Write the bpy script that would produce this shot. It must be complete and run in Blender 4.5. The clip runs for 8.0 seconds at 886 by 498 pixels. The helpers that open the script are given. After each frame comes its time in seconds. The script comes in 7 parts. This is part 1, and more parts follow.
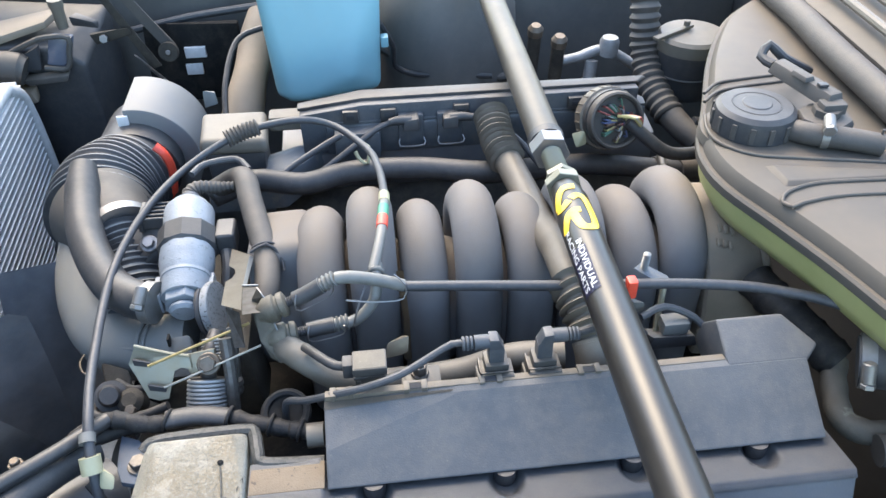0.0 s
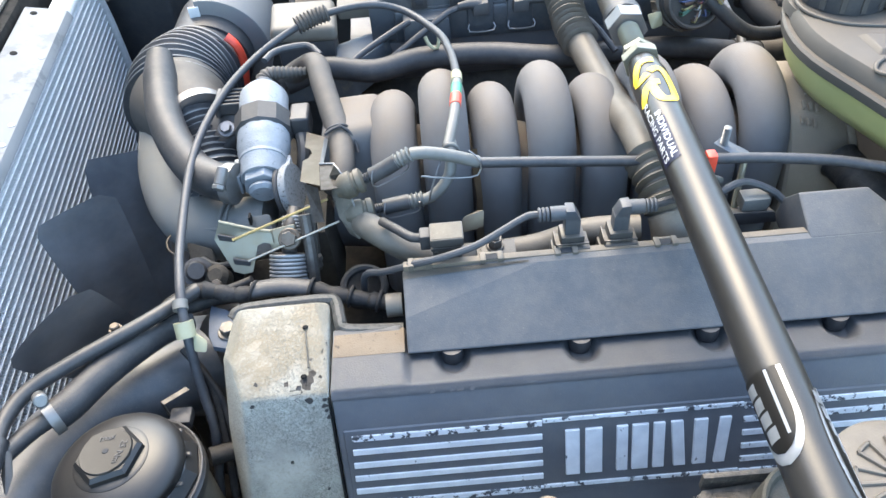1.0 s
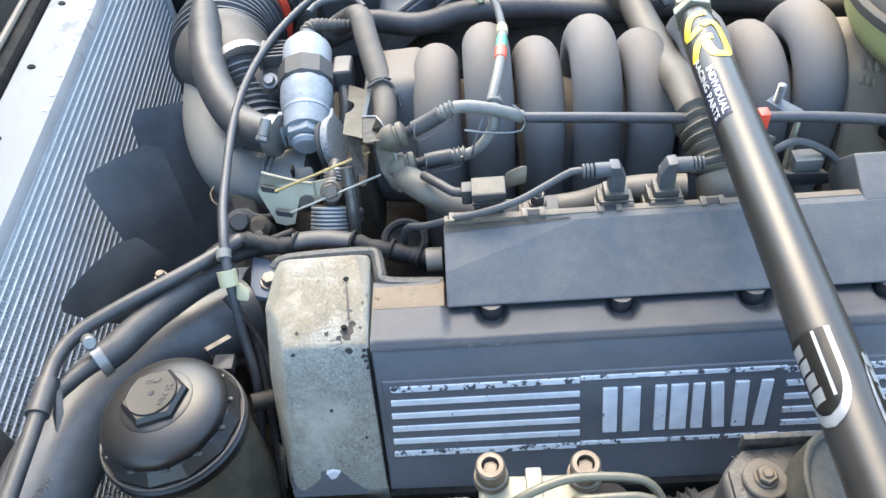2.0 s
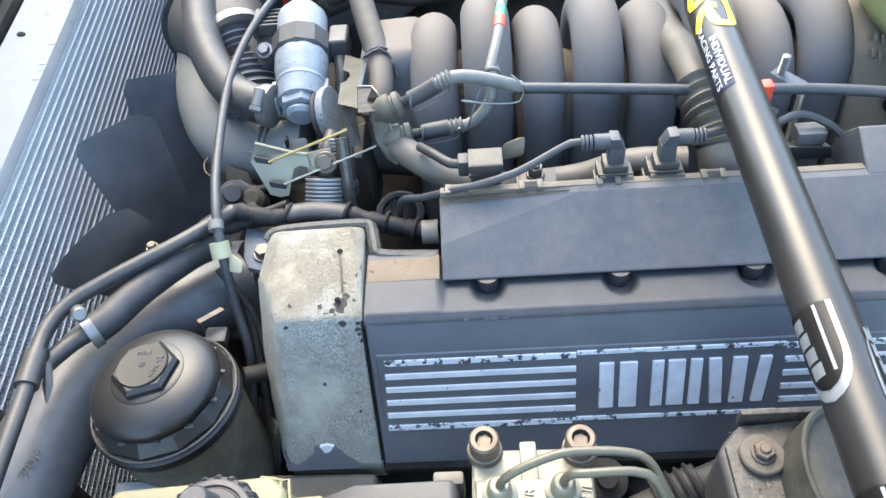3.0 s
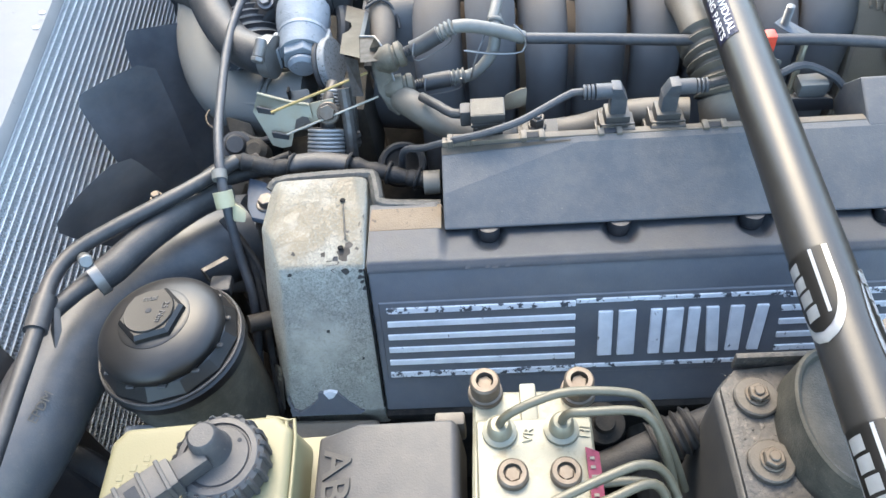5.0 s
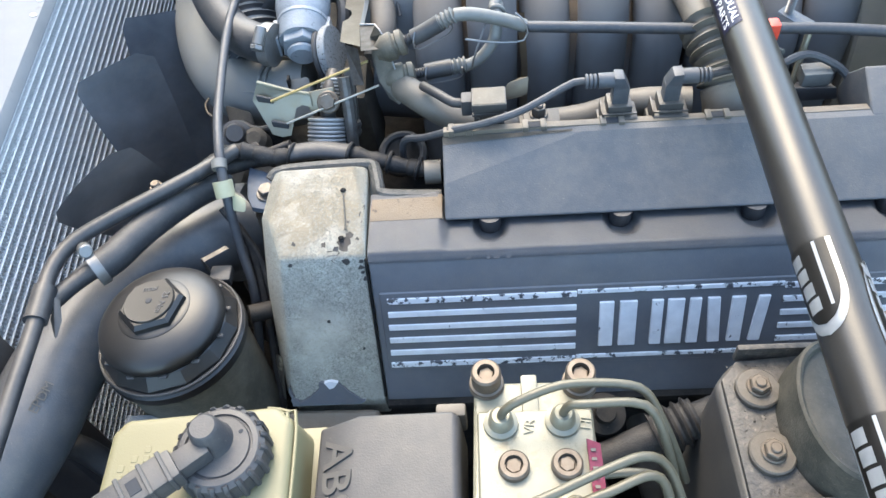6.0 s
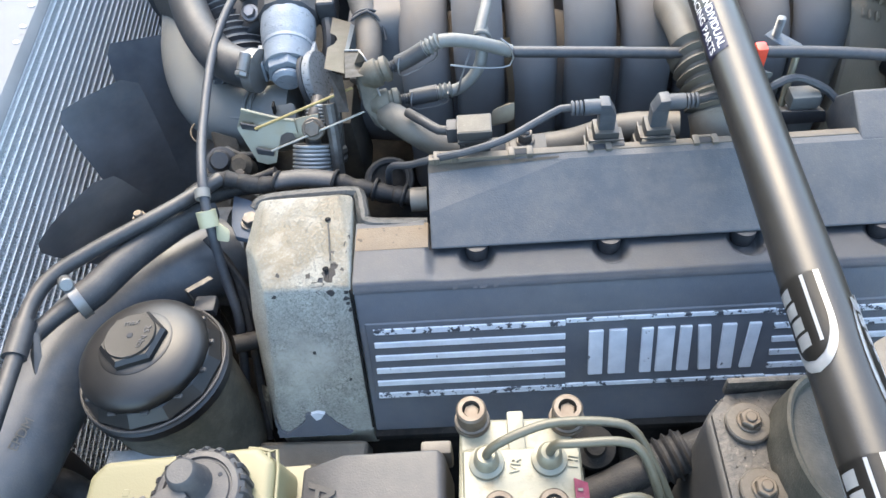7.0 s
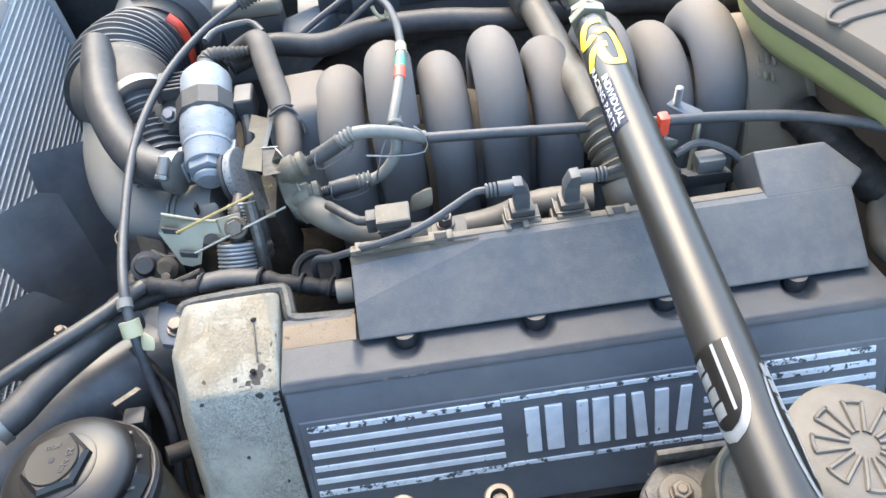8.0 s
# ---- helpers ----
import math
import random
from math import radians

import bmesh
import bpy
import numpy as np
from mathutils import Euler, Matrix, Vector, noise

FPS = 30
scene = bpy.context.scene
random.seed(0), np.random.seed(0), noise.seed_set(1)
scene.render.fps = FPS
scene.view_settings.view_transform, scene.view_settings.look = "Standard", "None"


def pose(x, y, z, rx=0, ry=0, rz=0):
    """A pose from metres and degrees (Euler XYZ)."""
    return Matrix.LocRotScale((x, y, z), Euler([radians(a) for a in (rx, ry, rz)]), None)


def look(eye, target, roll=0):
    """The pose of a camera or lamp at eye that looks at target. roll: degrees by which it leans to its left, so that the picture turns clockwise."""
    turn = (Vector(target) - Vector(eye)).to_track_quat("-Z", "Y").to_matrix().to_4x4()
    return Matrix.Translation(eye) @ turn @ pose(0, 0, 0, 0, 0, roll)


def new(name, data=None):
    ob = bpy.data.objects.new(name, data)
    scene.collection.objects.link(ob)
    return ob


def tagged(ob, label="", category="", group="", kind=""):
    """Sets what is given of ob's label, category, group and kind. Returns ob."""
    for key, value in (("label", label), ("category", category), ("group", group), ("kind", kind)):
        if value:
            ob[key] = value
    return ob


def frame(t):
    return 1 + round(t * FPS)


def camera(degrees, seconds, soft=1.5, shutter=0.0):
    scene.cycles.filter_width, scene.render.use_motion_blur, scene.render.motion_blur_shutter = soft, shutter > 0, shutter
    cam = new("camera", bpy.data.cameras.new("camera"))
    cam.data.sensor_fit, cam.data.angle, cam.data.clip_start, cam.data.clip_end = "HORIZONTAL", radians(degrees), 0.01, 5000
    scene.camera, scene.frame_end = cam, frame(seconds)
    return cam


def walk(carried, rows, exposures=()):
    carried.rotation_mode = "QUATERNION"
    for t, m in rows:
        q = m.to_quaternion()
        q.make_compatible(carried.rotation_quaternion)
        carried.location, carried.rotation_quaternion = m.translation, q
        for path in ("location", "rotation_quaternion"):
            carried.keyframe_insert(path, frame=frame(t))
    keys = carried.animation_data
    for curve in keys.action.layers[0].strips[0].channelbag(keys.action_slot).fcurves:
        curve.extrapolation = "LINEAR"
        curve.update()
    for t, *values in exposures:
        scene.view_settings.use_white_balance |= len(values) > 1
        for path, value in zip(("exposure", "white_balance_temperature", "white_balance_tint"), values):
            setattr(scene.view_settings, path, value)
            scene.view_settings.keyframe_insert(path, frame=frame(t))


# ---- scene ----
from mathutils.bvhtree import BVHTree

cam = camera(60.2, 8.0)
PATH = [
    (0, (0.016, -0.299, 1.295), (0.183, 1.246, 0.037), -0.7),
    (0.5, (0.015, -0.307, 1.286), (0.155, 1.164, -0.061), -2.3),
    (1, (0.0, -0.323, 1.273), (-0.001, 1.096, -0.137), -5.0),
    (1.5, (0.001, -0.322, 1.267), (-0.077, 1.063, -0.174), -6.6),
    (1.7, (-0.003, -0.326, 1.269), (-0.103, 1.045, -0.184), -7.1),
    (3, (-0.001, -0.323, 1.258), (-0.109, 0.987, -0.249), -6.7),
    (3.5, (0.001, -0.323, 1.258), (-0.106, 0.972, -0.262), -6.7),
    (4, (0.002, -0.324, 1.255), (-0.107, 0.959, -0.275), -6.7),
    (4.5, (0.003, -0.33, 1.255), (-0.107, 0.937, -0.288), -6.8),
    (4.7, (-0.001, -0.334, 1.256), (-0.114, 0.92, -0.298), -6.9),
    (6, (-0.003, -0.331, 1.256), (-0.118, 0.878, -0.333), -7.0),
    (6.5, (0.0, -0.323, 1.253), (-0.115, 0.885, -0.336), -7.0),
    (7, (0.005, -0.316, 1.258), (-0.102, 0.913, -0.316), -7.2),
    (7.5, (0.017, -0.314, 1.263), (-0.057, 0.957, -0.28), -7.4),
    (8, (0.032, -0.305, 1.268), (0.041, 1.041, -0.211), -8.0),
]
walk(cam, [(t, look(eye, target, roll)) for t, eye, target, roll in PATH], [(0.0, 2.79, 6650, 4), (0.6, 2.92, 6620, 2), (1.0, 3.01, 6620, 2), (3.5, 3.03, 6620, 2), (6.0, 2.95, 6640, 2), (7.0, 2.96, 6660, 3), (8.0, 3.07, 6750, 3)])

# ---- world and light ----
world = bpy.data.worlds.new("sky")
world.use_nodes = True
scene.world = world
wn = world.node_tree
sky = wn.nodes.new("ShaderNodeTexSky")
sky.sky_type = "NISHITA"
sky.sun_disc = False
sky.dust_density = 1.9
sky.sun_elevation = radians(52)
sky.sun_rotation = radians(-14)
wn.links.new(sky.outputs["Color"], wn.nodes["Background"].inputs["Color"])
wn.nodes["Background"].inputs["Strength"].default_value = 0.15
sun = new("sun", bpy.data.lights.new("sun", "SUN"))
sun.data.energy = 0.36
sun.data.angle = radians(38)
sun.data.color = (1.0, 0.74, 0.46)
sun.matrix_world = look((-0.45, 2.0, 3.2), (0, 0.2, 0.8))


# ---- materials ----
def material(name, base, rough=0.5, metal=0.0, second=None, mix=0.35, scale=60.0, fine=900.0, bump=0.15,
             dust=0.0, dust_colour=(0.30, 0.25, 0.19), rough_var=0.12, coat=0.0, specks=0.16, relief=0.0006, spread=(0.25, 0.75), gloss=0.5):
    m = bpy.data.materials.new(name)
    m.use_nodes = True
    nt = m.node_tree
    b = nt.nodes["Principled BSDF"]
    b.inputs["Metallic"].default_value = metal
    b.inputs["Coat Weight"].default_value = coat
    b.inputs["Specular IOR Level"].default_value = gloss - 0.5 * gloss * min(1.0, dust * 1.5)
    co = nt.nodes.new("ShaderNodeTexCoord")

    def tex(sc, detail=4.0, rgh=0.6):
        n = nt.nodes.new("ShaderNodeTexNoise")
        n.inputs["Scale"].default_value = sc
        n.inputs["Detail"].default_value = detail
        n.inputs["Roughness"].default_value = rgh
        nt.links.new(co.outputs["Object"], n.inputs["Vector"])
        return n

    def ramp(src, a, c):
        r = nt.nodes.new("ShaderNodeMapRange")
        r.inputs["From Min"].default_value = a
        r.inputs["From Max"].default_value = c
        nt.links.new(src, r.inputs["Value"])
        return r.outputs["Result"]

    big, small = tex(scale), tex(fine, 2.0)
    second = second or tuple(min(1.0, c * 1.7 + 0.004) for c in base)
    mx = nt.nodes.new("ShaderNodeMix")
    mx.data_type = "RGBA"
    mx.inputs["A"].default_value = (*base, 1)
    mx.inputs["B"].default_value = (*second, 1)
    sc = nt.nodes.new("ShaderNodeMath")
    sc.operation = "MULTIPLY"
    sc.inputs[1].default_value = mix
    nt.links.new(ramp(big.outputs["Fac"], 0.35, 0.7), sc.inputs[0])
    nt.links.new(sc.outputs[0], mx.inputs["Factor"])
    colour = mx.outputs["Result"]
    # Tints upper faces: settled dust, and on some materials dimming of top light.
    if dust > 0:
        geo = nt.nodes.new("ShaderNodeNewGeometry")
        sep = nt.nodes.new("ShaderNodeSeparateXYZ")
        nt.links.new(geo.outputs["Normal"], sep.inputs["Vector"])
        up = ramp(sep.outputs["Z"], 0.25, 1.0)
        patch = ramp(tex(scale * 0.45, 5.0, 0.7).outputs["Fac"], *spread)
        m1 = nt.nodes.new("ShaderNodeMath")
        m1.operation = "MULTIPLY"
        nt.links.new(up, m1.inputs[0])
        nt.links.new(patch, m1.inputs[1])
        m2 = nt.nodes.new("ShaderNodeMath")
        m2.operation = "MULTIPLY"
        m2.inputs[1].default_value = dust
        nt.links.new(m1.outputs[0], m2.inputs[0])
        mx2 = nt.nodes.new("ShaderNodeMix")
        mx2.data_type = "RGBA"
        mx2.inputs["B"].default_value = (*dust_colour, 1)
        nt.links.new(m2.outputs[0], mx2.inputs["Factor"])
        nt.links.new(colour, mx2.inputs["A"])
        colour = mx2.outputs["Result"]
    if specks > 0:
        dots = ramp(tex(fine * 0.55, 3.0, 0.75).outputs["Fac"], 0.64, 0.74)
        smear = ramp(tex(scale * 2.3, 4.0, 0.75).outputs["Fac"], 0.42, 0.78)
        total = nt.nodes.new("ShaderNodeMath")
        total.operation = "MULTIPLY_ADD"
        total.inputs[1].default_value = 0.55
        nt.links.new(smear, total.inputs[0])
        nt.links.new(dots, total.inputs[2])
        amount = nt.nodes.new("ShaderNodeMath")
        amount.operation = "MULTIPLY"
        amount.use_clamp = True
        amount.inputs[1].default_value = specks
        nt.links.new(total.outputs[0], amount.inputs[0])
        mx3 = nt.nodes.new("ShaderNodeMix")
        mx3.data_type = "RGBA"
        mx3.inputs["B"].default_value = (*dust_colour, 1)
        nt.links.new(amount.outputs[0], mx3.inputs["Factor"])
        nt.links.new(colour, mx3.inputs["A"])
        colour = mx3.outputs["Result"]
    nt.links.new(colour, b.inputs["Base Color"])
    rr = nt.nodes.new("ShaderNodeMapRange")
    rr.inputs["To Min"].default_value = max(0.03, rough - rough_var)
    rr.inputs["To Max"].default_value = min(1.0, rough + rough_var)
    nt.links.new(big.outputs["Fac"], rr.inputs["Value"])
    nt.links.new(rr.outputs["Result"], b.inputs["Roughness"])
    if bump > 0:
        bp = nt.nodes.new("ShaderNodeBump")
        bp.inputs["Strength"].default_value = bump
        bp.inputs["Distance"].default_value = relief
        nt.links.new(small.outputs["Fac"], bp.inputs["Height"])
        nt.links.new(bp.outputs["Normal"], b.inputs["Normal"])
    return m


def worn_material(name, base, under, threshold, scale, rough=0.5, metal_under=0.0, bump=0.3, width=0.02, fine=900.0, relief=0.0006, **more):
    """Paint or oxide with chipped patches that show what lies under it."""
    m = material(name, base, rough, 0.0, scale=min(scale * 0.6, 60), fine=fine, bump=bump, relief=relief, **more)
    nt = m.node_tree
    b = nt.nodes["Principled BSDF"]
    co = nt.nodes.new("ShaderNodeTexCoord")
    n = nt.nodes.new("ShaderNodeTexNoise")
    n.inputs["Scale"].default_value = scale
    n.inputs["Detail"].default_value = 6.0
    n.inputs["Roughness"].default_value = 0.65
    nt.links.new(co.outputs["Object"], n.inputs["Vector"])
    r = nt.nodes.new("ShaderNodeMapRange")
    r.inputs["From Min"].default_value = threshold
    r.inputs["From Max"].default_value = threshold + width
    nt.links.new(n.outputs["Fac"], r.inputs["Value"])
    mx = nt.nodes.new("ShaderNodeMix")
    mx.data_type = "RGBA"
    mx.inputs["B"].default_value = (*under, 1)
    nt.links.new(b.inputs["Base Color"].links[0].from_socket, mx.inputs["A"])
    nt.links.new(r.outputs["Result"], mx.inputs["Factor"])
    nt.links.new(mx.outputs["Result"], b.inputs["Base Color"])
    if metal_under:
        mm = nt.nodes.new("ShaderNodeMath")
        mm.operation = "MULTIPLY"
        mm.inputs[1].default_value = metal_under
        nt.links.new(r.outputs["Result"], mm.inputs[0])
        nt.links.new(mm.outputs[0], b.inputs["Metallic"])
    return m


M_CAP = material("gloss black cap", (0.008, 0.0078, 0.008), 0.40, dust=0.05, scale=18, bump=0.06, specks=0.05)
M_LIFT = material("dusty tan plastic", (0.135, 0.110, 0.080), 0.6, second=(0.085, 0.075, 0.062), mix=0.7, scale=60, bump=0.3)
M_PLASTIC = material("black plastic", (0.029, 0.030, 0.033), 0.50, dust=0.18, scale=25, bump=0.2)
M_COVER = material("charcoal painted cover", (0.096, 0.102, 0.114), 0.46, dust=0.05, dust_colour=(0.27, 0.23, 0.18), scale=18, bump=0.25, specks=0.26)
M_WIREBOX = material("dark grey moulded plastic", (0.046, 0.052, 0.061), 0.50, dust=0.20, scale=22, bump=0.35, specks=0.30)
M_RUNNER = material("satin grey magnesium", (0.130, 0.129, 0.132), 0.62, dust=0.80, dust_colour=(0.180, 0.138, 0.094), scale=14, bump=0.3, gloss=0.30, spread=(0.15, 0.65))
M_RUBBER = material("black rubber", (0.024, 0.025, 0.028), 0.52, dust=0.18, scale=40, bump=0.35)
M_RUBBER_DUSTY = material("dusty black rubber", (0.058, 0.054, 0.050), 0.60, dust=0.55, dust_colour=(0.21, 0.165, 0.12), scale=30, bump=0.4)
M_DARK = material("grimy and shaded black metal", (0.012, 0.012, 0.012), 0.8, gloss=0.08, scale=15, bump=0.5)
M_GRIME = material("oily and shaded engine metal", (0.026, 0.024, 0.021), 0.6, metal=0.05, gloss=0.2, second=(0.075, 0.064, 0.050), mix=0.7, scale=45, bump=0.7)
M_ALU = material("cast aluminium", (0.19, 0.20, 0.205), 0.46, metal=0.35, second=(0.25, 0.25, 0.24), mix=0.6, scale=70, bump=0.5)
M_ALU_DULL = material("dull cast aluminium", (0.30, 0.31, 0.315), 0.5, metal=0.3, second=(0.17, 0.165, 0.16), mix=0.7, scale=60, bump=0.6)
M_ZINC = material("yellow zinc plated steel", (0.225, 0.212, 0.160), 0.42, metal=0.4, second=(0.22, 0.18, 0.11), mix=0.5, scale=80)
M_STEEL = material("bright steel", (0.20, 0.20, 0.205), 0.40, metal=0.8, second=(0.25, 0.22, 0.2), mix=0.5, scale=120)
M_STEEL_DARK = material("dark steel", (0.10, 0.095, 0.09), 0.45, metal=0.5, second=(0.05, 0.042, 0.036), mix=0.8, scale=160, dust=0.12, specks=0.3)
M_BOLT_BROWN = material("weathered bolt steel", (0.135, 0.112, 0.088), 0.5, metal=0.55, second=(0.11, 0.08, 0.055), mix=0.7, scale=150)
M_BAR = material("gloss black powder coat", (0.014, 0.013, 0.012), 0.34, dust=0.08, dust_colour=(0.16, 0.13, 0.09), scale=14, bump=0.05, specks=0.10)
M_BAR_GREY = material("dusty satin bar", (0.050, 0.045, 0.037), 0.44, dust=0.5, dust_colour=(0.21, 0.165, 0.105), scale=14, bump=0.1)
M_CABLE = material("grey black cable sheath", (0.030, 0.033, 0.039), 0.50, scale=90, bump=0.1, dust=0.06)
M_CABLE_GREY = material("weathered grey cable sheath", (0.115, 0.116, 0.108), 0.45, scale=90, bump=0.2, dust=0.3)
M_WHITE_PLASTIC = material("yellowed nylon", (0.30, 0.28, 0.175), 0.45, scale=60, bump=0.1)
# The dust tint here stands in for weaker light on upper faces.
M_RES = material("yellowed translucent plastic", (0.185, 0.164, 0.090), 0.42, second=(0.170, 0.148, 0.083), mix=0.7, scale=16, bump=0.15, dust=0.35, dust_colour=(0.17, 0.145, 0.085), specks=0.1)
M_TANK_GREEN = material("yellow green plastic", (0.44, 0.43, 0.18), 0.42, second=(0.22, 0.24, 0.09), mix=0.6, scale=10, bump=0.1)
M_TANK_TOP = material("dusty charcoal tank plastic", (0.062, 0.057, 0.050), 0.58, second=(0.115, 0.10, 0.082), dust=0.48, dust_colour=(0.205, 0.150, 0.098), scale=10, bump=0.1)
M_BLUE_TANK = material("turquoise washer plastic", (0.150, 0.315, 0.360), 0.45, second=(0.215, 0.395, 0.435), mix=0.7, scale=6, bump=0.08)
M_RED = material("red plastic", (0.62, 0.06, 0.03), 0.4, scale=60, bump=0.1)
M_YELLOW = material("yellow decal film", (0.80, 0.50, 0.03), 0.35, scale=60, bump=0.02)
M_WHITE = material("white decal film", (0.50, 0.50, 0.50), 0.35, scale=60, bump=0.02)
M_NAVY = material("navy decal film", (0.02, 0.022, 0.06), 0.3, scale=60, bump=0.02)
M_SILVER_DECAL = material("silver decal film", (0.40, 0.41, 0.42), 0.35, metal=0.3, scale=60, bump=0.02)
M_GREEN = material("green tape", (0.04, 0.21, 0.13), 0.45, scale=60, bump=0.02)
M_STRIPE = worn_material("worn silver paint", (0.58, 0.60, 0.63), (0.062, 0.067, 0.078), 0.66, 130, rough=0.35)
M_STRIPE_WORN = worn_material("flaking silver paint", (0.58, 0.60, 0.63), (0.062, 0.067, 0.078), 0.545, 170, rough=0.35)
# Dust tint also darkens the top, holding back overhead light in the colour.
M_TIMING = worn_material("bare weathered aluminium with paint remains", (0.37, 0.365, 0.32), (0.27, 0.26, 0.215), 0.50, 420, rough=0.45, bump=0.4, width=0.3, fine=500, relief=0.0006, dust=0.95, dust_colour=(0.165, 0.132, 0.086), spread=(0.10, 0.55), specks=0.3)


def crazed(m, scale, thin, reach, colour):
    """Wandering fine cracks in an old skin of paint, thick in some places and absent in others."""
    nt = m.node_tree
    b = nt.nodes["Principled BSDF"]
    co = nt.nodes.new("ShaderNodeTexCoord")
    fields = []
    for sc, detail in ((scale, 3.0), (reach, 2.0)):
        n = nt.nodes.new("ShaderNodeTexNoise")
        n.inputs["Scale"].default_value = sc
        n.inputs["Detail"].default_value = detail
        n.inputs["Distortion"].default_value = 0.6
        nt.links.new(co.outputs["Object"], n.inputs["Vector"])
        fields.append(n)
    steps = []
    for op, value in (("SUBTRACT", 0.5), ("ABSOLUTE", 0.0)):
        a = nt.nodes.new("ShaderNodeMath")
        a.operation = op
        a.inputs[1].default_value = value
        nt.links.new(steps[-1].outputs[0] if steps else fields[0].outputs["Fac"], a.inputs[0])
        steps.append(a)
    crack = nt.nodes.new("ShaderNodeMapRange")
    crack.inputs["From Min"].default_value = thin
    crack.inputs["From Max"].default_value = thin * 0.3
    nt.links.new(steps[-1].outputs[0], crack.inputs["Value"])
    where = nt.nodes.new("ShaderNodeMapRange")
    where.inputs["From Min"].default_value = 0.28
    where.inputs["From Max"].default_value = 0.50
    nt.links.new(fields[1].outputs["Fac"], where.inputs["Value"])
    both = nt.nodes.new("ShaderNodeMath")
    both.operation = "MULTIPLY"
    nt.links.new(crack.outputs["Result"], both.inputs[0])
    nt.links.new(where.outputs["Result"], both.inputs[1])
    mx = nt.nodes.new("ShaderNodeMix")
    mx.data_type = "RGBA"
    mx.inputs["B"].default_value = (*colour, 1)
    nt.links.new(b.inputs["Base Color"].links[0].from_socket, mx.inputs["A"])
    nt.links.new(both.outputs[0], mx.inputs["Factor"])
    nt.links.new(mx.outputs["Result"], b.inputs["Base Color"])
    bp = nt.nodes.new("ShaderNodeBump")
    bp.invert = True
    bp.inputs["Strength"].default_value = 0.7
    bp.inputs["Distance"].default_value = 0.0006
    nt.links.new(both.outputs[0], bp.inputs["Height"])
    nt.links.new(b.inputs["Normal"].links[0].from_socket, bp.inputs["Normal"])
    nt.links.new(bp.outputs["Normal"], b.inputs["Normal"])
    return m


crazed(M_TIMING, 620, 0.040, 26, (0.165, 0.160, 0.132))
M_TIMING_EDGE = worn_material("dirty aluminium flange", (0.047, 0.045, 0.040), (0.022, 0.024, 0.021), 0.5, 240, rough=0.55, bump=0.7, width=0.12)
M_RUST_TAN = worn_material("dust caked aluminium", (0.128, 0.094, 0.060), (0.060, 0.045, 0.032), 0.60, 160, rough=0.7, bump=0.6, width=0.05)
M_WHITE_PAINT = worn_material("white body paint", (0.122, 0.130, 0.138), (0.098, 0.105, 0.112), 0.56, 26, rough=0.62, bump=0.1, width=0.05)
M_FIN = material("radiator fin aluminium", (0.46, 0.455, 0.45), 0.50, metal=0.2, scale=140, bump=0.4)
M_FIN_DARK = material("radiator fin gaps", (0.52, 0.52, 0.52), 0.6, metal=0.0, scale=300, fine=2500, bump=0.8)
M_ABS = worn_material("gold passivated valve block", (0.200, 0.184, 0.130), (0.17, 0.15, 0.105), 0.55, 90, rough=0.4, metal_under=0.3, bump=0.2, width=0.1)
M_RELAY = material("grey box plastic", (0.025, 0.025, 0.027), 0.50, dust=0.16, scale=16, bump=0.2)
M_LABEL_RED = material("dark red label", (0.15, 0.016, 0.034), 0.4, scale=200, bump=0.02)
M_BRASS = material("oily yellow cable wire", (0.24, 0.18, 0.07), 0.45, metal=0.4, scale=200)
M_WIRE_WHITE = material("pale steel wire", (0.26, 0.25, 0.22), 0.4, metal=0.5, scale=200)
M_BLUE_STEEL = material("blued steel bracket", (0.050, 0.066, 0.092), 0.6, scale=60, dust=0.1)
M_PIPE_GREEN = material("olive brake pipe", (0.092, 0.083, 0.056), 0.42, metal=0.2, second=(0.13, 0.115, 0.08), scale=60)
M_ASPHALT = material("asphalt", (0.05, 0.05, 0.05), 0.85, scale=8, fine=300, bump=0.6)
M_BODY = material("bay paint", (0.075, 0.072, 0.068), 0.5, dust=0.45, scale=12, bump=0.2)
M_BODY_WHITE = material("outer body paint", (0.65, 0.65, 0.63), 0.3, scale=4, bump=0.02)
M_PALE = material("dusty beige cover plastic", (0.108, 0.096, 0.078), 0.55, second=(0.140, 0.124, 0.098), dust=0.3, scale=40, bump=0.2)
M_GLASS_DARK = material("smoked lens", (0.08, 0.09, 0.12), 0.2, scale=20, bump=0.05)
M_FAN = material("dusty black fan plastic", (0.105, 0.117, 0.136), 0.55, second=(0.20, 0.22, 0.25), mix=0.7, scale=22, bump=0.3, specks=0.25)
M_GROMMET = material("clean black rubber", (0.022, 0.023, 0.026), 0.85, scale=60, bump=0.2, specks=0.05)
M_CAN = worn_material("blue silver cast can", (0.190, 0.205, 0.222), (0.13, 0.142, 0.155), 0.60, 190, rough=0.46, bump=0.5, width=0.06, fine=500)
M_ELBOW = material("dusty grey green casting", (0.145, 0.150, 0.148), 0.5, second=(0.190, 0.178, 0.152), mix=0.6, dust=0.3, dust_colour=(0.22, 0.19, 0.145), scale=35, bump=0.6, specks=0.3)
M_PLENUM = material("brown dusted casting", (0.200, 0.165, 0.125), 0.62, second=(0.24, 0.195, 0.15), mix=0.7, dust=0.5, dust_colour=(0.30, 0.235, 0.17), scale=30, bump=0.6, specks=0.35)
M_TIN = material("tan tin plate", (0.165, 0.138, 0.100), 0.42, metal=0.35, second=(0.12, 0.095, 0.066), mix=0.7, scale=70, bump=0.3)
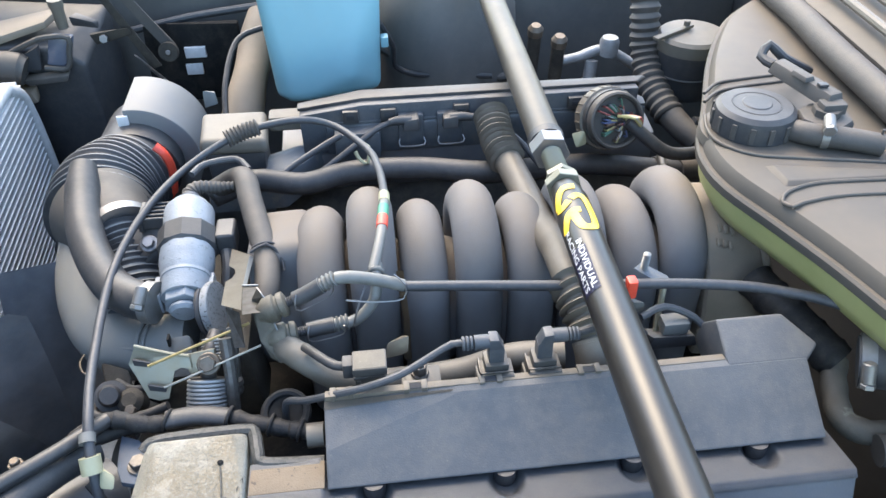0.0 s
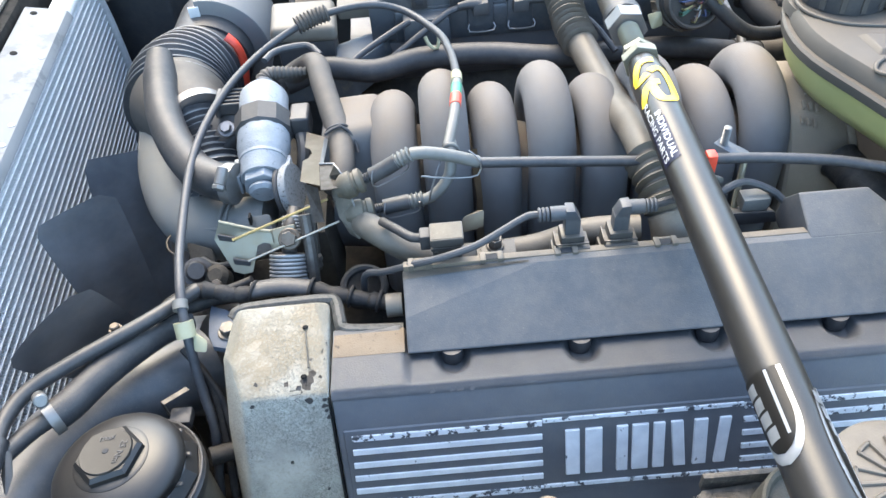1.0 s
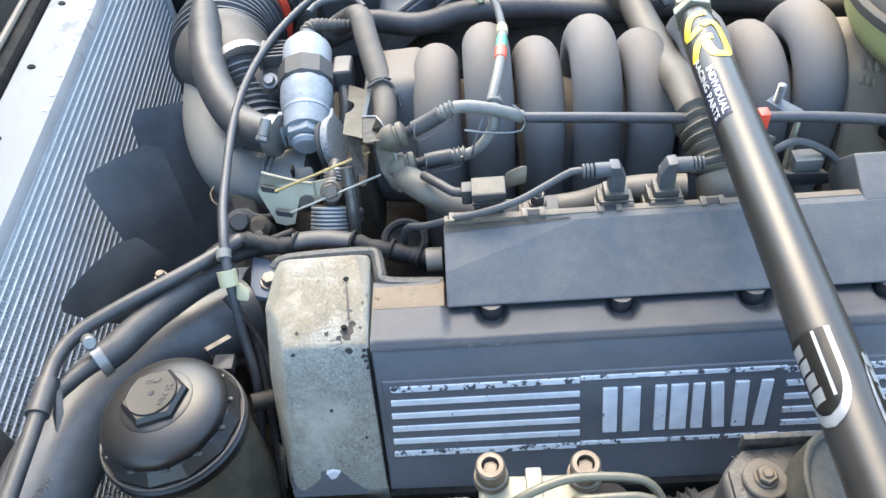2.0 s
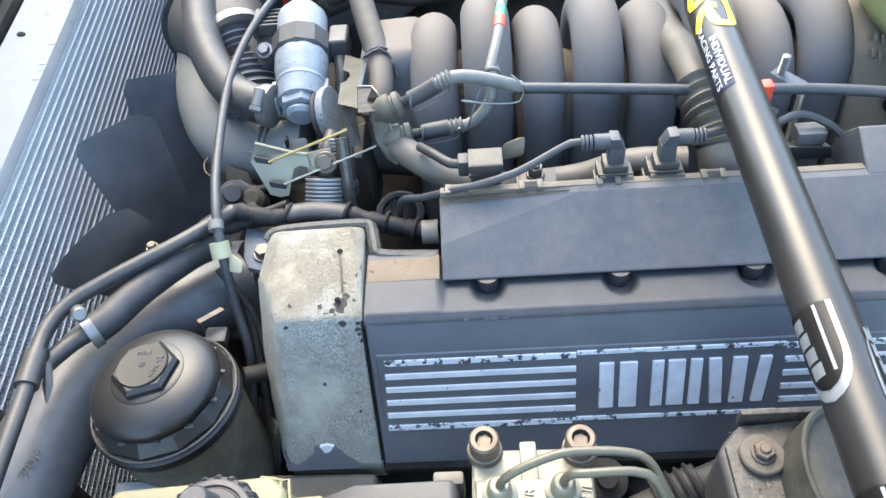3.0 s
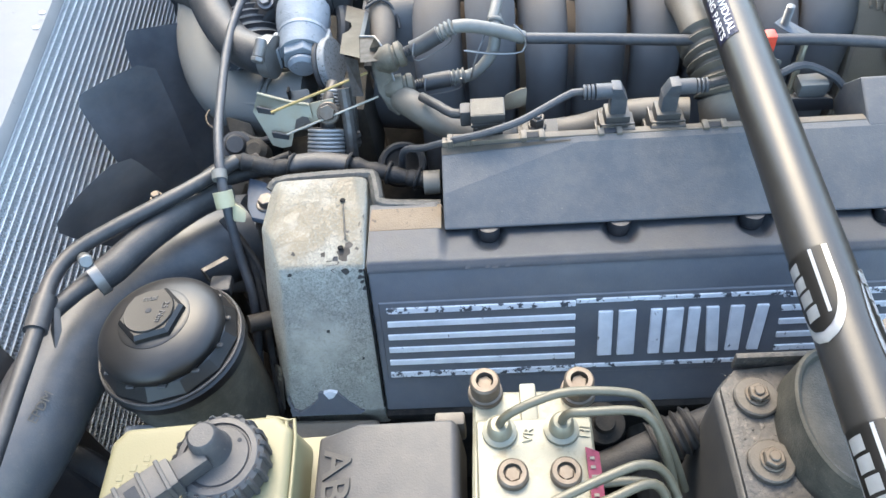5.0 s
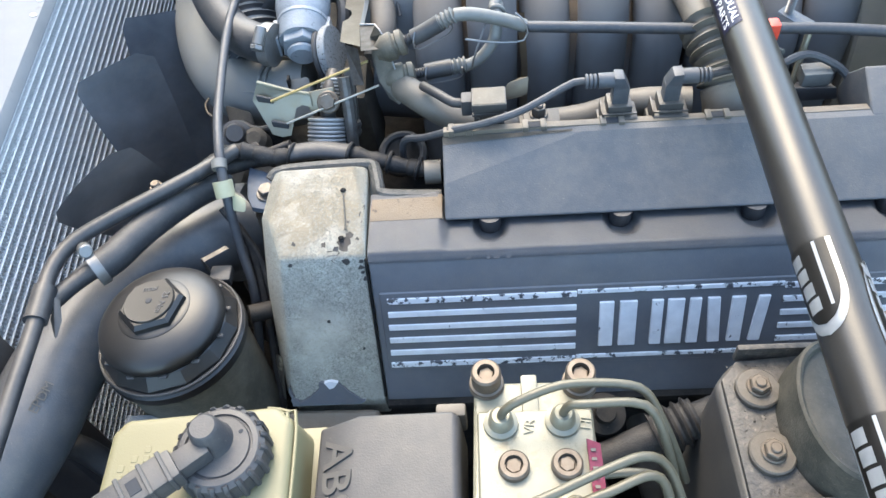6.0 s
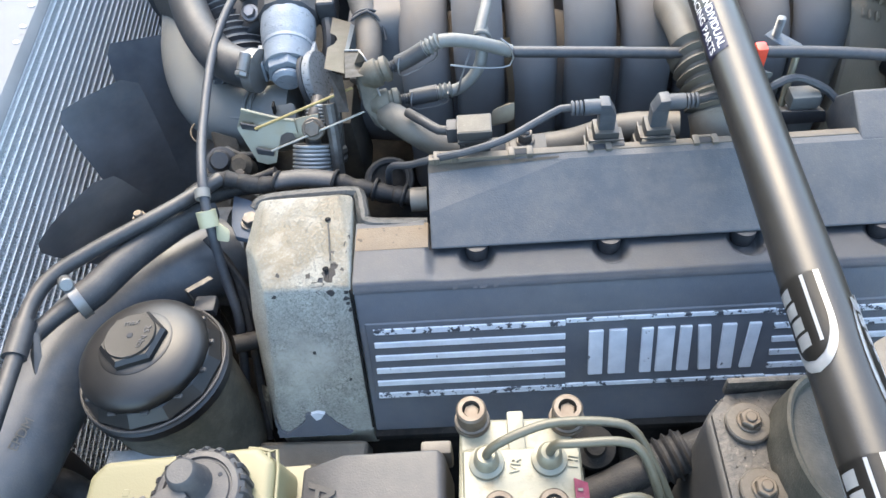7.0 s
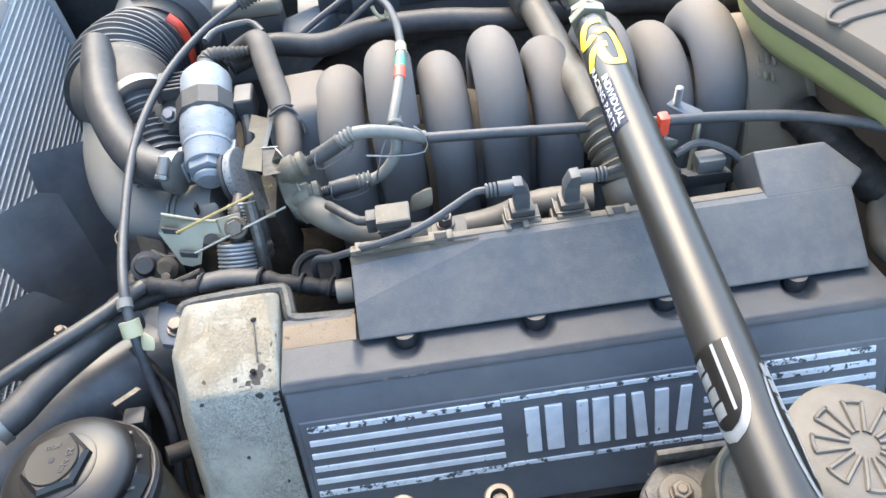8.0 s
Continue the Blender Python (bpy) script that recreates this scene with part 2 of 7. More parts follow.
M_OLIVE = material("olive dusted rubber", (0.046, 0.043, 0.034), 0.6, second=(0.085, 0.076, 0.056), mix=0.8, dust=0.5, scale=30, bump=0.5, specks=0.4)
M_GRIT = material("gritty black plate", (0.028, 0.026, 0.025), 0.58, second=(0.058, 0.050, 0.040), mix=0.7, dust=0.12, scale=70, fine=420, bump=1.0, specks=0.5)
M_WASHER = material("thick brown washer", (0.105, 0.090, 0.072), 0.5, metal=0.3, second=(0.065, 0.053, 0.04), mix=0.7, scale=120, bump=0.4)
M_SPRING = material("pale spring steel", (0.24, 0.24, 0.235), 0.42, metal=0.4, scale=100, bump=0.1)
M_CAPGREY = material("worn charcoal cap plastic", (0.027, 0.027, 0.030), 0.50, dust=0.15, scale=30, bump=0.3)
M_FILLER = material("dusty tan grey plastic", (0.086, 0.074, 0.058), 0.5, second=(0.15, 0.135, 0.115), mix=0.6, dust=0.35, scale=25, bump=0.3)
M_TAPE = material("black cloth tape", (0.011, 0.011, 0.012), 0.62, dust=0.08, gloss=0.3, scale=50, bump=0.6)
M_PIPE = material("gloss black pipe", (0.022, 0.023, 0.026), 0.42, dust=0.25, scale=40, bump=0.1)
M_PAINT_DARK = material("black bay paint", (0.036, 0.035, 0.034), 0.45, dust=0.25, scale=14, bump=0.2)
M_CLAMP = material("weathered clamp steel", (0.20, 0.196, 0.188), 0.40, metal=0.5, second=(0.16, 0.14, 0.115), mix=0.6, scale=120)
M_MAT = material("unseen black felt mat", (0.035, 0.034, 0.033), 0.95, scale=8, bump=0.5)
M_HOSE = material("grey black radiator hose", (0.058, 0.061, 0.067), 0.40, dust=0.15, scale=30, bump=0.25, specks=0.25)
M_BELLOWS = material("dust lined bellows rubber", (0.040, 0.042, 0.047), 0.45, dust=0.95, dust_colour=(0.30, 0.29, 0.27), spread=(0.0, 0.45), scale=30, bump=0.3)
M_STAINED = worn_material("stained brown hose rubber", (0.068, 0.060, 0.048), (0.24, 0.215, 0.16), 0.60, 45, rough=0.6, bump=0.5, width=0.06, dust=0.4)
M_CUP = material("dark olive cup rubber", (0.024, 0.023, 0.018), 0.65, second=(0.055, 0.050, 0.037), mix=0.8, dust=0.18, scale=30, bump=0.5, specks=0.3)
M_CAST_PITTED = worn_material("pitted aluminium", (0.20, 0.205, 0.205), (0.055, 0.052, 0.048), 0.56, 420, rough=0.5, bump=0.6, width=0.06)
M_CAST_BLUE = worn_material("grimy blue grey casting", (0.085, 0.098, 0.112), (0.16, 0.155, 0.14), 0.55, 60, rough=0.55, bump=0.7, width=0.12)
M_METER = material("dusty grey sheet metal", (0.150, 0.152, 0.155), 0.5, second=(0.19, 0.18, 0.165), mix=0.5, dust=0.6, dust_colour=(0.21, 0.185, 0.15), scale=25, bump=0.15)
M_EMBOSS = material("moulded lettering", (0.05, 0.05, 0.052), 0.5, scale=40, bump=0.1)


# ---- mesh helpers ----
def part(name, bm, mat, parent=None, label="", smooth=True, sharp=35):
    me = bpy.data.meshes.new(name)
    bmesh.ops.recalc_face_normals(bm, faces=bm.faces[:])
    if smooth:
        for f in bm.faces:
            f.smooth = True
        for e in bm.edges:
            if len(e.link_faces) == 2 and e.calc_face_angle(0) > radians(sharp):
                e.smooth = False
    bm.to_mesh(me)
    bm.free()
    me.materials.append(mat)
    ob = new(name, me)
    if parent is not None:
        ob.parent = parent
        ob.matrix_parent_inverse = Matrix.Translation(-parent_place(parent))
    if label:
        ob["label"] = label
    return ob


def parent_place(ob):
    return Vector(ob.location) if ob.type == "EMPTY" else Vector((0, 0, 0))


def thing(name, place, label, category, group="", kind=""):
    e = new(name)
    e.empty_display_size = 0.02
    e.location = place
    return tagged(e, label, category, group, kind)


def join(*bms):
    out = bms[0]
    for b in bms[1:]:
        me = bpy.data.meshes.new("joint")
        b.to_mesh(me)
        b.free()
        out.from_mesh(me)
        bpy.data.meshes.remove(me)
    return out


def bevelled(bm, width, segments=2, angle=25):
    if width > 0:
        es = [e for e in bm.edges if len(e.link_faces) == 2 and e.calc_face_angle(0) > radians(angle)]
        bmesh.ops.bevel(bm, geom=es, offset=width, segments=segments, affect="EDGES", profile=0.6, clamp_overlap=True)
    return bm


def hull(points, bevel=0.002, segments=2):
    bm = bmesh.new()
    for p in points:
        bm.verts.new(p)
    r = bmesh.ops.convex_hull(bm, input=bm.verts[:])
    junk = [v for v in bm.verts if not v.link_faces]
    bmesh.ops.delete(bm, geom=junk, context="VERTS")
    bmesh.ops.dissolve_limit(bm, angle_limit=radians(2), verts=bm.verts[:], edges=bm.edges[:])
    bmesh.ops.recalc_face_normals(bm, faces=bm.faces[:])
    return bevelled(bm, bevel, segments)


def box(lo, hi, bevel=0.002, segments=2):
    return hull([(x, y, z) for x in (lo[0], hi[0]) for y in (lo[1], hi[1]) for z in (lo[2], hi[2])], bevel, segments)


def prism(outline, a, b, axis="x", bevel=0.002, segments=2):
    """A closed outline of (u, v), drawn out along an axis: x takes (y, z), y takes (x, z), z takes (x, y)."""
    bm = bmesh.new()

    def at(u, v, w):
        return {"x": (w, u, v), "y": (u, w, v), "z": (u, v, w)}[axis]
    va = [bm.verts.new(at(u, v, a)) for u, v in outline]
    vb = [bm.verts.new(at(u, v, b)) for u, v in outline]
    bm.faces.new(va)
    bm.faces.new(vb[::-1])
    n = len(va)
    for i in range(n):
        bm.faces.new((va[i], vb[i], vb[(i + 1) % n], va[(i + 1) % n]))
    bmesh.ops.recalc_face_normals(bm, faces=bm.faces[:])
    return bevelled(bm, bevel, segments)


def spline(points, step=0.006):
    """A smooth line through the points."""
    p = [Vector(q) for q in points]
    if len(p) == 2:
        n = max(2, int((p[1] - p[0]).length / step))
        return [p[0].lerp(p[1], i / n) for i in range(n + 1)]
    p = [p[0] * 2 - p[1]] + p + [p[-1] * 2 - p[-2]]
    out = []
    for a, b, c, d in zip(p, p[1:], p[2:], p[3:]):
        n = max(2, int((c - b).length / step))
        for i in range(n):
            t = i / n
            out.append(0.5 * (2 * b + (c - a) * t + (2 * a - 5 * b + 4 * c - d) * t * t + (3 * b - a - 3 * c + d) * t ** 3))
    out.append(p[-2])
    return out


def tube(points, radius, seg=14, step=0.006, smooth_line=True, flat=1.0):
    """A round bar or hose along the points; radius is a number or a function of (share of the length, metres from the start)."""
    line = spline(points, step) if smooth_line else [Vector(q) for q in points]
    total = sum((b - a).length for a, b in zip(line, line[1:]))
    bm = bmesh.new()
    rings, done = [], 0.0
    t0 = (line[1] - line[0]).normalized()
    up = Vector((0, 0, 1)) if abs(t0.z) < 0.9 else Vector((1, 0, 0))
    side = t0.cross(up).normalized()
    for i, p in enumerate(line):
        t = (line[min(i + 1, len(line) - 1)] - line[max(i - 1, 0)]).normalized()
        side = (side - t * side.dot(t)).normalized()
        other = t.cross(side)
        if i:
            done += (p - line[i - 1]).length
        r = radius(done / total, done) if callable(radius) else radius
        rings.append([bm.verts.new(p + side * (r * math.cos(2 * math.pi * k / seg)) + other * (r * flat * math.sin(2 * math.pi * k / seg))) for k in range(seg)])
    for a, b in zip(rings, rings[1:]):
        for k in range(seg):
            bm.faces.new((a[k], a[(k + 1) % seg], b[(k + 1) % seg], b[k]))
    bm.faces.new(rings[0][::-1])
    bm.faces.new(rings[-1])
    return bm


def lathe(profile, origin, axis=(0, 0, 1), seg=32, phase=0.0):
    """Turns (radius, height) pairs round an axis."""
    q = Vector(axis).normalized().to_track_quat("Z", "Y")
    o = Vector(origin)
    bm = bmesh.new()
    rings = []
    for r, h in profile:
        if r <= 1e-6:
            rings.append([bm.verts.new(o + q @ Vector((0, 0, h)))])
        else:
            rings.append([bm.verts.new(o + q @ Vector((r * math.cos(phase + 2 * math.pi * k / seg), r * math.sin(phase + 2 * math.pi * k / seg), h))) for k in range(seg)])
    for a, b in zip(rings, rings[1:]):
        if len(a) == 1 and len(b) == 1:
            continue
        for k in range(seg):
            k2 = (k + 1) % seg
            if len(a) == 1:
                bm.faces.new((a[0], b[k2], b[k]))
            elif len(b) == 1:
                bm.faces.new((a[k], a[k2], b[0]))
            else:
                bm.faces.new((a[k], a[k2], b[k2], b[k]))
    for r in (rings[0], rings[-1]):
        if len(r) > 2:
            bm.faces.new(r)
    return bm


def disc(r, h0, h1, origin, axis=(0, 0, 1), seg=24, bevel=0.0008, phase=0.0):
    b = min(bevel, r * 0.4, abs(h1 - h0) * 0.4)
    return lathe([(0, h0), (r - b, h0), (r, h0 + b), (r, h1 - b), (r - b, h1), (0, h1)], origin, axis, seg, phase)


def hexagon(r, h0, h1, origin, axis=(0, 0, 1), phase=0.3):
    return disc(r, h0, h1, origin, axis, 6, 0.0006, phase)


def ring(radius, thick, origin, axis=(0, 0, 1), seg=32, tall=1.0):
    return lathe([(radius + thick * math.cos(a), tall * thick * math.sin(a)) for a in [2 * math.pi * k / 8 for k in range(9)]], origin, axis, seg)


def lettering(text, size, m, depth=0.0006, weight=0.0):
    cu = bpy.data.curves.new("lettering", "FONT")
    cu.body, cu.size, cu.extrude, cu.align_x, cu.align_y = text, size, depth, "CENTER", "CENTER"
    cu.resolution_u = 3
    cu.offset = weight
    ob = new("lettering", cu)
    dg = bpy.context.evaluated_depsgraph_get()
    me = bpy.data.meshes.new_from_object(ob.evaluated_get(dg))
    bpy.data.objects.remove(ob)
    bpy.data.curves.remove(cu)
    bm = bmesh.new()
    bm.from_mesh(me)
    bpy.data.meshes.remove(me)
    bmesh.ops.transform(bm, matrix=m, verts=bm.verts[:])
    return bm


def clamp_on(name, place, axis, radius, parent, width=0.009, screw=(0, 0, 1)):
    """A worm-drive hose clamp: band and screw housing."""
    a = Vector(axis).normalized()
    band = part(name, lathe([(radius, -width / 2), (radius + 0.0012, -width / 2), (radius + 0.0012, width / 2), (radius, width / 2)], place, a, 28), M_CLAMP, parent)
    s = Vector(screw)
    s = (s - a * s.dot(a)).normalized()
    c = Vector(place) + s * (radius + 0.004)
    t = a.cross(s)
    part("clamp_screw", join(disc(0.0048, -0.008, 0.008, c, t, 14), hexagon(0.0055, 0.008, 0.012, c, t)), M_CLAMP, band)
    return band


def helix(start, axis, radius, pitch, turns, wire, seg=10):
    q = Vector(axis).normalized().to_track_quat("Z", "Y")
    n = int(turns * 16)
    pts = [Vector(start) + q @ Vector((radius * math.cos(2 * math.pi * i / 16), radius * math.sin(2 * math.pi * i / 16), pitch * i / 16)) for i in range(n + 1)]
    return tube(pts, wire, 8, smooth_line=False)


def ribbed(base, rib, pitch, sharp=2.0):
    """A radius that swells in ribs along the length."""
    return lambda share, metres: base + rib * (0.5 + 0.5 * math.cos(2 * math.pi * metres / pitch)) ** sharp


def sheet(points, thick=0.0006):
    p = [Vector(q) for q in points]
    bm = bmesh.new()
    bm.faces.new([bm.verts.new(q) for q in p])
    bmesh.ops.solidify(bm, geom=bm.faces[:], thickness=thick * 2)
    return bm

# ---- the setting: ground and the walls of the engine bay ----
EC = 0.26  # the engine's middle line


def setting(name, bm, mat, label, category):
    return tagged(part(name, bm, mat), label, category, kind="structure")


setting("ground", box((-60, -60, -0.05), (60, 60, 0.0), 0), M_ASPHALT, "grey asphalt ground under the car", "ground")
setting("bay_floor", box((-0.55, -0.42, 0.25), (0.62, 0.98, 0.27), 0), M_DARK, "dark grimy undertray below the engine", "undertray")
setting("inner_fender_far", hull([(-0.55, 0.80, 0.27), (0.62, 0.80, 0.27), (-0.55, 0.86, 0.93), (0.62, 0.86, 0.93), (-0.55, 0.95, 0.93), (0.62, 0.95, 0.93), (-0.55, 0.95, 0.27), (0.62, 0.95, 0.27)], 0.01), M_BODY, "dark dusty inner fender wall", "inner fender")
setting("inner_fender_near", hull([(-0.55, -0.30, 0.27), (0.62, -0.30, 0.27), (-0.55, -0.34, 0.80), (0.62, -0.34, 0.80), (-0.55, -0.42, 0.80), (0.62, -0.42, 0.80), (-0.55, -0.42, 0.27), (0.62, -0.42, 0.27)], 0.01), M_BODY, "dark inner fender wall beside the engine", "inner fender")
setting("fender_near", hull([(-0.60, -0.42, 0.80), (0.65, -0.42, 0.80), (-0.60, -0.50, 0.82), (0.65, -0.50, 0.82), (-0.60, -0.60, 0.70), (0.65, -0.60, 0.70), (-0.60, -0.60, 0.30), (0.65, -0.60, 0.30), (-0.60, -0.42, 0.30), (0.65, -0.42, 0.30)], 0.02, 3), M_BODY_WHITE, "white painted front fender", "fender")
setting("fender_far", hull([(-0.60, 0.955, 0.93), (0.65, 0.955, 0.93), (-0.60, 1.05, 0.92), (0.65, 1.05, 0.92), (-0.60, 1.14, 0.75), (0.65, 1.14, 0.75), (-0.60, 1.14, 0.30), (0.65, 1.14, 0.30), (-0.60, 0.955, 0.30), (0.65, 0.955, 0.30)], 0.02, 3), M_BODY_WHITE, "white painted front fender", "fender")
setting("firewall", box((0.62, -0.42, 0.25), (0.66, 0.98, 1.0), 0.005), M_BODY, "black firewall behind the engine", "firewall")
setting("front_panel", box((-0.62, -0.42, 0.25), (-0.56, 0.98, 0.86), 0.005), M_BODY, "dark front panel ahead of the radiator", "front panel")

# Unseen bonnet, added to block sky light and reflections from the front.
bonnet = thing("bonnet", (-0.66, 0.26, 0.86), "unseen raised bonnet panel, added at the front to block sky light", "bonnet", kind="structure")
part("skin", hull([(-0.70, -0.50, 0.88), (-0.70, 1.06, 0.88), (-0.90, -0.46, 1.90), (-0.90, 1.02, 1.90), (-0.73, -0.50, 0.88), (-0.73, 1.06, 0.88), (-0.93, -0.46, 1.90), (-0.93, 1.02, 1.90)], 0.008), M_BODY_WHITE, bonnet)
part("felt_mat", hull([(-0.699, -0.42, 0.93), (-0.699, 0.98, 0.93), (-0.880, -0.39, 1.84), (-0.880, 0.95, 1.84), (-0.712, -0.42, 0.93), (-0.712, 0.98, 0.93), (-0.892, -0.39, 1.84), (-0.892, 0.95, 1.84)], 0.004), M_MAT, bonnet, "unseen black felt mat")

# radiator support beam of white paint, with bolt holes
beam = thing("radiator_support", (-0.40, 0.26, 0.85), "white painted radiator support beam with chipped edges", "radiator support", kind="structure")
part("beam_top", prism([(-0.388, 0.858), (-0.392, 0.868), (-0.436, 0.878), (-0.442, 0.872), (-0.442, 0.80), (-0.434, 0.80), (-0.434, 0.862), (-0.395, 0.852)], -0.30, 0.535, "y", 0.002), M_WHITE_PAINT, beam)
part("beam_lip", prism([(-0.444, 0.80), (-0.444, 0.882), (-0.458, 0.884), (-0.458, 0.80)], -0.30, 0.66, "y", 0.002), M_DARK, beam, "black rubber strip along the beam")
part("seal_strip", tube([(-0.457, -0.28, 0.887), (-0.457, 0.2, 0.888), (-0.457, 0.62, 0.887)], 0.0035, 8, 0.05), M_PALE, beam, "dusty rubber seal strip")
for yy in (0.05, 0.20, 0.31, 0.43, 0.52):
    part("hole", disc(0.004, -0.001, 0.0012, (-0.424, yy, 0.8752), (0.22, 0, 0.97), 12), M_DARK, beam, "dark bolt hole")
for yy in (0.09, 0.245, 0.268, 0.30, 0.425):
    part("paint_chip", disc(0.003, 0, 0.0008, (-0.396, yy, 0.8690), (0.22, 0, 0.97), 7), M_WHITE, beam)

# ---- radiator ----
radiator = thing("radiator", (-0.40, 0.26, 0.30), "aluminium radiator core with rows of horizontal tubes", "radiator")
RX, RY0, RY1 = -0.392, -0.045, 0.652
part("core", box((-0.43, RY0, 0.34), (RX - 0.004, RY1, 0.852), 0), M_FIN_DARK, radiator, "fine aluminium fins between the tubes")
part("end_tank", box((-0.445, RY1 + 0.012, 0.34), (RX - 0.02, RY1 + 0.045, 0.845), 0.012, 3), M_PLASTIC, radiator, "black plastic end tank")
part("end_tank", box((-0.435, RY0 - 0.046, 0.34), (RX + 0.014, RY0 - 0.001, 0.86), 0.012, 3), M_PLASTIC, radiator, "black plastic end tank")
part("frame_rail", tube([(RX - 0.01, RY0, 0.857), (RX - 0.01, 0.25, 0.857), (RX - 0.008, 0.58, 0.860), (RX - 0.006, 0.622, 0.853), (RX - 0.005, 0.648, 0.835), (RX - 0.005, 0.659, 0.805), (RX - 0.005, 0.666, 0.72), (RX - 0.005, 0.666, 0.40)], 0.0095, 12, 0.012), M_FIN, radiator, "grey frame rail round the core")
z = 0.847
bar = None
while z > 0.345:
    if bar is None:
        bar = part("cooling_tube", box((RX - 0.0035, RY0 + 0.001, -0.0008), (RX + 0.0004, RY1 - 0.001, 0.0008), 0.0005, 1), M_FIN, radiator)
        bar.location.z = z
    else:
        o = new("cooling_tube", bar.data)
        o.parent, o.matrix_parent_inverse = radiator, bar.matrix_parent_inverse
        o.location.z = z
    z -= 0.0092
# folded fins between the tubes, one sheet of thin louvres
louvres = bmesh.new()
for row in range(54):
    zt = 0.847 - 0.0092 * row
    for k in range(190):
        y = RY0 + 0.002 + (RY1 - RY0 - 0.004) * k / 190
        vs = [louvres.verts.new(p) for p in ((RX - 0.003, y, zt - 0.0013), (RX - 0.0002, y + 0.0006, zt - 0.0013), (RX - 0.0002, y + 0.0022, zt - 0.0079), (RX - 0.003, y + 0.0016, zt - 0.0079))]
        louvres.faces.new(vs)
fins = part("fin_sheet", louvres, M_FIN_DARK, radiator, "folded cooling fins", smooth=False)
fins["kind"] = "stuff"
radiator.rotation_euler.z = beam.rotation_euler.z = radians(4.6)

# ---- fan ----
FX, FY, FZ, FR = -0.316, 0.205, 0.60, 0.253
fan = thing("cooling_fan", (FX, FY, FZ), "black plastic cooling fan with broad blades", "fan")
part("hub", lathe([(0, 0.03), (0.05, 0.03), (0.062, 0.015), (0.062, -0.03), (0, -0.03)], (FX, FY, FZ), (1, 0, 0), 32), M_FAN, fan)
part("clutch", lathe([(0, 0.075), (0.03, 0.075), (0.035, 0.055), (0.055, 0.05), (0.055, 0.03), (0, 0.03)], (FX, FY, FZ), (1, 0, 0), 32), M_ALU_DULL, fan, "dull aluminium fan clutch")
BLADES = 12


def blade_mesh(angle, reach=FR, wide=10.0):
    bm = bmesh.new()
    rows = []
    for i in range(9):
        s = i / 8
        r = 0.056 + (reach - 0.056) * s
        half = radians(15.0 - wide * s ** 0.7)
        twist = 0.018 + 0.011 * s
        row = []
        for j in range(9):
            u = j / 8 * 2 - 1
            a = angle + u * half
            rr = r - (0.010 * max(0, abs(u) - 0.75) * 4 * max(0, abs(u) - 0.75) * 4 if i == 8 else 0)
            camber = 0.007 * (1 - u * u)
            row.append((FX + u * twist - camber, FY + rr * math.sin(a) - 0.5 * camber, FZ + rr * math.cos(a)))
        rows.append(row)
    vs = [[bm.verts.new(p) for p in row] for row in rows]
    for a, b in zip(vs, vs[1:]):
        for j in range(8):
            bm.faces.new((a[j], a[j + 1], b[j + 1], b[j]))
    bmesh.ops.solidify(bm, geom=bm.faces[:], thickness=0.003)
    return bm


for k in range(BLADES):
    uneven, reach, wide = {0: (0.0, 0.253, 10.0), 1: (-1.0, 0.244, 10.0), 11: (4.6, 0.262, 8.3)}.get(k, (0.0, 0.253, 10.0))
    part("blade", blade_mesh(radians(-3.7 + uneven) + 2 * math.pi * k / BLADES, reach, wide), M_FAN, fan)

# ---- engine block and lower parts that fill the bay ----
block = thing("engine_block", (0.12, EC, 0.30), "grimy engine block, painted dark for the shade under the manifolds", "engine")
# Crankcase and near head: deep shade of the valley painted as black.
part("crankcase", box((-0.16, 0.08, 0.28), (0.38, 0.44, 0.68), 0.02), M_DARK, block)
part("near_head", prism([(-0.060, 0.56), (-0.062, 0.715), (0.02, 0.77), (0.10, 0.73), (0.12, 0.56)], -0.10, 0.35, "x", 0.004), M_DARK, block)
part("far_head", prism([(2 * EC + 0.060, 0.56), (2 * EC + 0.062, 0.722), (2 * EC - 0.02, 0.80), (2 * EC - 0.10, 0.76), (2 * EC - 0.12, 0.56)], -0.10, 0.35, "x", 0.004), M_GRIME, block)
# Dark colour here paints the shade of the gap behind the harness.
part("front_cover", box((-0.20, 0.09, 0.34), (-0.155, 0.43, 0.74), 0.012), M_GRIME, block, "front cover coloured dark for the gap's shade")
part("pulley", lathe([(0, 0.02), (0.055, 0.02), (0.06, 0.016), (0.052, 0.008), (0.06, 0.0), (0, 0)], (-0.225, 0.205, 0.60), (-1, 0, 0), 32), M_STEEL_DARK, block)
part("exhaust_manifold", join(*[tube([(0.0 + 0.062 * k, -0.03, 0.66), (0.0 + 0.062 * k, -0.09, 0.64), (0.05 + 0.05 * k, -0.13, 0.56), (0.12 + 0.03 * k, -0.14, 0.40)], 0.017, 12) for k in range(6)]), M_GRIME, block, "rust brown exhaust pipes")

# ---- near valve cover ----
O_Y, O_Z, D_Y, D_Z, N_Y, N_Z = -0.0225, 0.845, -0.347, -0.938, -0.938, 0.347


def on_face(x, s, h=0.0):
    """A place on the lettered face: along the engine, down the slope, off the face."""
    return (x, O_Y + s * D_Y + h * N_Y, O_Z + s * D_Z + h * N_Z)


def face_bar(x0, x1, s0, s1, h=0.0012, lean=0.0, bevel=0.0004):
    return hull([on_face(x + (lean if s == s0 else 0), s, k) for x in (x0, x1) for s in (s0, s1) for k in (-0.001, h)], bevel, 1)


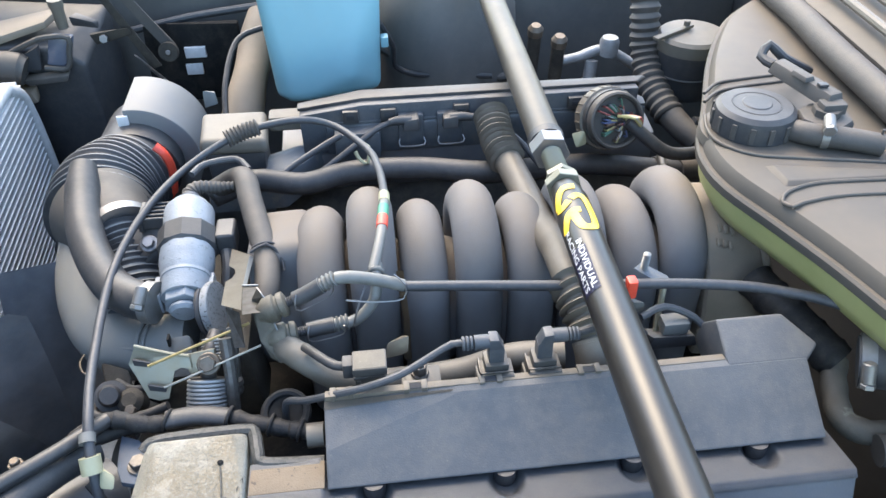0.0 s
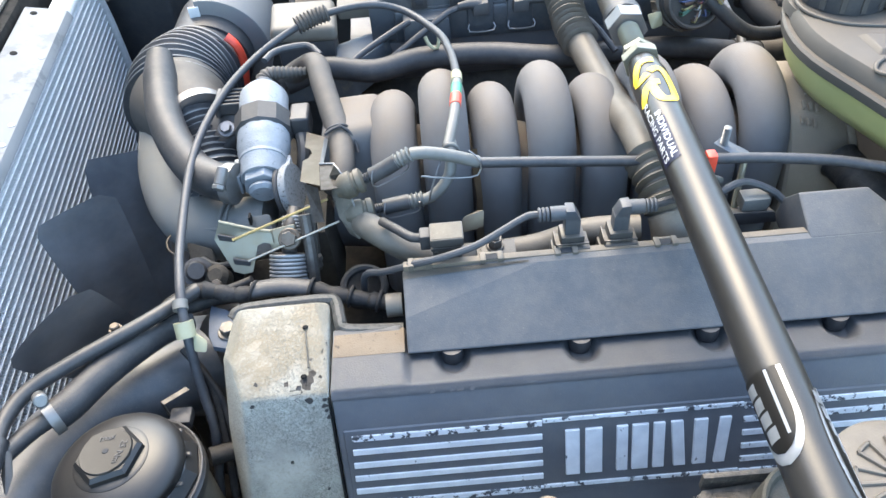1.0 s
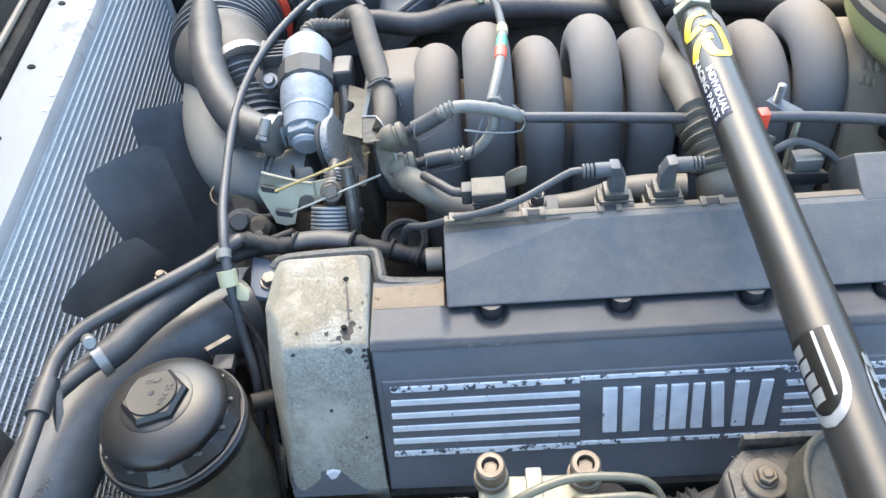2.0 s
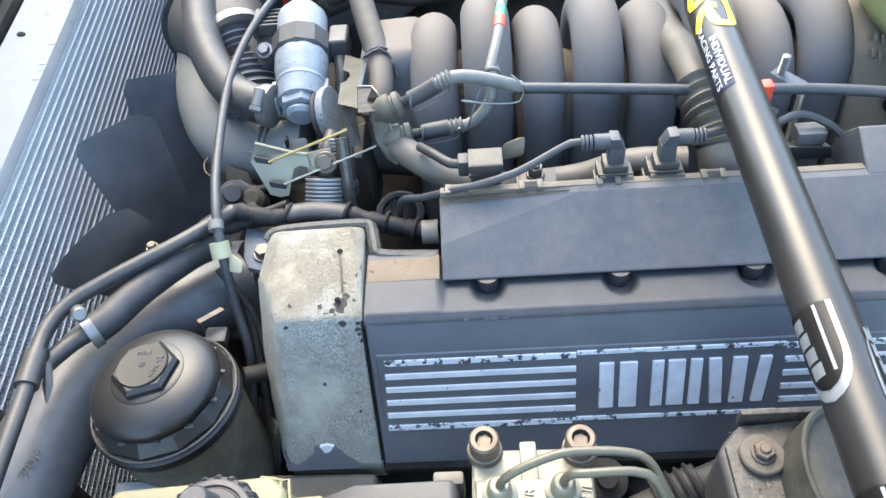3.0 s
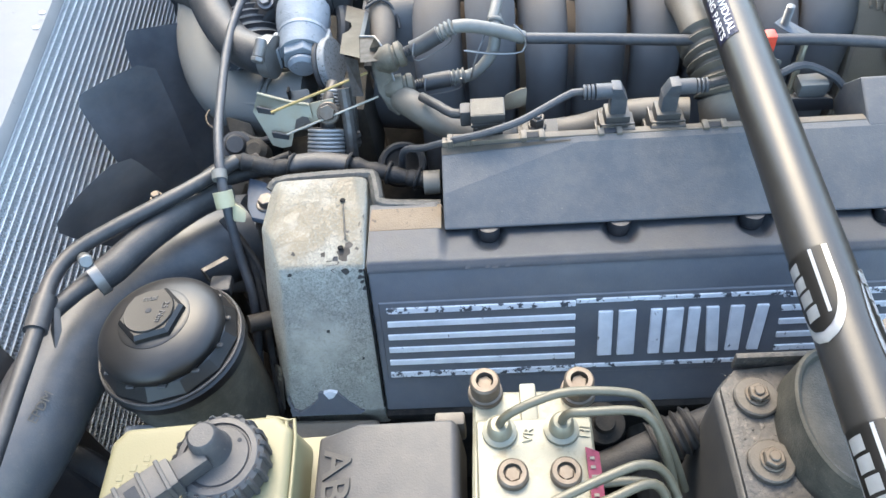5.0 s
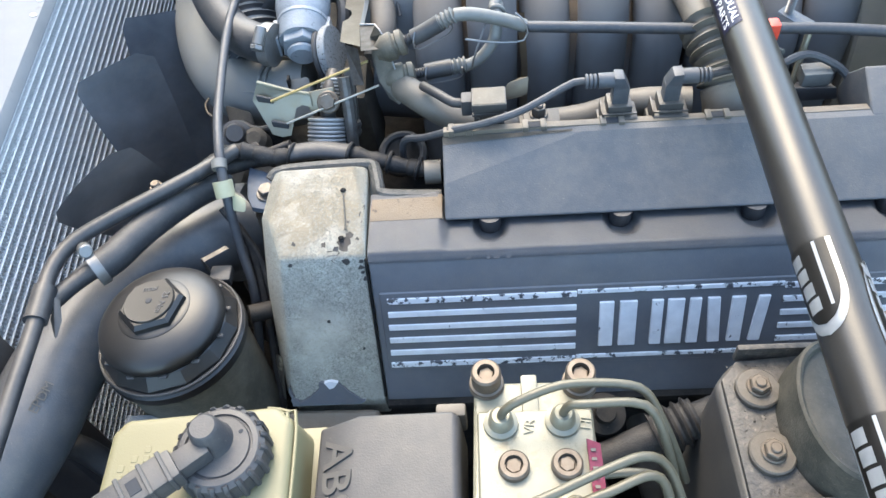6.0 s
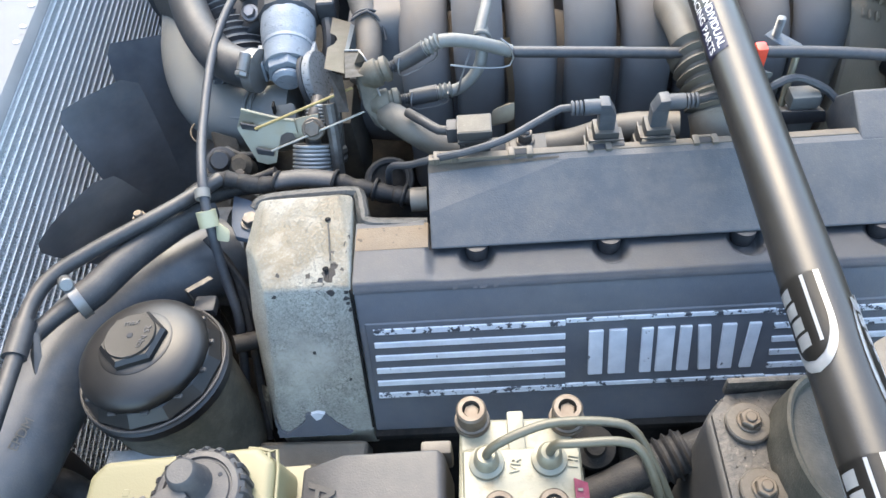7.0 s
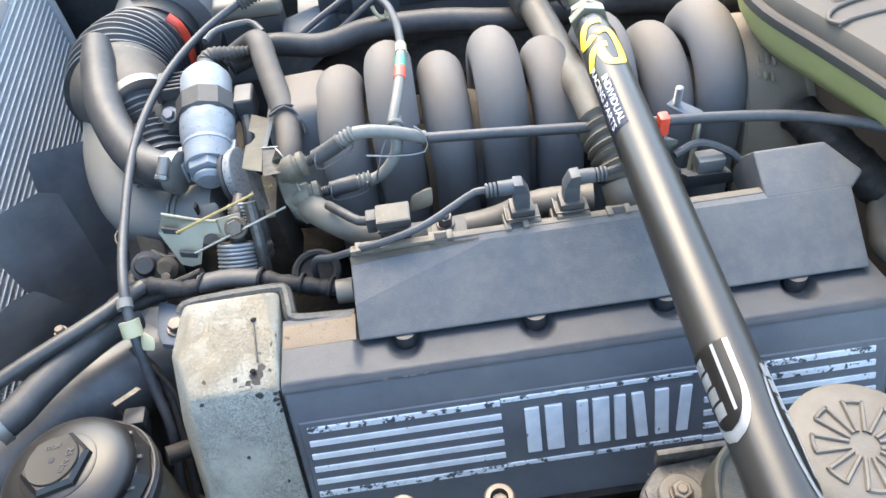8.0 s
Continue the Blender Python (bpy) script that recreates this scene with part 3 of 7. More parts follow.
valve_cover = thing("valve_cover", (0.13, -0.02, 0.72), "charcoal valve cover with worn silver stripes and badge", "valve cover")
part("body", prism([(0.034, 0.800), (0.034, 0.821), (0.030, 0.822), (0.002, 0.826), (-0.012, 0.830), (-0.0205, 0.8400), (O_Y - 0.0006, O_Z - 0.0025), (-0.0682, 0.722), (-0.064, 0.715), (0.0, 0.70)], -0.0845, 0.330, "x", 0.003, 3), M_COVER, valve_cover)
part("panel", hull([on_face(x, s, k) for x in (-0.080, 0.326) for s in (0.030, 0.100) for k in (-0.002, 0.0009)], 0.0008, 1), M_COVER, valve_cover)


def strip_height(x, y):
    """The top strip: a flat shoulder that falls towards the cover, with a scalloped pocket round each bolt."""
    z = O_Z + 0.0008 - 0.20 * (y - O_Y) if x > -0.028 else O_Z + 0.0008 + 0.02 * (y - O_Y)
    if -0.036 < x <= -0.028:
        k = (x + 0.036) / 0.008
        k = k * k * (3 - 2 * k)
        z = O_Z + 0.0008 + (0.02 - 0.22 * k) * (y - O_Y)
    edge = max(0.0, O_Y + 0.0035 - y) / 0.0035
    z -= 0.0032 * edge * edge
    for b in range(4):
        d = math.hypot(x - 0.091 * b, (y - 0.004) * 0.80)
        if d < 0.0140:
            k = min(1.0, (0.0140 - d) / 0.0075)
            z -= 0.0080 * k * k * (3 - 2 * k)
    return z


strip = bmesh.new()
cols = []
for i in range(277):
    x = -0.0843 + 0.4143 * i / 276
    col = [strip.verts.new((x, O_Y - 0.00205, O_Z - 0.0048)), strip.verts.new((x, O_Y - 0.00105, O_Z - 0.0026))]
    for j in range(29):
        y = O_Y + 0.0002 + (0.0318 - O_Y) * (j / 28) ** 1.15
        col.append(strip.verts.new((x, y, strip_height(x, y))))
    cols.append(col)
for a, b in zip(cols, cols[1:]):
    for j in range(30):
        strip.faces.new((a[j], b[j], b[j + 1], a[j + 1]))
bmesh.ops.solidify(strip, geom=strip.faces[:], thickness=0.0015)
part("top_strip", strip, M_COVER, valve_cover, sharp=60)
part("gasket_flange", prism([(-0.060, 0.706), (-0.073, 0.716), (-0.073, 0.7225), (-0.060, 0.7225)], -0.0845, 0.332, "x", 0.001), M_DARK, valve_cover, "black lower edge of the cover")
for k in range(6):
    s = 0.0345 + 0.0116 * k
    edge = k in (0, 5)
    m = M_STRIPE_WORN if edge else M_STRIPE
    part("stripe", face_bar(-0.0745 - 0.0006 * k, 0.0575, s, s + 0.0048, 0.0021), m, valve_cover, "worn silver stripe")
    part("stripe", face_bar(0.1985, 0.316 + 0.0015 * k, s, s + 0.0048, 0.0021), M_STRIPE_WORN if k in (0, 1, 4, 5) else M_STRIPE, valve_cover, "flaking silver stripe")
for s in (0.0335, 0.0915):
    part("stripe", face_bar(0.058, 0.198, s, s + 0.0036, 0.0019), M_STRIPE_WORN, valve_cover, "flaking silver line")
# the maker's badge as plain silver slabs
for x0, x1, lean in ((0.0735, 0.0835, 0), (0.0875, 0.0995, 0), (0.1095, 0.1175, 0), (0.1205, 0.1320, 0), (0.1355, 0.1435, 0), (0.1505, 0.1590, -0.003), (0.1640, 0.1735, 0), (0.1790, 0.1870, 0.003)):
    part("badge_slab", face_bar(x0, x1, 0.0445, 0.0835, 0.0028, lean), M_STRIPE, valve_cover, "silver badge slab")
for k in range(4):
    x = 0.091 * k
    cup = part("bolt_pocket", lathe([(0, -0.004), (0.0105, -0.004), (0.0112, 0.0004), (0.0104, 0.0008), (0, 0.0006)], (x, 0.0040, 0.8312), (0, -0.05, 1), 28), M_COVER, valve_cover, "rounded bolt pocket")
    part("grommet", lathe([(0, -0.004), (0.0088, -0.004), (0.0090, 0.0010), (0.0074, 0.0026), (0.0072, 0.0060), (0.0078, 0.0068), (0.0078, 0.0165), (0, 0.0168)], (x, 0.0100, 0.8275), (0, 0.05, 1), 24), M_CAPGREY, cup, "dark grey rubber grommet")

# ---- timing cover ----
timing = thing("timing_cover", (-0.12, 0.0, 0.70), "bare weathered aluminium timing cover with flaking paint", "timing cover")
tc = hull([(-0.160, 0.060, 0.846), (-0.088, 0.060, 0.847), (-0.150, 0.053, 0.855), (-0.096, 0.053, 0.856),
           (-0.153, 0.004, 0.853), (-0.0865, 0.004, 0.853), (-0.144, -0.0225, 0.8475), (-0.0855, -0.0225, 0.8475),
           (-0.158, -0.0675, 0.725), (-0.0855, -0.069, 0.725), (-0.158, -0.063, 0.69), (-0.0855, -0.063, 0.69),
           (-0.165, 0.058, 0.69), (-0.088, 0.06, 0.69), (-0.164, 0.02, 0.842), (-0.166, -0.01, 0.80), (-0.172, -0.045, 0.70)], 0.003, 3)
tc_surface = BVHTree.FromBMesh(tc)
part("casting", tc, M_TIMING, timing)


def flake(outline, lift, thick=0.0006):
    """A scrap of paint with a torn edge on the sloping face, from (along, down) pairs."""
    bm = bmesh.new()
    low = [bm.verts.new(on_face(x, d, lift - 0.003)) for x, d in outline]
    top = [bm.verts.new(on_face(x, d, lift + thick)) for x, d in outline]
    n = len(outline)
    for i in range(n):
        bm.faces.new((low[i], low[(i + 1) % n], top[(i + 1) % n], top[i]))
    bmesh.ops.triangle_fill(bm, use_beauty=True, edges=[e for e in bm.edges if e.verts[0] in top and e.verts[1] in top])
    return bm


def torn(outline, amount, seed):
    """The same outline with small teeth between its corners."""
    rnd = random.Random(seed)
    out = []
    for (x0, d0), (x1, d1) in zip(outline, outline[1:] + outline[:1]):
        n = max(1, int(math.hypot(x1 - x0, d1 - d0) / 0.0018))
        for i in range(n):
            k = i / n
            out.append((x0 + (x1 - x0) * k + rnd.uniform(-amount, amount), d0 + (d1 - d0) * k + rnd.uniform(-amount, amount)))
    return out


part("remaining_paint", flake(torn([(-0.158, 0.131), (-0.158, 0.113), (-0.1555, 0.124), (-0.1515, 0.1275), (-0.1445, 0.124), (-0.136, 0.116), (-0.134, 0.109), (-0.130, 0.108), (-0.126, 0.114), (-0.1195, 0.109), (-0.111, 0.120), (-0.1015, 0.1285), (-0.106, 0.131)], 0.0005, 5), 0.0026), M_COVER, timing, "remains of charcoal paint", smooth=False)
part("bare_spot", flake([(-0.130, 0.1082), (-0.1252, 0.1068), (-0.1195, 0.1082), (-0.1231, 0.1131), (-0.1268, 0.1145)], 0.0034), M_STRIPE, timing, "bright bare spot", smooth=False)
for x, d, r in ((-0.1378, 0.003, 0.0016), (-0.0985, 0.002, 0.0030), (-0.0885, 0.002, 0.0016), (-0.0888, 0.007, 0.0020), (-0.0885, 0.011, 0.0014), (-0.0876, 0.0165, 0.0016), (-0.118, 0.052, 0.0011), (-0.096, 0.078, 0.0010)):
    part("paint_chip", flake(torn([(x + r * math.cos(0.9 * i), d + r * math.sin(0.9 * i)) for i in range(7)], r * 0.3, int(-x * 9000)), 0.0011 + 0.012 * d, 0.0003), M_RELAY, timing, "grey chipped patch", smooth=False)
part("flange", tube([(-0.161, 0.054, 0.844), (-0.151, 0.0605, 0.8465), (-0.092, 0.0625, 0.8470), (-0.0835, 0.058, 0.8465), (-0.0800, 0.042, 0.8455), (-0.0745, 0.034, 0.844), (-0.034, 0.032, 0.842)], 0.0048, 10, 0.003), M_TIMING_EDGE, timing, "dirty gasket flange")
for x, y, z in ((-0.1030, 0.0305, 0.8556), (-0.1020, -0.0100, 0.8520)):
    part("hole", disc(0.0021, -0.001, 0.0007, (x, y, z), (0, 0.05, 1), 12), M_DARK, timing, "dark hole")
chips = random.Random(11)
for x, y, r in ((-0.1000, -0.0135, 0.0062), (-0.1060, -0.0200, 0.0052), (-0.0965, -0.0065, 0.0036), (-0.0865, 0.008, 0.0042), (-0.0860, 0.0015, 0.0030), (-0.0870, 0.017, 0.0022), (-0.114, -0.0135, 0.0026), (-0.135, -0.012, 0.0018), (-0.098, 0.003, 0.0016), (-0.091, -0.010, 0.0015)):
    rim = [(x + r * k * math.cos(a), y + r * k * math.sin(a)) for a, k in ((i * 0.571, chips.uniform(0.45, 1.15)) for i in range(11))]
    part("paint_chip", sheet([q + Vector((0, 0, 0.0001)) for q in [tc_surface.ray_cast(Vector((u, v, 1.0)), Vector((0, 0, -1)))[0] for u, v in rim] if q], 0.0001), M_RELAY, timing, "grey chipped patch")
part("scratch", tube([(-0.1025, 0.026, 0.8556), (-0.1005, 0.010, 0.8545), (-0.0990, -0.004, 0.8534)], 0.0006, 6), M_TIMING_EDGE, timing, "dark scratch")
part("gasket_line", face_bar(-0.0866, -0.0850, 0.001, 0.127, 0.0012, 0, 0.0003), M_DARK, timing, "dark dirty joint")
part("ledge", box((-0.084, 0.0075, 0.836), (-0.033, 0.030, 0.8468), 0.0008), M_RUST_TAN, timing, "tan dust-caked ledge")

tab = thing("lifting_tab", (-0.17, 0.055, 0.82), "blued steel lifting tab bolted to the timing cover", "bracket")
part("plate", prism([(-0.186, 0.083), (-0.172, 0.077), (-0.1610, 0.066), (-0.1580, 0.055), (-0.1605, 0.044), (-0.168, 0.038), (-0.178, 0.041), (-0.183, 0.052), (-0.185, 0.066)], 0.824, 0.830, "z", 0.0015), M_BLUE_STEEL, tab)
part("bolt", join(disc(0.0085, 0.830, 0.8318, (-0.1672, 0.0535, 0), (0, 0, 1)), hexagon(0.0062, 0.8318, 0.837, (-0.1672, 0.0535, 0))), M_STEEL_DARK, tab, "dark steel hex bolt")

# ---- ignition wire covers ----


def wire_cover(flip):
    f = (lambda y: y) if flip > 0 else (lambda y: 2 * EC - y)
    c = thing("ignition_cover", (0.15, f(0.05), 0.84), "dark grey plastic ignition wire cover over the cylinder head", "engine cover")
    if flip > 0:
        back = [(0.070, 0.838), (0.0710, 0.858), (0.009, 0.842)]
        crown = [(0.0690, 0.8700), (0.0660, 0.8755), (0.0605, 0.8785)]
        rows = {-0.031: [(0.0065, 0.8455), (0.0270, 0.8594), (0.0575, 0.8738), (0.0690, 0.8690)], 0.066: [(0.0065, 0.8455), (0.0540, 0.8770)] + crown, 0.3225: [(0.0065, 0.8455), (0.0540, 0.8770)] + crown}
        part("shell", hull([(x, u, v) for x, row in rows.items() for u, v in row + back], 0.0014, 2), M_WIREBOX, c, sharp=4)
        part("dusty_ledge", sheet([(-0.0306, 0.0530, 0.8720), (-0.0306, 0.0582, 0.8745), (0.060, 0.0556, 0.8783), (0.060, 0.0546, 0.8778)], 0.0002), M_LIFT, c, "dust lying on the moulded ledge", smooth=False)
    else:
        part("shell", prism([(f(u), v) for u, v in ((0.0065, 0.8455), (0.009, 0.842), (0.076, 0.838), (0.0790, 0.866), (0.0775, 0.8750), (0.068, 0.8785), (0.061, 0.8795), (0.054, 0.8770))], -0.031, 0.328, "x", 0.003, 3), M_WIREBOX, c)
    part("rib", prism([(f(u), v) for u, v in (((0.0583, 0.8690), (0.0588, 0.8788), (0.0655, 0.8776), (0.0655, 0.8690)) if flip > 0 else ((0.063, 0.8775), (0.064, 0.8806), (0.0765, 0.8785), (0.0765, 0.8755)))], -0.030, 0.262 if flip > 0 else 0.328, "x", 0.0006), M_LIFT if flip > 0 else M_WIREBOX, c, "dusty top face")
    for x in (-0.018, 0.034, 0.088, 0.160) if flip > 0 else (-0.003, 0.038, 0.118, 0.246):
        if flip > 0:
            cl = part("clip", join(box((x - 0.0085, 0.0575, 0.872), (x - 0.0042, 0.0662, 0.8802), 0.0008), box((x + 0.0042, 0.0575, 0.872), (x + 0.0085, 0.0662, 0.8802), 0.0008), box((x - 0.0080, 0.0640, 0.872), (x + 0.0080, 0.0662, 0.8796), 0.0006)), M_FILLER, c, "dusty moulded clip")
            part("clip_slot", box((x - 0.0043, 0.0590, 0.8780), (x + 0.0043, 0.0641, 0.8792), 0.0002), M_GROMMET, cl)
        else:
            cl = part("clip", box((x - 0.0085, 0.4395, 0.8790), (x + 0.0085, 0.452, 0.8930), 0.0012), M_RELAY, c)
            part("clip_slot", box((x - 0.0042, 0.4385, 0.8835), (x + 0.0042, 0.4400, 0.8890), 0.0003), M_GROMMET, cl)
    if flip > 0:
        part("raised_box", hull([(0.262, 0.0535, 0.8768), (0.262, 0.0860, 0.8930), (0.262, 0.104, 0.872), (0.262, 0.108, 0.85), (0.262, 0.060, 0.85),
                                 (0.3127, 0.0860, 0.8930), (0.312, 0.104, 0.872), (0.3345, 0.0637, 0.8805), (0.336, 0.096, 0.862), (0.334, 0.104, 0.85), (0.3236, 0.0535, 0.8768), (0.3236, 0.070, 0.842), (0.334, 0.075, 0.842), (0.262, 0.070, 0.842)], 0.0022, 3), M_WIREBOX, c, "raised end box of the cover")
        for x in (0.0935, 0.1285):
            lead_plug(c, x, 0.074, 0.8745, 1 if x > 0.1 else -1)
    else:
        part("front_wall", hull([(x, y, z) for x, top in ((-0.058, 0.889), (0.010, 0.8975), (0.318, 0.8975)) for y in (0.445, 0.462) for z in (0.842, top)], 0.002), M_WIREBOX, c)
        part("top_lip", hull([(-0.060, 0.455, 0.8895), (-0.060, 0.468, 0.8895), (0.010, 0.455, 0.8985), (0.010, 0.475, 0.8985), (0.320, 0.455, 0.8985), (0.335, 0.470, 0.8965), (-0.060, 0.455, 0.893), (-0.060, 0.468, 0.893), (0.010, 0.455, 0.901), (0.010, 0.475, 0.901), (0.318, 0.455, 0.901), (0.330, 0.470, 0.900)], 0.0012), M_RELAY, c, "dusty top lip")
        part("tail", hull([(0.30, 0.49, 0.885), (0.335, 0.47, 0.86), (0.30, 0.46, 0.885), (0.335, 0.45, 0.845), (0.30, 0.46, 0.84), (0.30, 0.50, 0.84)], 0.003), M_WIREBOX, c)
        for x in (0.062, 0.105):
            part("socket", box((x - 0.014, 0.437, 0.845), (x + 0.014, 0.462, 0.886), 0.003), M_WIREBOX, c)
            k = -1 if x < 0.08 else 1
            p = part("plug", join(hull([(x - 0.009, 0.426, 0.872), (x + 0.009, 0.426, 0.872), (x - 0.009, 0.446, 0.870), (x + 0.009, 0.446, 0.870), (x - 0.008, 0.428, 0.884), (x + 0.008, 0.428, 0.886), (x - 0.008, 0.444, 0.886), (x + 0.008, 0.444, 0.888)], 0.002), tube([(x, 0.434, 0.881), (x + k * 0.012, 0.433, 0.883), (x + k * 0.024, 0.432, 0.882)], lambda q, d: 0.0062 - 0.0022 * q, 12, 0.003)), M_PLASTIC, c, "black rubber angle plug")
            part("wire_clip", join(tube([(x - 0.013, 0.430, 0.862), (x - 0.013, 0.424, 0.856), (x + 0.013, 0.424, 0.856), (x + 0.013, 0.430, 0.862)], 0.0009, 6)), M_STEEL, p, "steel wire clip")
    return c


def lead_plug(c, x, y, z, turn):
    """A right-angled spark lead boot in its square socket."""
    body = part("socket", join(box((x - 0.0125, y - 0.0125, z - 0.001), (x + 0.0125, y + 0.006, z + 0.0045), 0.0012), box((x - 0.0115, y - 0.008, z - 0.008), (x + 0.0115, y + 0.010, z - 0.003), 0.0012), box((x - 0.013, y - 0.002, z - 0.036), (x + 0.013, y + 0.013, z - 0.0075), 0.002), box((x - 0.0085, y - 0.0085, z - 0.004), (x + 0.0085, y + 0.007, z + 0.0125), 0.0012)), M_PAINT_DARK, c)
    part("wire_clip", join(box((x - 0.0125, y - 0.0105, z + 0.0065), (x + 0.0115, y - 0.0092, z + 0.0080), 0.0003), box((x - 0.0125, y - 0.0105, z + 0.003), (x + 0.0105, y - 0.0092, z + 0.0042), 0.0003), box((x - 0.0125, y - 0.0105, z + 0.003), (x - 0.0113, y + 0.006, z + 0.0080), 0.0003)), M_STEEL_DARK, body, "dull steel clip")
    w, d = 0.0056, 0.0052
    part("boot", join(hull([(x + sx * w, y + sy * d, z + h) for sx in (-1, 1) for sy in (-1, 1) for h in (0.011, 0.026)], 0.0012),
                      hull([(x - turn * w, y - d, z + 0.025), (x - turn * w, y + d, z + 0.025), (x + turn * w, y - d, z + 0.024), (x + turn * w, y + d, z + 0.024), (x - turn * w * 0.2, y - d, z + 0.0345), (x - turn * w * 0.2, y + d, z + 0.0345), (x + turn * w, y - d, z + 0.0350), (x + turn * w, y + d, z + 0.0350)], 0.0012),
                      tube([(x + turn * 0.004, y, z + 0.0296), (x + turn * 0.016, y, z + 0.0296)], 0.0054, 14)), M_WIREBOX, body, "grey rubber angle boot")
    for k in range(3):
        part("boot_ring", ring(0.0040, 0.0013, (x + turn * (0.018 + 0.0028 * k), y, z + 0.0296), (1, 0, 0), 14), M_WIREBOX, body)


wire_cover(1)
wire_cover(-1)

# far valve cover, mostly hidden
far_cover = thing("valve_cover", (0.13, 2 * EC + 0.02, 0.72), "dark valve cover of the far cylinder bank", "valve cover")
part("body", prism([(2 * EC - y, z) for y, z in ((0.07, 0.800), (0.07, 0.836), (0.030, 0.842), (0.004, 0.846), (O_Y, O_Z), (-0.0682, 0.722), (-0.064, 0.715), (0.0, 0.70))], -0.0845, 0.348, "x", 0.003), M_COVER, far_cover)

# ---- intake manifold ----
manifold = thing("intake_manifold", (0.12, EC, 0.70), "satin grey cast intake manifold with arched runners", "intake manifold")


def runner(x, bend):
    """An upright leg that bends over the valley and falls away on the far side."""
    pts = [(x, 0.205, 0.71), (x, 0.205, 0.76), (x, 0.205, bend - 0.012)]
    for k in range(1, 10):
        a = radians(180 - 18 * k)
        pts.append((x, 0.256 + 0.051 * math.cos(a), bend + 0.051 * math.sin(a)))
    pts += [(x, 0.309, bend - 0.02), (x, 0.325, 0.74)]
    return tube(pts, 0.0212, 22, 0.006)


for k, x in enumerate((-0.0360, 0.0100, 0.0550, 0.1030, 0.1510, 0.1980, 0.2470, 0.2900)):
    tall = k % 2 == 1
    part("runner", runner(x, 0.833 if tall else 0.815), M_RUNNER, manifold)
part("plenum", tube([(-0.10, EC + 0.008, 0.79), (0.0, EC + 0.008, 0.775), (0.12, EC + 0.008, 0.772), (0.30, EC + 0.008, 0.78)], 0.062, 28, 0.03), M_RUNNER, manifold, "grey plenum under the runners")
part("plenum_mouth", hull([(-0.102, 0.215, 0.80), (-0.102, 0.30, 0.80), (-0.102, 0.235, 0.872), (-0.102, 0.31, 0.866), (-0.045, 0.215, 0.80), (-0.045, 0.30, 0.80), (-0.045, 0.235, 0.878), (-0.045, 0.305, 0.872)], 0.014, 4), M_RUNNER, manifold)
ARCH = ((0.182, 0.745), (0.180, 0.800), (0.190, 0.842), (0.210, 0.870), (0.242, 0.887), (0.275, 0.884), (0.305, 0.865), (0.325, 0.745))
part("plenum_end", hull([(0.308, y, z) for y, z in ARCH] + [(0.378 - 0.22 * max(0, z - 0.80), y, z - 0.004) for y, z in ARCH], 0.006, 3), M_PLENUM, manifold, "brown dusty end casting")
part("end_flange", hull([(0.372 - 0.22 * max(0, z - 0.80) + d, y + (0.0 if y > 0.25 else -0.0015), z - 0.002) for y, z in ARCH for d in (0.0, 0.007)], 0.001, 1), M_PLENUM, manifold)
cast_marks = random.Random(3)
for k in range(9):
    x, y = 0.318 + 0.0052 * (k % 3) + 0.003 * (k // 3), 0.204 + 0.010 * (k // 3) - 0.002 * (k % 3)
    z = 0.864 + 0.0088 * (k // 3) - 0.001 * (k % 3)
    part("cast_mark", hull([(x + a, y + b, z + 0.9 * b + c) for a in (0, 0.0032) for b in (0, 0.005) for c in (-0.002, 0.0012)], 0.0004, 1), M_PLENUM, manifold)

part("strap", sheet([(0.0285, 0.176, 0.889), (0.0345, 0.176, 0.889), (0.0375, 0.172, 0.840), (0.0375, 0.168, 0.792), (0.0310, 0.168, 0.792), (0.0325, 0.172, 0.840)], 0.0009), M_TIN, manifold, "tan steel strap between the runners", smooth=False)

# ---- strut brace across the bay ----
BZ = 0.928


def bar_at(y):
    return Vector((0.1715 + 0.020 * y, y, BZ))


def bar_dir():
    return (bar_at(1) - bar_at(0)).normalized()


def bar_patch(y0, y1, a0, a1, lift=0.0004, outline=None, n=10):
    """A thin film wrapped on the near tube; the angle runs from the top (0) to the front side (negative)."""
    bm = bmesh.new()
    rows = []
    for i in range(n + 1):
        y = y0 + (y1 - y0) * i / n
        lo, hi = outline(i / n) if outline else (0.0, 1.0)
        row = []
        for j in range(7):
            a = radians(a0 + (a1 - a0) * (lo + (hi - lo) * j / 6))
            p = bar_at(y) + Vector((math.sin(a), 0, math.cos(a))) * (0.0152 + lift)
            row.append(bm.verts.new(p))
        rows.append(row)
    for a, b in zip(rows, rows[1:]):
        for j in range(6):
            bm.faces.new((a[j], a[j + 1], b[j + 1], b[j]))
    bmesh.ops.solidify(bm, geom=bm.faces[:], thickness=0.0002)
    return bm


brace = thing("strut_brace", bar_at(0.2), "black tubular strut brace with decals across the engine bay", "strut brace")
near_tube = part("tube", tube([bar_at(-0.30), bar_at(0.0), bar_at(0.218)], lambda s, d: 0.0152 if s < 0.985 else 0.0152 - (s - 0.985) * 0.25, 40, 0.02), M_BAR, brace)
part("tube", tube([bar_at(0.292), bar_at(0.5), bar_at(0.80)], 0.0155, 40, 0.03), M_BAR_GREY, brace, "dusty grey far half of the bar")
part("lock_nut", hexagon(0.0160, 0.220, 0.229, bar_at(0) , bar_dir(), 0.2), M_ZINC, brace, "yellow zinc lock nut")
part("lock_nut", hexagon(0.0140, 0.2315, 0.238, bar_at(0), bar_dir(), 0.5), M_ZINC, brace, "yellow zinc lock nut")
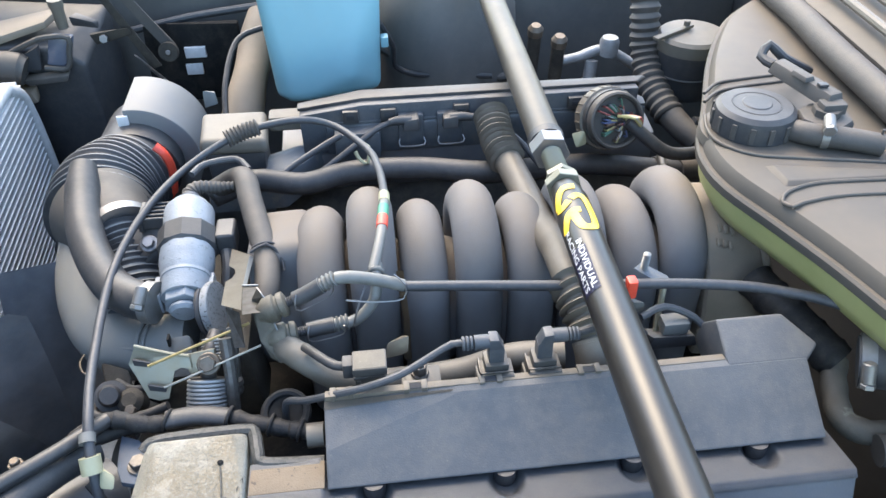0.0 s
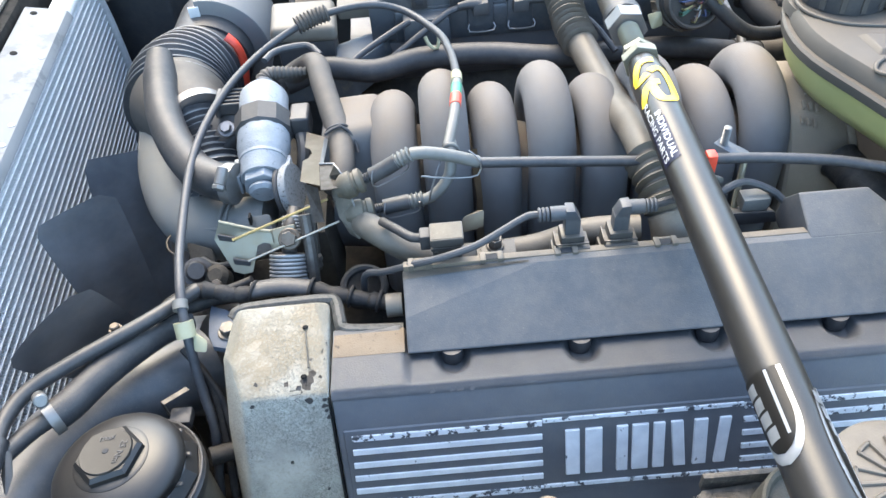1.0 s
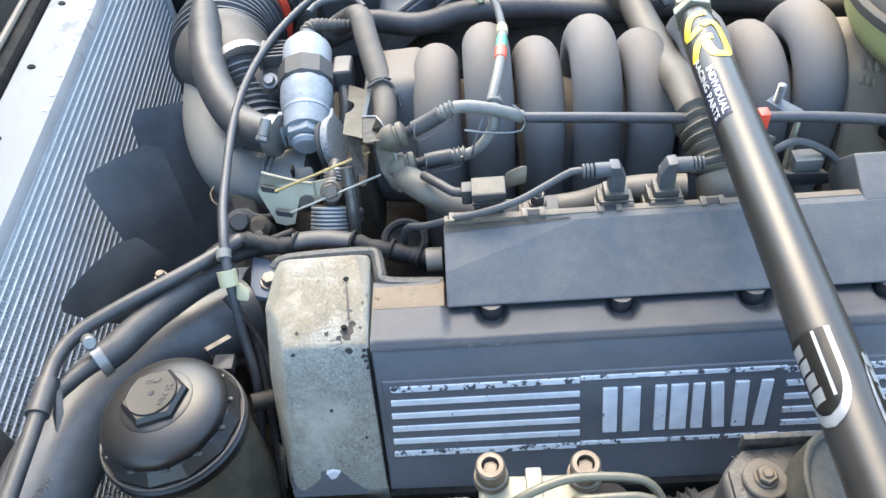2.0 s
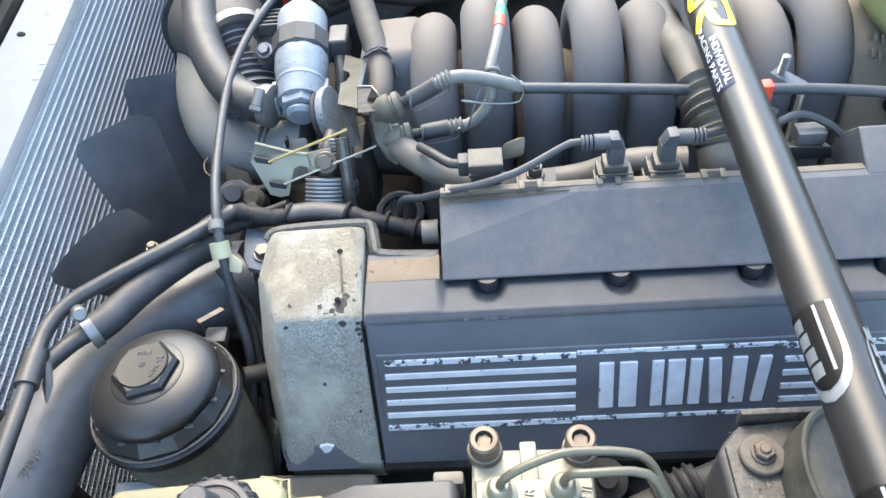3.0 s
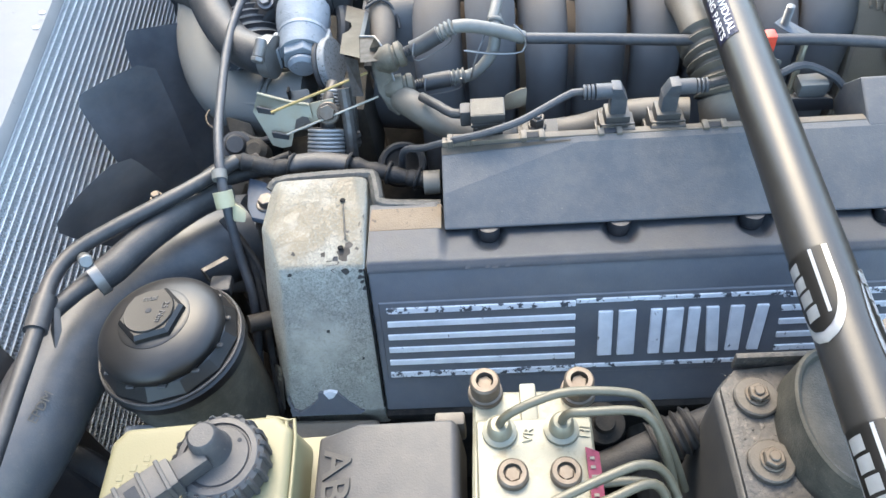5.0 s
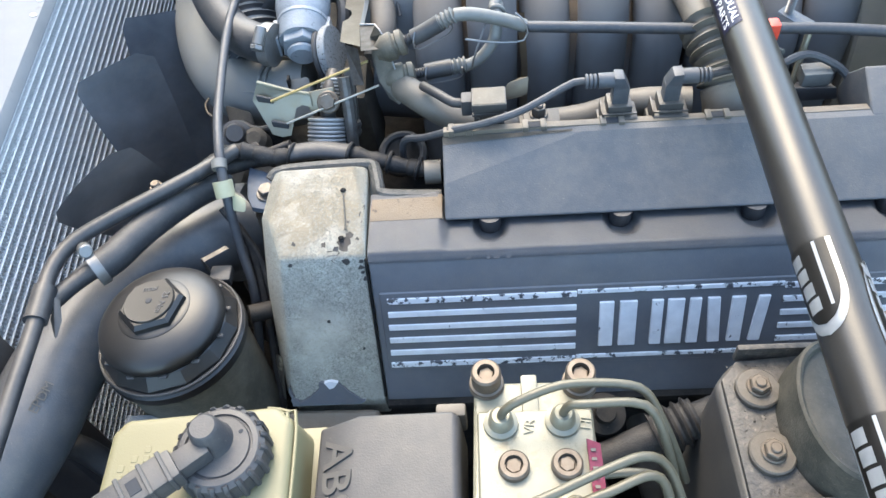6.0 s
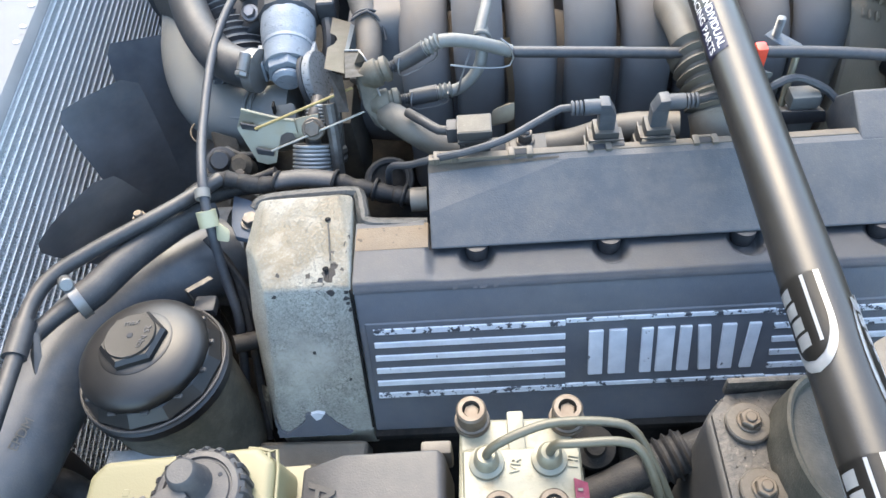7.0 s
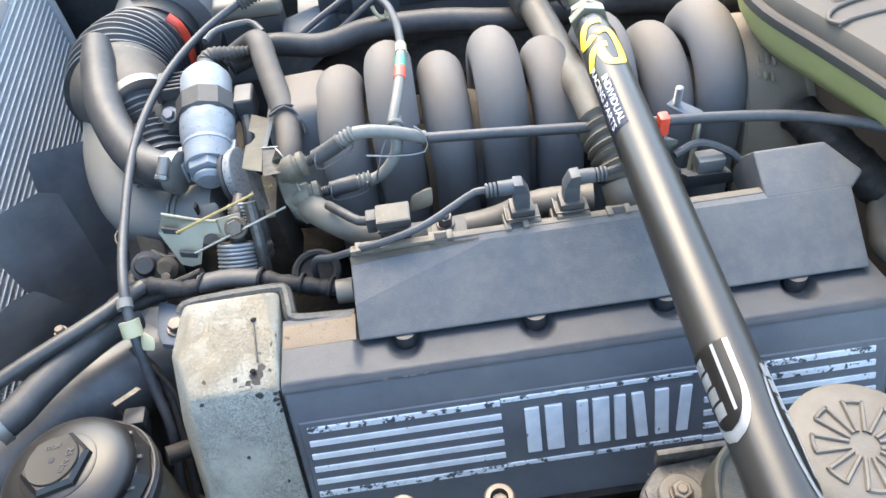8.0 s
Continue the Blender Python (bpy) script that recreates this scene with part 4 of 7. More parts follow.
thr = part("threaded_rod", tube([bar_at(0.215), bar_at(0.29)], lambda s, d: 0.0090 + 0.0006 * math.cos(2 * math.pi * d / 0.0018), 20, 0.0006), M_ZINC, brace, "greenish zinc threaded rod")
part("end_nut", hexagon(0.0178, 0.274, 0.291, bar_at(0), bar_dir(), 0.1), M_STEEL, brace, "bright hex nut")
part("end_collar", lathe([(0.0, 0.291), (0.0165, 0.291), (0.0172, 0.300), (0.0155, 0.302), (0, 0.302)], bar_at(0), bar_dir(), 32), M_PLASTIC, brace)
# tuner's decal: yellow bands for its mark, then two lines of pale words partly on a navy strip


def bar_band(points, width, lift):
    """A film band of even width along a smooth line on the near tube, from (along, angle) pairs."""
    R = 0.0152
    line = spline([(y, R * radians(a), 0.0) for y, a in points], 0.0015)
    bm = bmesh.new()
    rows = []
    for k, p in enumerate(line):
        d = (Vector(line[min(k + 1, len(line) - 1)]) - Vector(line[max(k - 1, 0)])).normalized()
        side = Vector((-d.y, d.x, 0.0)) * (width / 2)
        row = []
        for e in (-1, 0, 1):
            q = Vector(p) + side * e
            row.append(bm.verts.new(bar_at(q.x) + Vector((math.sin(q.y / R), 0, math.cos(q.y / R))) * (R + lift)))
        rows.append(row)
    for a, b in zip(rows, rows[1:]):
        for e in range(2):
            bm.faces.new((a[e], a[e + 1], b[e + 1], b[e]))
    bmesh.ops.recalc_face_normals(bm, faces=bm.faces[:])
    bmesh.ops.solidify(bm, geom=bm.faces[:], thickness=0.0002)
    return bm


def bar_words(text, y_first, y_last, middle, height):
    """Words wrapped on the near tube, running towards the near end, their heads to the top of the bar."""
    bm = lettering(text, 1.0, Matrix.Identity(4), 0.0, 0.012)
    us, vs = [v.co.x for v in bm.verts], [v.co.y for v in bm.verts]
    for v in bm.verts:
        y = y_first + (y_last - y_first) * (v.co.x - min(us)) / (max(us) - min(us))
        a = radians(middle + height * ((v.co.y - min(vs)) / (max(vs) - min(vs)) - 0.5))
        v.co = bar_at(y) + Vector((math.sin(a), 0, math.cos(a))) * 0.0160
    return bm


for pts in ([(0.2000, 8), (0.2000, -24), (0.1965, -42), (0.1865, -60), (0.1805, -68)],
            [(0.1805, -70), (0.1780, -54), (0.1795, -38), (0.1825, -24)],
            [(0.1505, -70), (0.1585, -56), (0.1655, -42), (0.1685, -24), (0.1685, 0)],
            [(0.1845, -16), (0.1875, 6), (0.1845, 24), (0.1745, 31), (0.1585, 32), (0.1485, 26), (0.1455, 8), (0.1475, -10), (0.1565, -20), (0.1665, -24)]):
    part("decal_band", bar_band(pts, 0.0064, 0.0006), M_YELLOW, near_tube, "yellow decal band")
part("decal_strip", bar_patch(0.080, 0.128, -82, -24, 0.0004), M_NAVY, near_tube, "navy decal strip")
part("lettering", bar_words("RACING PARTS", 0.1500, 0.0825, -64, 18), M_WHITE, near_tube, "white printed words", smooth=False)
part("lettering", bar_words("INDIVIDUAL", 0.1350, 0.0825, -38, 18), M_WHITE, near_tube, "white printed words", smooth=False)
# second maker's decals: rounded shields with pale rims
for a0, a1, y_top, y_end in ((-112, -8, -0.096, -0.148), (22, 84, -0.108, -0.185), (-100, -6, -0.190, -0.250)):
    def shield(s, w):
        e = 0.5 * (1 - math.sqrt(max(0.0, 1 - max(0.0, (0.5 - s) / 0.5) ** 2)))
        return (e + w, 1 - e - w) if e + w < 0.5 else (0.49, 0.51)
    flip = a0 > 0
    part("decal_rim", bar_patch(y_end, y_top, a0, a1, 0.0005, lambda s: shield(1 - s if flip and s > 0.5 else s, 0.0), 24), M_SILVER_DECAL, near_tube, "silver shield decal")
    part("decal_field", bar_patch(y_end + 0.006, y_top, a0 + 8, a1 - 10, 0.0008, lambda s: shield(1 - s if flip and s > 0.5 else s, 0.0), 24), M_BAR, near_tube)
    for k in range(4):
        y = y_top - 0.004 - 0.0090 * k
        part("decal_bar", bar_patch(y - 0.0072, y, a0 + (14 if not flip else 10) + 4 * k, a0 + (42 if not flip else 30) + 4 * k, 0.0010), M_SILVER_DECAL, near_tube, "silver decal bar")
    part("decal_line", bar_patch(y_end + 0.014, y_top - 0.001, a1 - 34, a1 - 28, 0.0010), M_WHITE, near_tube, "white decal line")

# ---- strut tower mount under the brace ----
mount = thing("strut_mount", (0.16, -0.16, 0.80), "black steel strut mount plate with washers and hex bolts", "strut mount")
part("tower", hull([(0.115, -0.25, 0.60), (0.30, -0.25, 0.60), (0.120, -0.130, 0.70), (0.30, -0.118, 0.70), (0.121, -0.26, 0.858), (0.121, -0.132, 0.858), (0.134, -0.118, 0.858), (0.28, -0.112, 0.858), (0.28, -0.26, 0.858)], 0.006, 3), M_PAINT_DARK, mount, "black painted strut tower")
part("plate", prism([(0.124, -0.200), (0.124, -0.132), (0.134, -0.121), (0.19, -0.117), (0.19, -0.200)], 0.8585, 0.8625, "z", 0.001), M_GRIT, mount, "gritty black steel plate")
part("plate_lip", box((0.134, -0.119, 0.8585), (0.20, -0.1155, 0.872), 0.001), M_GRIT, mount)
part("plate_lip", box((0.130, -0.2035, 0.8585), (0.20, -0.2005, 0.868), 0.001), M_GRIT, mount)
for x, y in ((0.1410, -0.1395), (0.1395, -0.1765)):
    w = part("washer", lathe([(0, 0), (0.0116, 0), (0.0120, 0.001), (0.0119, 0.0036), (0.0110, 0.0044), (0, 0.0046)], (x, y, 0.8626), (0, 0, 1), 36), M_WASHER, mount, "large dirty washer")
    part("bolt", join(disc(0.0066, 0.0, 0.0014, (x, y, 0.8672), seg=24), hexagon(0.0056, 0.0014, 0.0052, (x, y, 0.8672), phase=0.5), disc(0.0030, 0.0052, 0.0066, (x, y, 0.8672), seg=16)), M_BOLT_BROWN, w, "weathered hex bolt")
foot = lathe([(0.0, 0.0260), (0.0335, 0.0260), (0.0350, 0.0290), (0.0372, 0.0300), (0.0392, 0.0285), (0.0420, 0.004), (0.0425, 0.0), (0.0, 0.0)], (0.0, 0.0, 0.0), (0.06, 0, 1), 56)
bmesh.ops.transform(foot, matrix=Matrix.Translation((0.1735, -0.163, 0.8600)) @ Matrix.Diagonal((0.62, 1.0, 1.0, 1.0)), verts=foot.verts[:])
part("foot_cup", foot, M_CUP, mount, "dark olive dusty foot of the brace")
grit = random.Random(8)
crumbs = bmesh.new()
for k in range(140):
    x, y, r = grit.uniform(0.127, 0.165), grit.uniform(-0.197, -0.122), grit.uniform(0.0002, 0.0006)
    if min(math.hypot(x - 0.1410, y + 0.1395), math.hypot(x - 0.1395, y + 0.1765)) < 0.0125:
        continue
    bmesh.ops.create_icosphere(crumbs, subdivisions=1, radius=r, matrix=Matrix.Translation((x, y, 0.8627)))
part("grit", crumbs, M_WASHER, mount, "crumbs of dirt on the plate")["kind"] = "stuff"

# ---- oil filter housing ----
FA = Vector((-0.06, 0.05, 1.0)).normalized()
FO = Vector((-0.2250, -0.0550, 0.812))
oil = thing("oil_filter_housing", (-0.22, -0.06, 0.66), "black oil filter housing with screwed domed cap", "oil filter")
part("foot", box((-0.262, -0.116, 0.758), (-0.214, -0.098, 0.774), 0.002), M_ALU_DULL, oil, "pale cast foot")
part("body", lathe([(0.0, -0.15), (0.040, -0.15), (0.046, -0.10), (0.0475, -0.012), (0.0, -0.012)], FO, FA, 48), M_OLIVE, oil, "dusty olive grey housing")
part("flange", lathe([(0.0475, -0.012), (0.0515, -0.010), (0.0518, -0.003), (0.0500, -0.0015), (0.0, -0.0015)], FO, FA, 56), M_CAP, oil)
part("seal", ring(0.0500, 0.0011, FO + FA * 0.0006, FA, 56), M_RELAY, oil, "grey seal edge")
cap = part("cap", lathe([(0.0, 0.0300), (0.0180, 0.0298), (0.0240, 0.0290), (0.0300, 0.0274), (0.0360, 0.0250), (0.0402, 0.0222), (0.0428, 0.0190), (0.0439, 0.0160), (0.0434, 0.0132), (0.0424, 0.0120), (0.0424, 0.004), (0.0, 0.004)], FO, FA, 64), M_CAP, oil, "satin black domed cap")
part("grip_ring", lathe([(0, 0.0116), (0.0425, 0.0116), (0.0436, 0.0108), (0.0492, 0.0030), (0.0494, 0.0008), (0, 0.0008)], FO, FA, 12, 0.12), M_CAP, cap, "faceted grip ring", sharp=12)
part("hex_base", lathe([(0, 0.0270), (0.0250, 0.0272), (0.0246, 0.0292), (0.0225, 0.0302), (0, 0.0302)], FO, FA, 48), M_CAP, cap)
hexn = part("hex", lathe([(0, 0.0290), (0.0228, 0.0290), (0.0222, 0.0335), (0.0196, 0.0362), (0, 0.0362)], FO, FA, 6, 0.42), M_CAP, cap, "moulded hex", sharp=20)
part("hex_top", lathe([(0, 0.0375), (0.0150, 0.0375), (0.0166, 0.0376), (0.0172, 0.0366), (0.0172, 0.0350), (0, 0.0350)], FO, FA, 40), M_CAP, hexn)
part("dimple", disc(0.0022, 0.0372, 0.0379, FO, FA, 16), M_GROMMET, hexn)
turn = FA.to_track_quat("Z", "Y").to_matrix().to_4x4()
for text, ang in (("25 Nm", 30), ("max", 135)):
    a = radians(ang)
    m = Matrix.Translation(FO + FA * 0.0378) @ turn @ Matrix.Rotation(a, 4, "Z") @ Matrix.Translation((0, 0.0100, 0))
    part("lettering", lettering(text, 0.0062, m, 0.0003), M_EMBOSS, hexn, "moulded torque marking", smooth=False)
for k in range(12):
    a = 2 * math.pi * (k + 0.5) / 12 + 0.12
    q = turn @ Vector((0.0432 * math.cos(a), 0.0432 * math.sin(a), 0.0108))
    part("lug", box((FO + q) - Vector((0.0030, 0.0016, 0.0010)), (FO + q) + Vector((0.0030, 0.0016, 0.0010)), 0.0007, 1), M_RELAY, cap)
part("spout", tube([FO + Vector((0.040, 0.035, -0.035)), FO + Vector((0.056, 0.042, -0.04))], 0.007, 16), M_TAPE, oil)
part("tab", join(hull([(-0.217, 0.008, 0.812), (-0.200, 0.020, 0.812), (-0.196, 0.017, 0.812), (-0.213, 0.005, 0.812), (-0.217, 0.008, 0.8105), (-0.200, 0.020, 0.8105), (-0.196, 0.017, 0.8105)], 0.0004, 1), hull([(-0.217, 0.008, 0.812), (-0.213, 0.005, 0.812), (-0.215, 0.006, 0.798), (-0.211, 0.003, 0.798), (-0.2155, 0.0095, 0.812), (-0.213, 0.008, 0.798)], 0.0004, 1)), M_STEEL_DARK, oil, "dull steel tab")
part("tab_foot", box((-0.212, -0.004, 0.792), (-0.196, 0.010, 0.801), 0.002), M_PLASTIC, oil)

# ---- brake fluid reservoir ----
res = thing("fluid_reservoir", (-0.155, -0.19, 0.80), "yellowed translucent brake fluid reservoir with black cap", "fluid reservoir")
part("body", hull([(-0.205, -0.151, 0.879), (-0.122, -0.146, 0.879), (-0.112, -0.155, 0.879), (-0.109, -0.25, 0.879), (-0.210, -0.25, 0.879), (-0.211, -0.160, 0.879),
                   (-0.208, -0.149, 0.81), (-0.107, -0.144, 0.81), (-0.104, -0.25, 0.81), (-0.214, -0.25, 0.81)], 0.006, 4), M_RES, res)
part("seam", hull([(-0.212, -0.252, 0.838), (-0.102, -0.252, 0.838), (-0.102, -0.141, 0.838), (-0.211, -0.145, 0.838), (-0.212, -0.252, 0.834), (-0.102, -0.252, 0.834), (-0.102, -0.141, 0.834), (-0.211, -0.145, 0.834)], 0.001), M_RES, res)
CO = Vector((-0.1440, -0.1760, 0.879))
rc = part("cap", lathe([(0, 0.0165), (0.0158, 0.0165), (0.0164, 0.0155), (0.0172, 0.0155), (0.0178, 0.0168), (0.0205, 0.0165), (0.0232, 0.0140), (0.0236, 0.002), (0, 0.0)], CO, (0, 0, 1), 48), M_CAPGREY, res, "grey black screw cap")
for k in range(20):
    a = 2 * math.pi * k / 20
    p = CO + Vector((0.0232 * math.cos(a), 0.0232 * math.sin(a), 0))
    part("grip", tube([p + Vector((0, 0, 0.001)), p + Vector((0, 0, 0.0125)), p + Vector((-0.0020 * math.cos(a), -0.0020 * math.sin(a), 0.0155))], 0.0019, 6, 0.006), M_CAPGREY, rc)
part("knob", lathe([(0, 0.0335), (0.0062, 0.0335), (0.0076, 0.0320), (0.0094, 0.0215), (0.0108, 0.0165), (0, 0.0165)], CO + Vector((-0.0035, 0.0035, 0)), (0, 0, 1), 32), M_CAPGREY, rc, "round sensor housing")
part("vent_hole", disc(0.0012, 0.0163, 0.0168, CO + Vector((0.0105, 0.0080, 0)), (0, 0, 1), 10), M_GROMMET, rc)
CD = Vector((-0.80, -0.60, 0))
CS = Vector((0.60, -0.80, 0))


def along_plug(u, w, z):
    return CO + CD * u + CS * w + Vector((0, 0, z))


part("connector", join(hull([along_plug(u, w, z) for u, w in ((0.004, -0.0055), (0.004, 0.0055), (0.022, -0.0060), (0.022, 0.0060)) for z in (0.0170, 0.0275)], 0.0012),
                       hull([along_plug(u, w, z) for u, w in ((0.020, -0.0080), (0.020, 0.0080), (0.060, -0.0085), (0.060, 0.0085)) for z in (0.0165, 0.0295)], 0.0014),
                       hull([along_plug(u, w, z) for u, w in ((0.024, -0.0100), (0.024, -0.0075), (0.044, -0.0100), (0.044, -0.0075)) for z in (0.019, 0.027)], 0.0008)), M_PLASTIC, rc, "black sensor connector")
for u in (0.024, 0.034, 0.046):
    part("connector_rib", hull([along_plug(u + d, w, z) for d in (0, 0.0022) for w in (-0.0092, 0.0092) for z in (0.018, 0.0308)], 0.0004, 1), M_PLASTIC, rc)
part("connector_slot", hull([along_plug(u, w, z) for u in (0.038, 0.044) for w in (-0.004, 0.004) for z in (0.028, 0.0299)], 0.0002, 1), M_GROMMET, rc)
part("rim_line", tube([(-0.1125, -0.25, 0.8765), (-0.1142, -0.160, 0.8765), (-0.1190, -0.1505, 0.8765), (-0.130, -0.1480, 0.8765)], 0.0011, 6), M_RES, res)
part("rim_line", tube([(-0.1085, -0.25, 0.8745), (-0.1105, -0.158, 0.8745), (-0.1155, -0.1480, 0.8745), (-0.128, -0.1455, 0.8745)], 0.0010, 6), M_RES, res)
for j in range(3):
    for k in range(3 + j):
        part("embossed_bar", box((-0.2025 + 0.0062 * j, -0.192 + 0.0052 * k, 0.8786), (-0.1990 + 0.0062 * j, -0.1882 + 0.0052 * k, 0.8793), 0.0002, 1), M_RES, res)

mb = thing("engine_bracket", (-0.14, -0.10, 0.72), "dirt caked cast engine bracket below the timing cover", "bracket")
part("arm", hull([(-0.178, -0.070, 0.716), (-0.090, -0.074, 0.720), (-0.165, -0.110, 0.700), (-0.095, -0.115, 0.705), (-0.178, -0.062, 0.690), (-0.090, -0.066, 0.690), (-0.16, -0.11, 0.67), (-0.10, -0.115, 0.67)], 0.006, 3), M_STAINED, mb)
part("lug", lathe([(0, 0.010), (0.008, 0.010), (0.013, 0.006), (0.014, -0.012), (0, -0.012)], (-0.132, -0.104, 0.716), (0, -0.35, 1), 20), M_STAINED, mb)
part("edge_dirt", hull([(-0.172, -0.034, 0.745), (-0.164, -0.040, 0.745), (-0.178, -0.050, 0.705), (-0.168, -0.060, 0.705), (-0.176, -0.030, 0.705)], 0.003, 2), M_STAINED, mb, "brown dirt on the casting's side")

# ---- relay box ----
relay = thing("relay_box", (-0.06, -0.18, 0.80), "grey plastic relay box with moulded letters on its lid", "relay box")
part("lid", hull([(-0.100, -0.1535, 0.862), (-0.077, -0.150, 0.871), (-0.025, -0.149, 0.871), (-0.022, -0.152, 0.868), (-0.022, -0.26, 0.868), (-0.025, -0.26, 0.871), (-0.077, -0.26, 0.871), (-0.100, -0.26, 0.862),
                  (-0.102, -0.1535, 0.82), (-0.102, -0.26, 0.82), (-0.020, -0.148, 0.82), (-0.020, -0.26, 0.82), (-0.077, -0.148, 0.82)], 0.0025, 3), M_RELAY, relay)
part("hinge", box((-0.036, -0.148, 0.840), (-0.019, -0.140, 0.862), 0.002), M_FILLER, relay, "pale side clip")
sl = math.atan2(0.009, 0.0225)
m = Matrix.Translation((-0.0886, -0.1830, 0.8673)) @ Matrix.Rotation(-sl, 4, "Y") @ Matrix.Rotation(radians(-90), 4, "Z")
part("lettering", lettering("ABS", 0.0245, m, 0.0005, 0.0003), M_PAINT_DARK, relay, "dark moulded letters", smooth=False)

# ---- ABS hydraulic unit ----
absu = thing("hydraulic_unit", (0.015, -0.17, 0.78), "gold passivated brake hydraulic block with pipes and hex bolts", "hydraulic unit")
part("block", hull([(-0.014, -0.131, 0.868), (0.046, -0.132, 0.868), (-0.018, -0.26, 0.874), (0.053, -0.26, 0.874), (-0.014, -0.131, 0.80), (0.048, -0.132, 0.80), (-0.018, -0.26, 0.80), (0.054, -0.26, 0.80)], 0.004, 3), M_ABS, absu)
part("step", hull([(-0.012, -0.153, 0.875), (0.048, -0.153, 0.875), (-0.012, -0.26, 0.878), (0.047, -0.26, 0.878), (-0.013, -0.149, 0.868), (0.050, -0.149, 0.868), (-0.014, -0.26, 0.868), (0.050, -0.26, 0.868)], 0.0015), M_ABS, absu)
part("rib", box((0.012, -0.156, 0.868), (0.021, -0.130, 0.8735), 0.0015), M_ABS, absu)
for x, y in ((-0.0068, -0.1330), (0.0443, -0.1345)):
    b = part("socket_bolt", lathe([(0, 0.011), (0.0045, 0.011), (0.0048, 0.0172), (0.0072, 0.0172), (0.0082, 0.016), (0.0082, 0.006), (0.0094, 0.0055), (0.0094, 0.0030), (0.0098, 0.0025), (0.0098, 0), (0, 0)], (x, y, 0.867), (0, 0, 1), 28), M_BOLT_BROWN, absu, "weathered socket head bolt")
    part("hex_socket", hexagon(0.0046, 0.010, 0.0142, (x, y, 0.867)), M_BOLT_BROWN, b)
for x, y in ((0.0055, -0.1840), (0.0325, -0.1840)):
    b = part("plug_bolt", lathe([(0, 0.0010), (0.0045, 0.0010), (0.0048, 0.0040), (0.0070, 0.0040), (0.0080, 0.003), (0.0082, -0.001), (0, -0.001)], (x, y, 0.8768), (0, 0, 1), 28), M_BOLT_BROWN, absu, "flush plug bolt")
    part("hex_socket", hexagon(0.0044, 0.0, 0.0022, (x, y, 0.8768)), M_BOLT_BROWN, b)
for x, y in ((0.0, -0.1600), (0.0325, -0.1595), (0.006, -0.210), (0.034, -0.208)):
    u = part("union", lathe([(0, 0.012), (0.0045, 0.012), (0.0062, 0.010), (0.0068, 0.004), (0.0092, 0.003), (0.0095, 0.0), (0, 0.0)], (x, y, 0.8745), (0, 0, 1), 20), M_ZINC, absu, "pipe union")
PIPES = [
    [(0.0, -0.1635, 0.893), (0.001, -0.164, 0.900), (0.006, -0.1625, 0.906), (0.020, -0.158, 0.910), (0.036, -0.1545, 0.911), (0.061, -0.155, 0.910), (0.074, -0.158, 0.906), (0.083, -0.168, 0.892), (0.092, -0.176, 0.870), (0.100, -0.182, 0.845)],
    [(0.0325, -0.163, 0.893), (0.0328, -0.164, 0.901), (0.0355, -0.1645, 0.9075), (0.042, -0.1655, 0.910), (0.066, -0.1655, 0.910), (0.076, -0.169, 0.906), (0.083, -0.178, 0.890), (0.090, -0.186, 0.865), (0.094, -0.190, 0.84)],
    [(0.006, -0.214, 0.893), (0.008, -0.214, 0.903), (0.022, -0.209, 0.905), (0.050, -0.1975, 0.906), (0.068, -0.1915, 0.905), (0.080, -0.193, 0.896), (0.090, -0.205, 0.872), (0.095, -0.215, 0.84)],
    [(0.034, -0.212, 0.893), (0.036, -0.212, 0.901), (0.050, -0.2075, 0.903), (0.069, -0.200, 0.902), (0.078, -0.2015, 0.894), (0.084, -0.212, 0.87), (0.086, -0.22, 0.84)],
    [(0.052, -0.187, 0.870), (0.070, -0.187, 0.872), (0.083, -0.190, 0.866), (0.090, -0.20, 0.84)],
]
for p in PIPES:
    p = [(x, y + 0.0035, z - 0.0095) for x, y, z in p]
    part("brake_pipe", tube(p, 0.0024, 12, 0.004), M_PIPE_GREEN, absu, "olive brake pipe")
part("label_plate", hull([(0.0435, -0.171, 0.8795), (0.0505, -0.173, 0.8770), (0.0435, -0.226, 0.8795), (0.0505, -0.226, 0.8770), (0.0435, -0.171, 0.8775), (0.0505, -0.173, 0.8750), (0.0435, -0.226, 0.8775), (0.0505, -0.226, 0.8750)], 0.0001, 1), M_LABEL_RED, absu, "dark red label plate")
for k in range(9):
    part("label_bar", box((0.0450, -0.178 - 0.0048 * k, 0.8790), (0.0475, -0.1765 - 0.0048 * k, 0.8796), 0), M_PALE, absu)
for text, x, y in (("VR", 0.0150, -0.1620), ("HL", 0.0450, -0.1600)):
    part("lettering", lettering(text, 0.0075, Matrix.Translation((x, y, 0.8756)) @ Matrix.Rotation(radians(80), 4, "Z"), 0.0005), M_ABS, absu, "stamped letters", smooth=False)
steer = thing("steering_shaft", (0.10, -0.135, 0.79), "black jointed steering shaft beside the engine", "steering shaft")
part("shaft", tube([(0.04, -0.155, 0.785), (0.104, -0.134, 0.80), (0.150, -0.120, 0.81)], 0.010, 18), M_TAPE, steer)
part("boot", tube([(0.096, -0.136, 0.797), (0.122, -0.128, 0.805)], ribbed(0.0125, 0.003, 0.006), 20, 0.001), M_TAPE, steer)
rb = thing("engine_mount_bolt", (0.06, -0.12, 0.80), "dark round rubber mount with bolt", "mount")
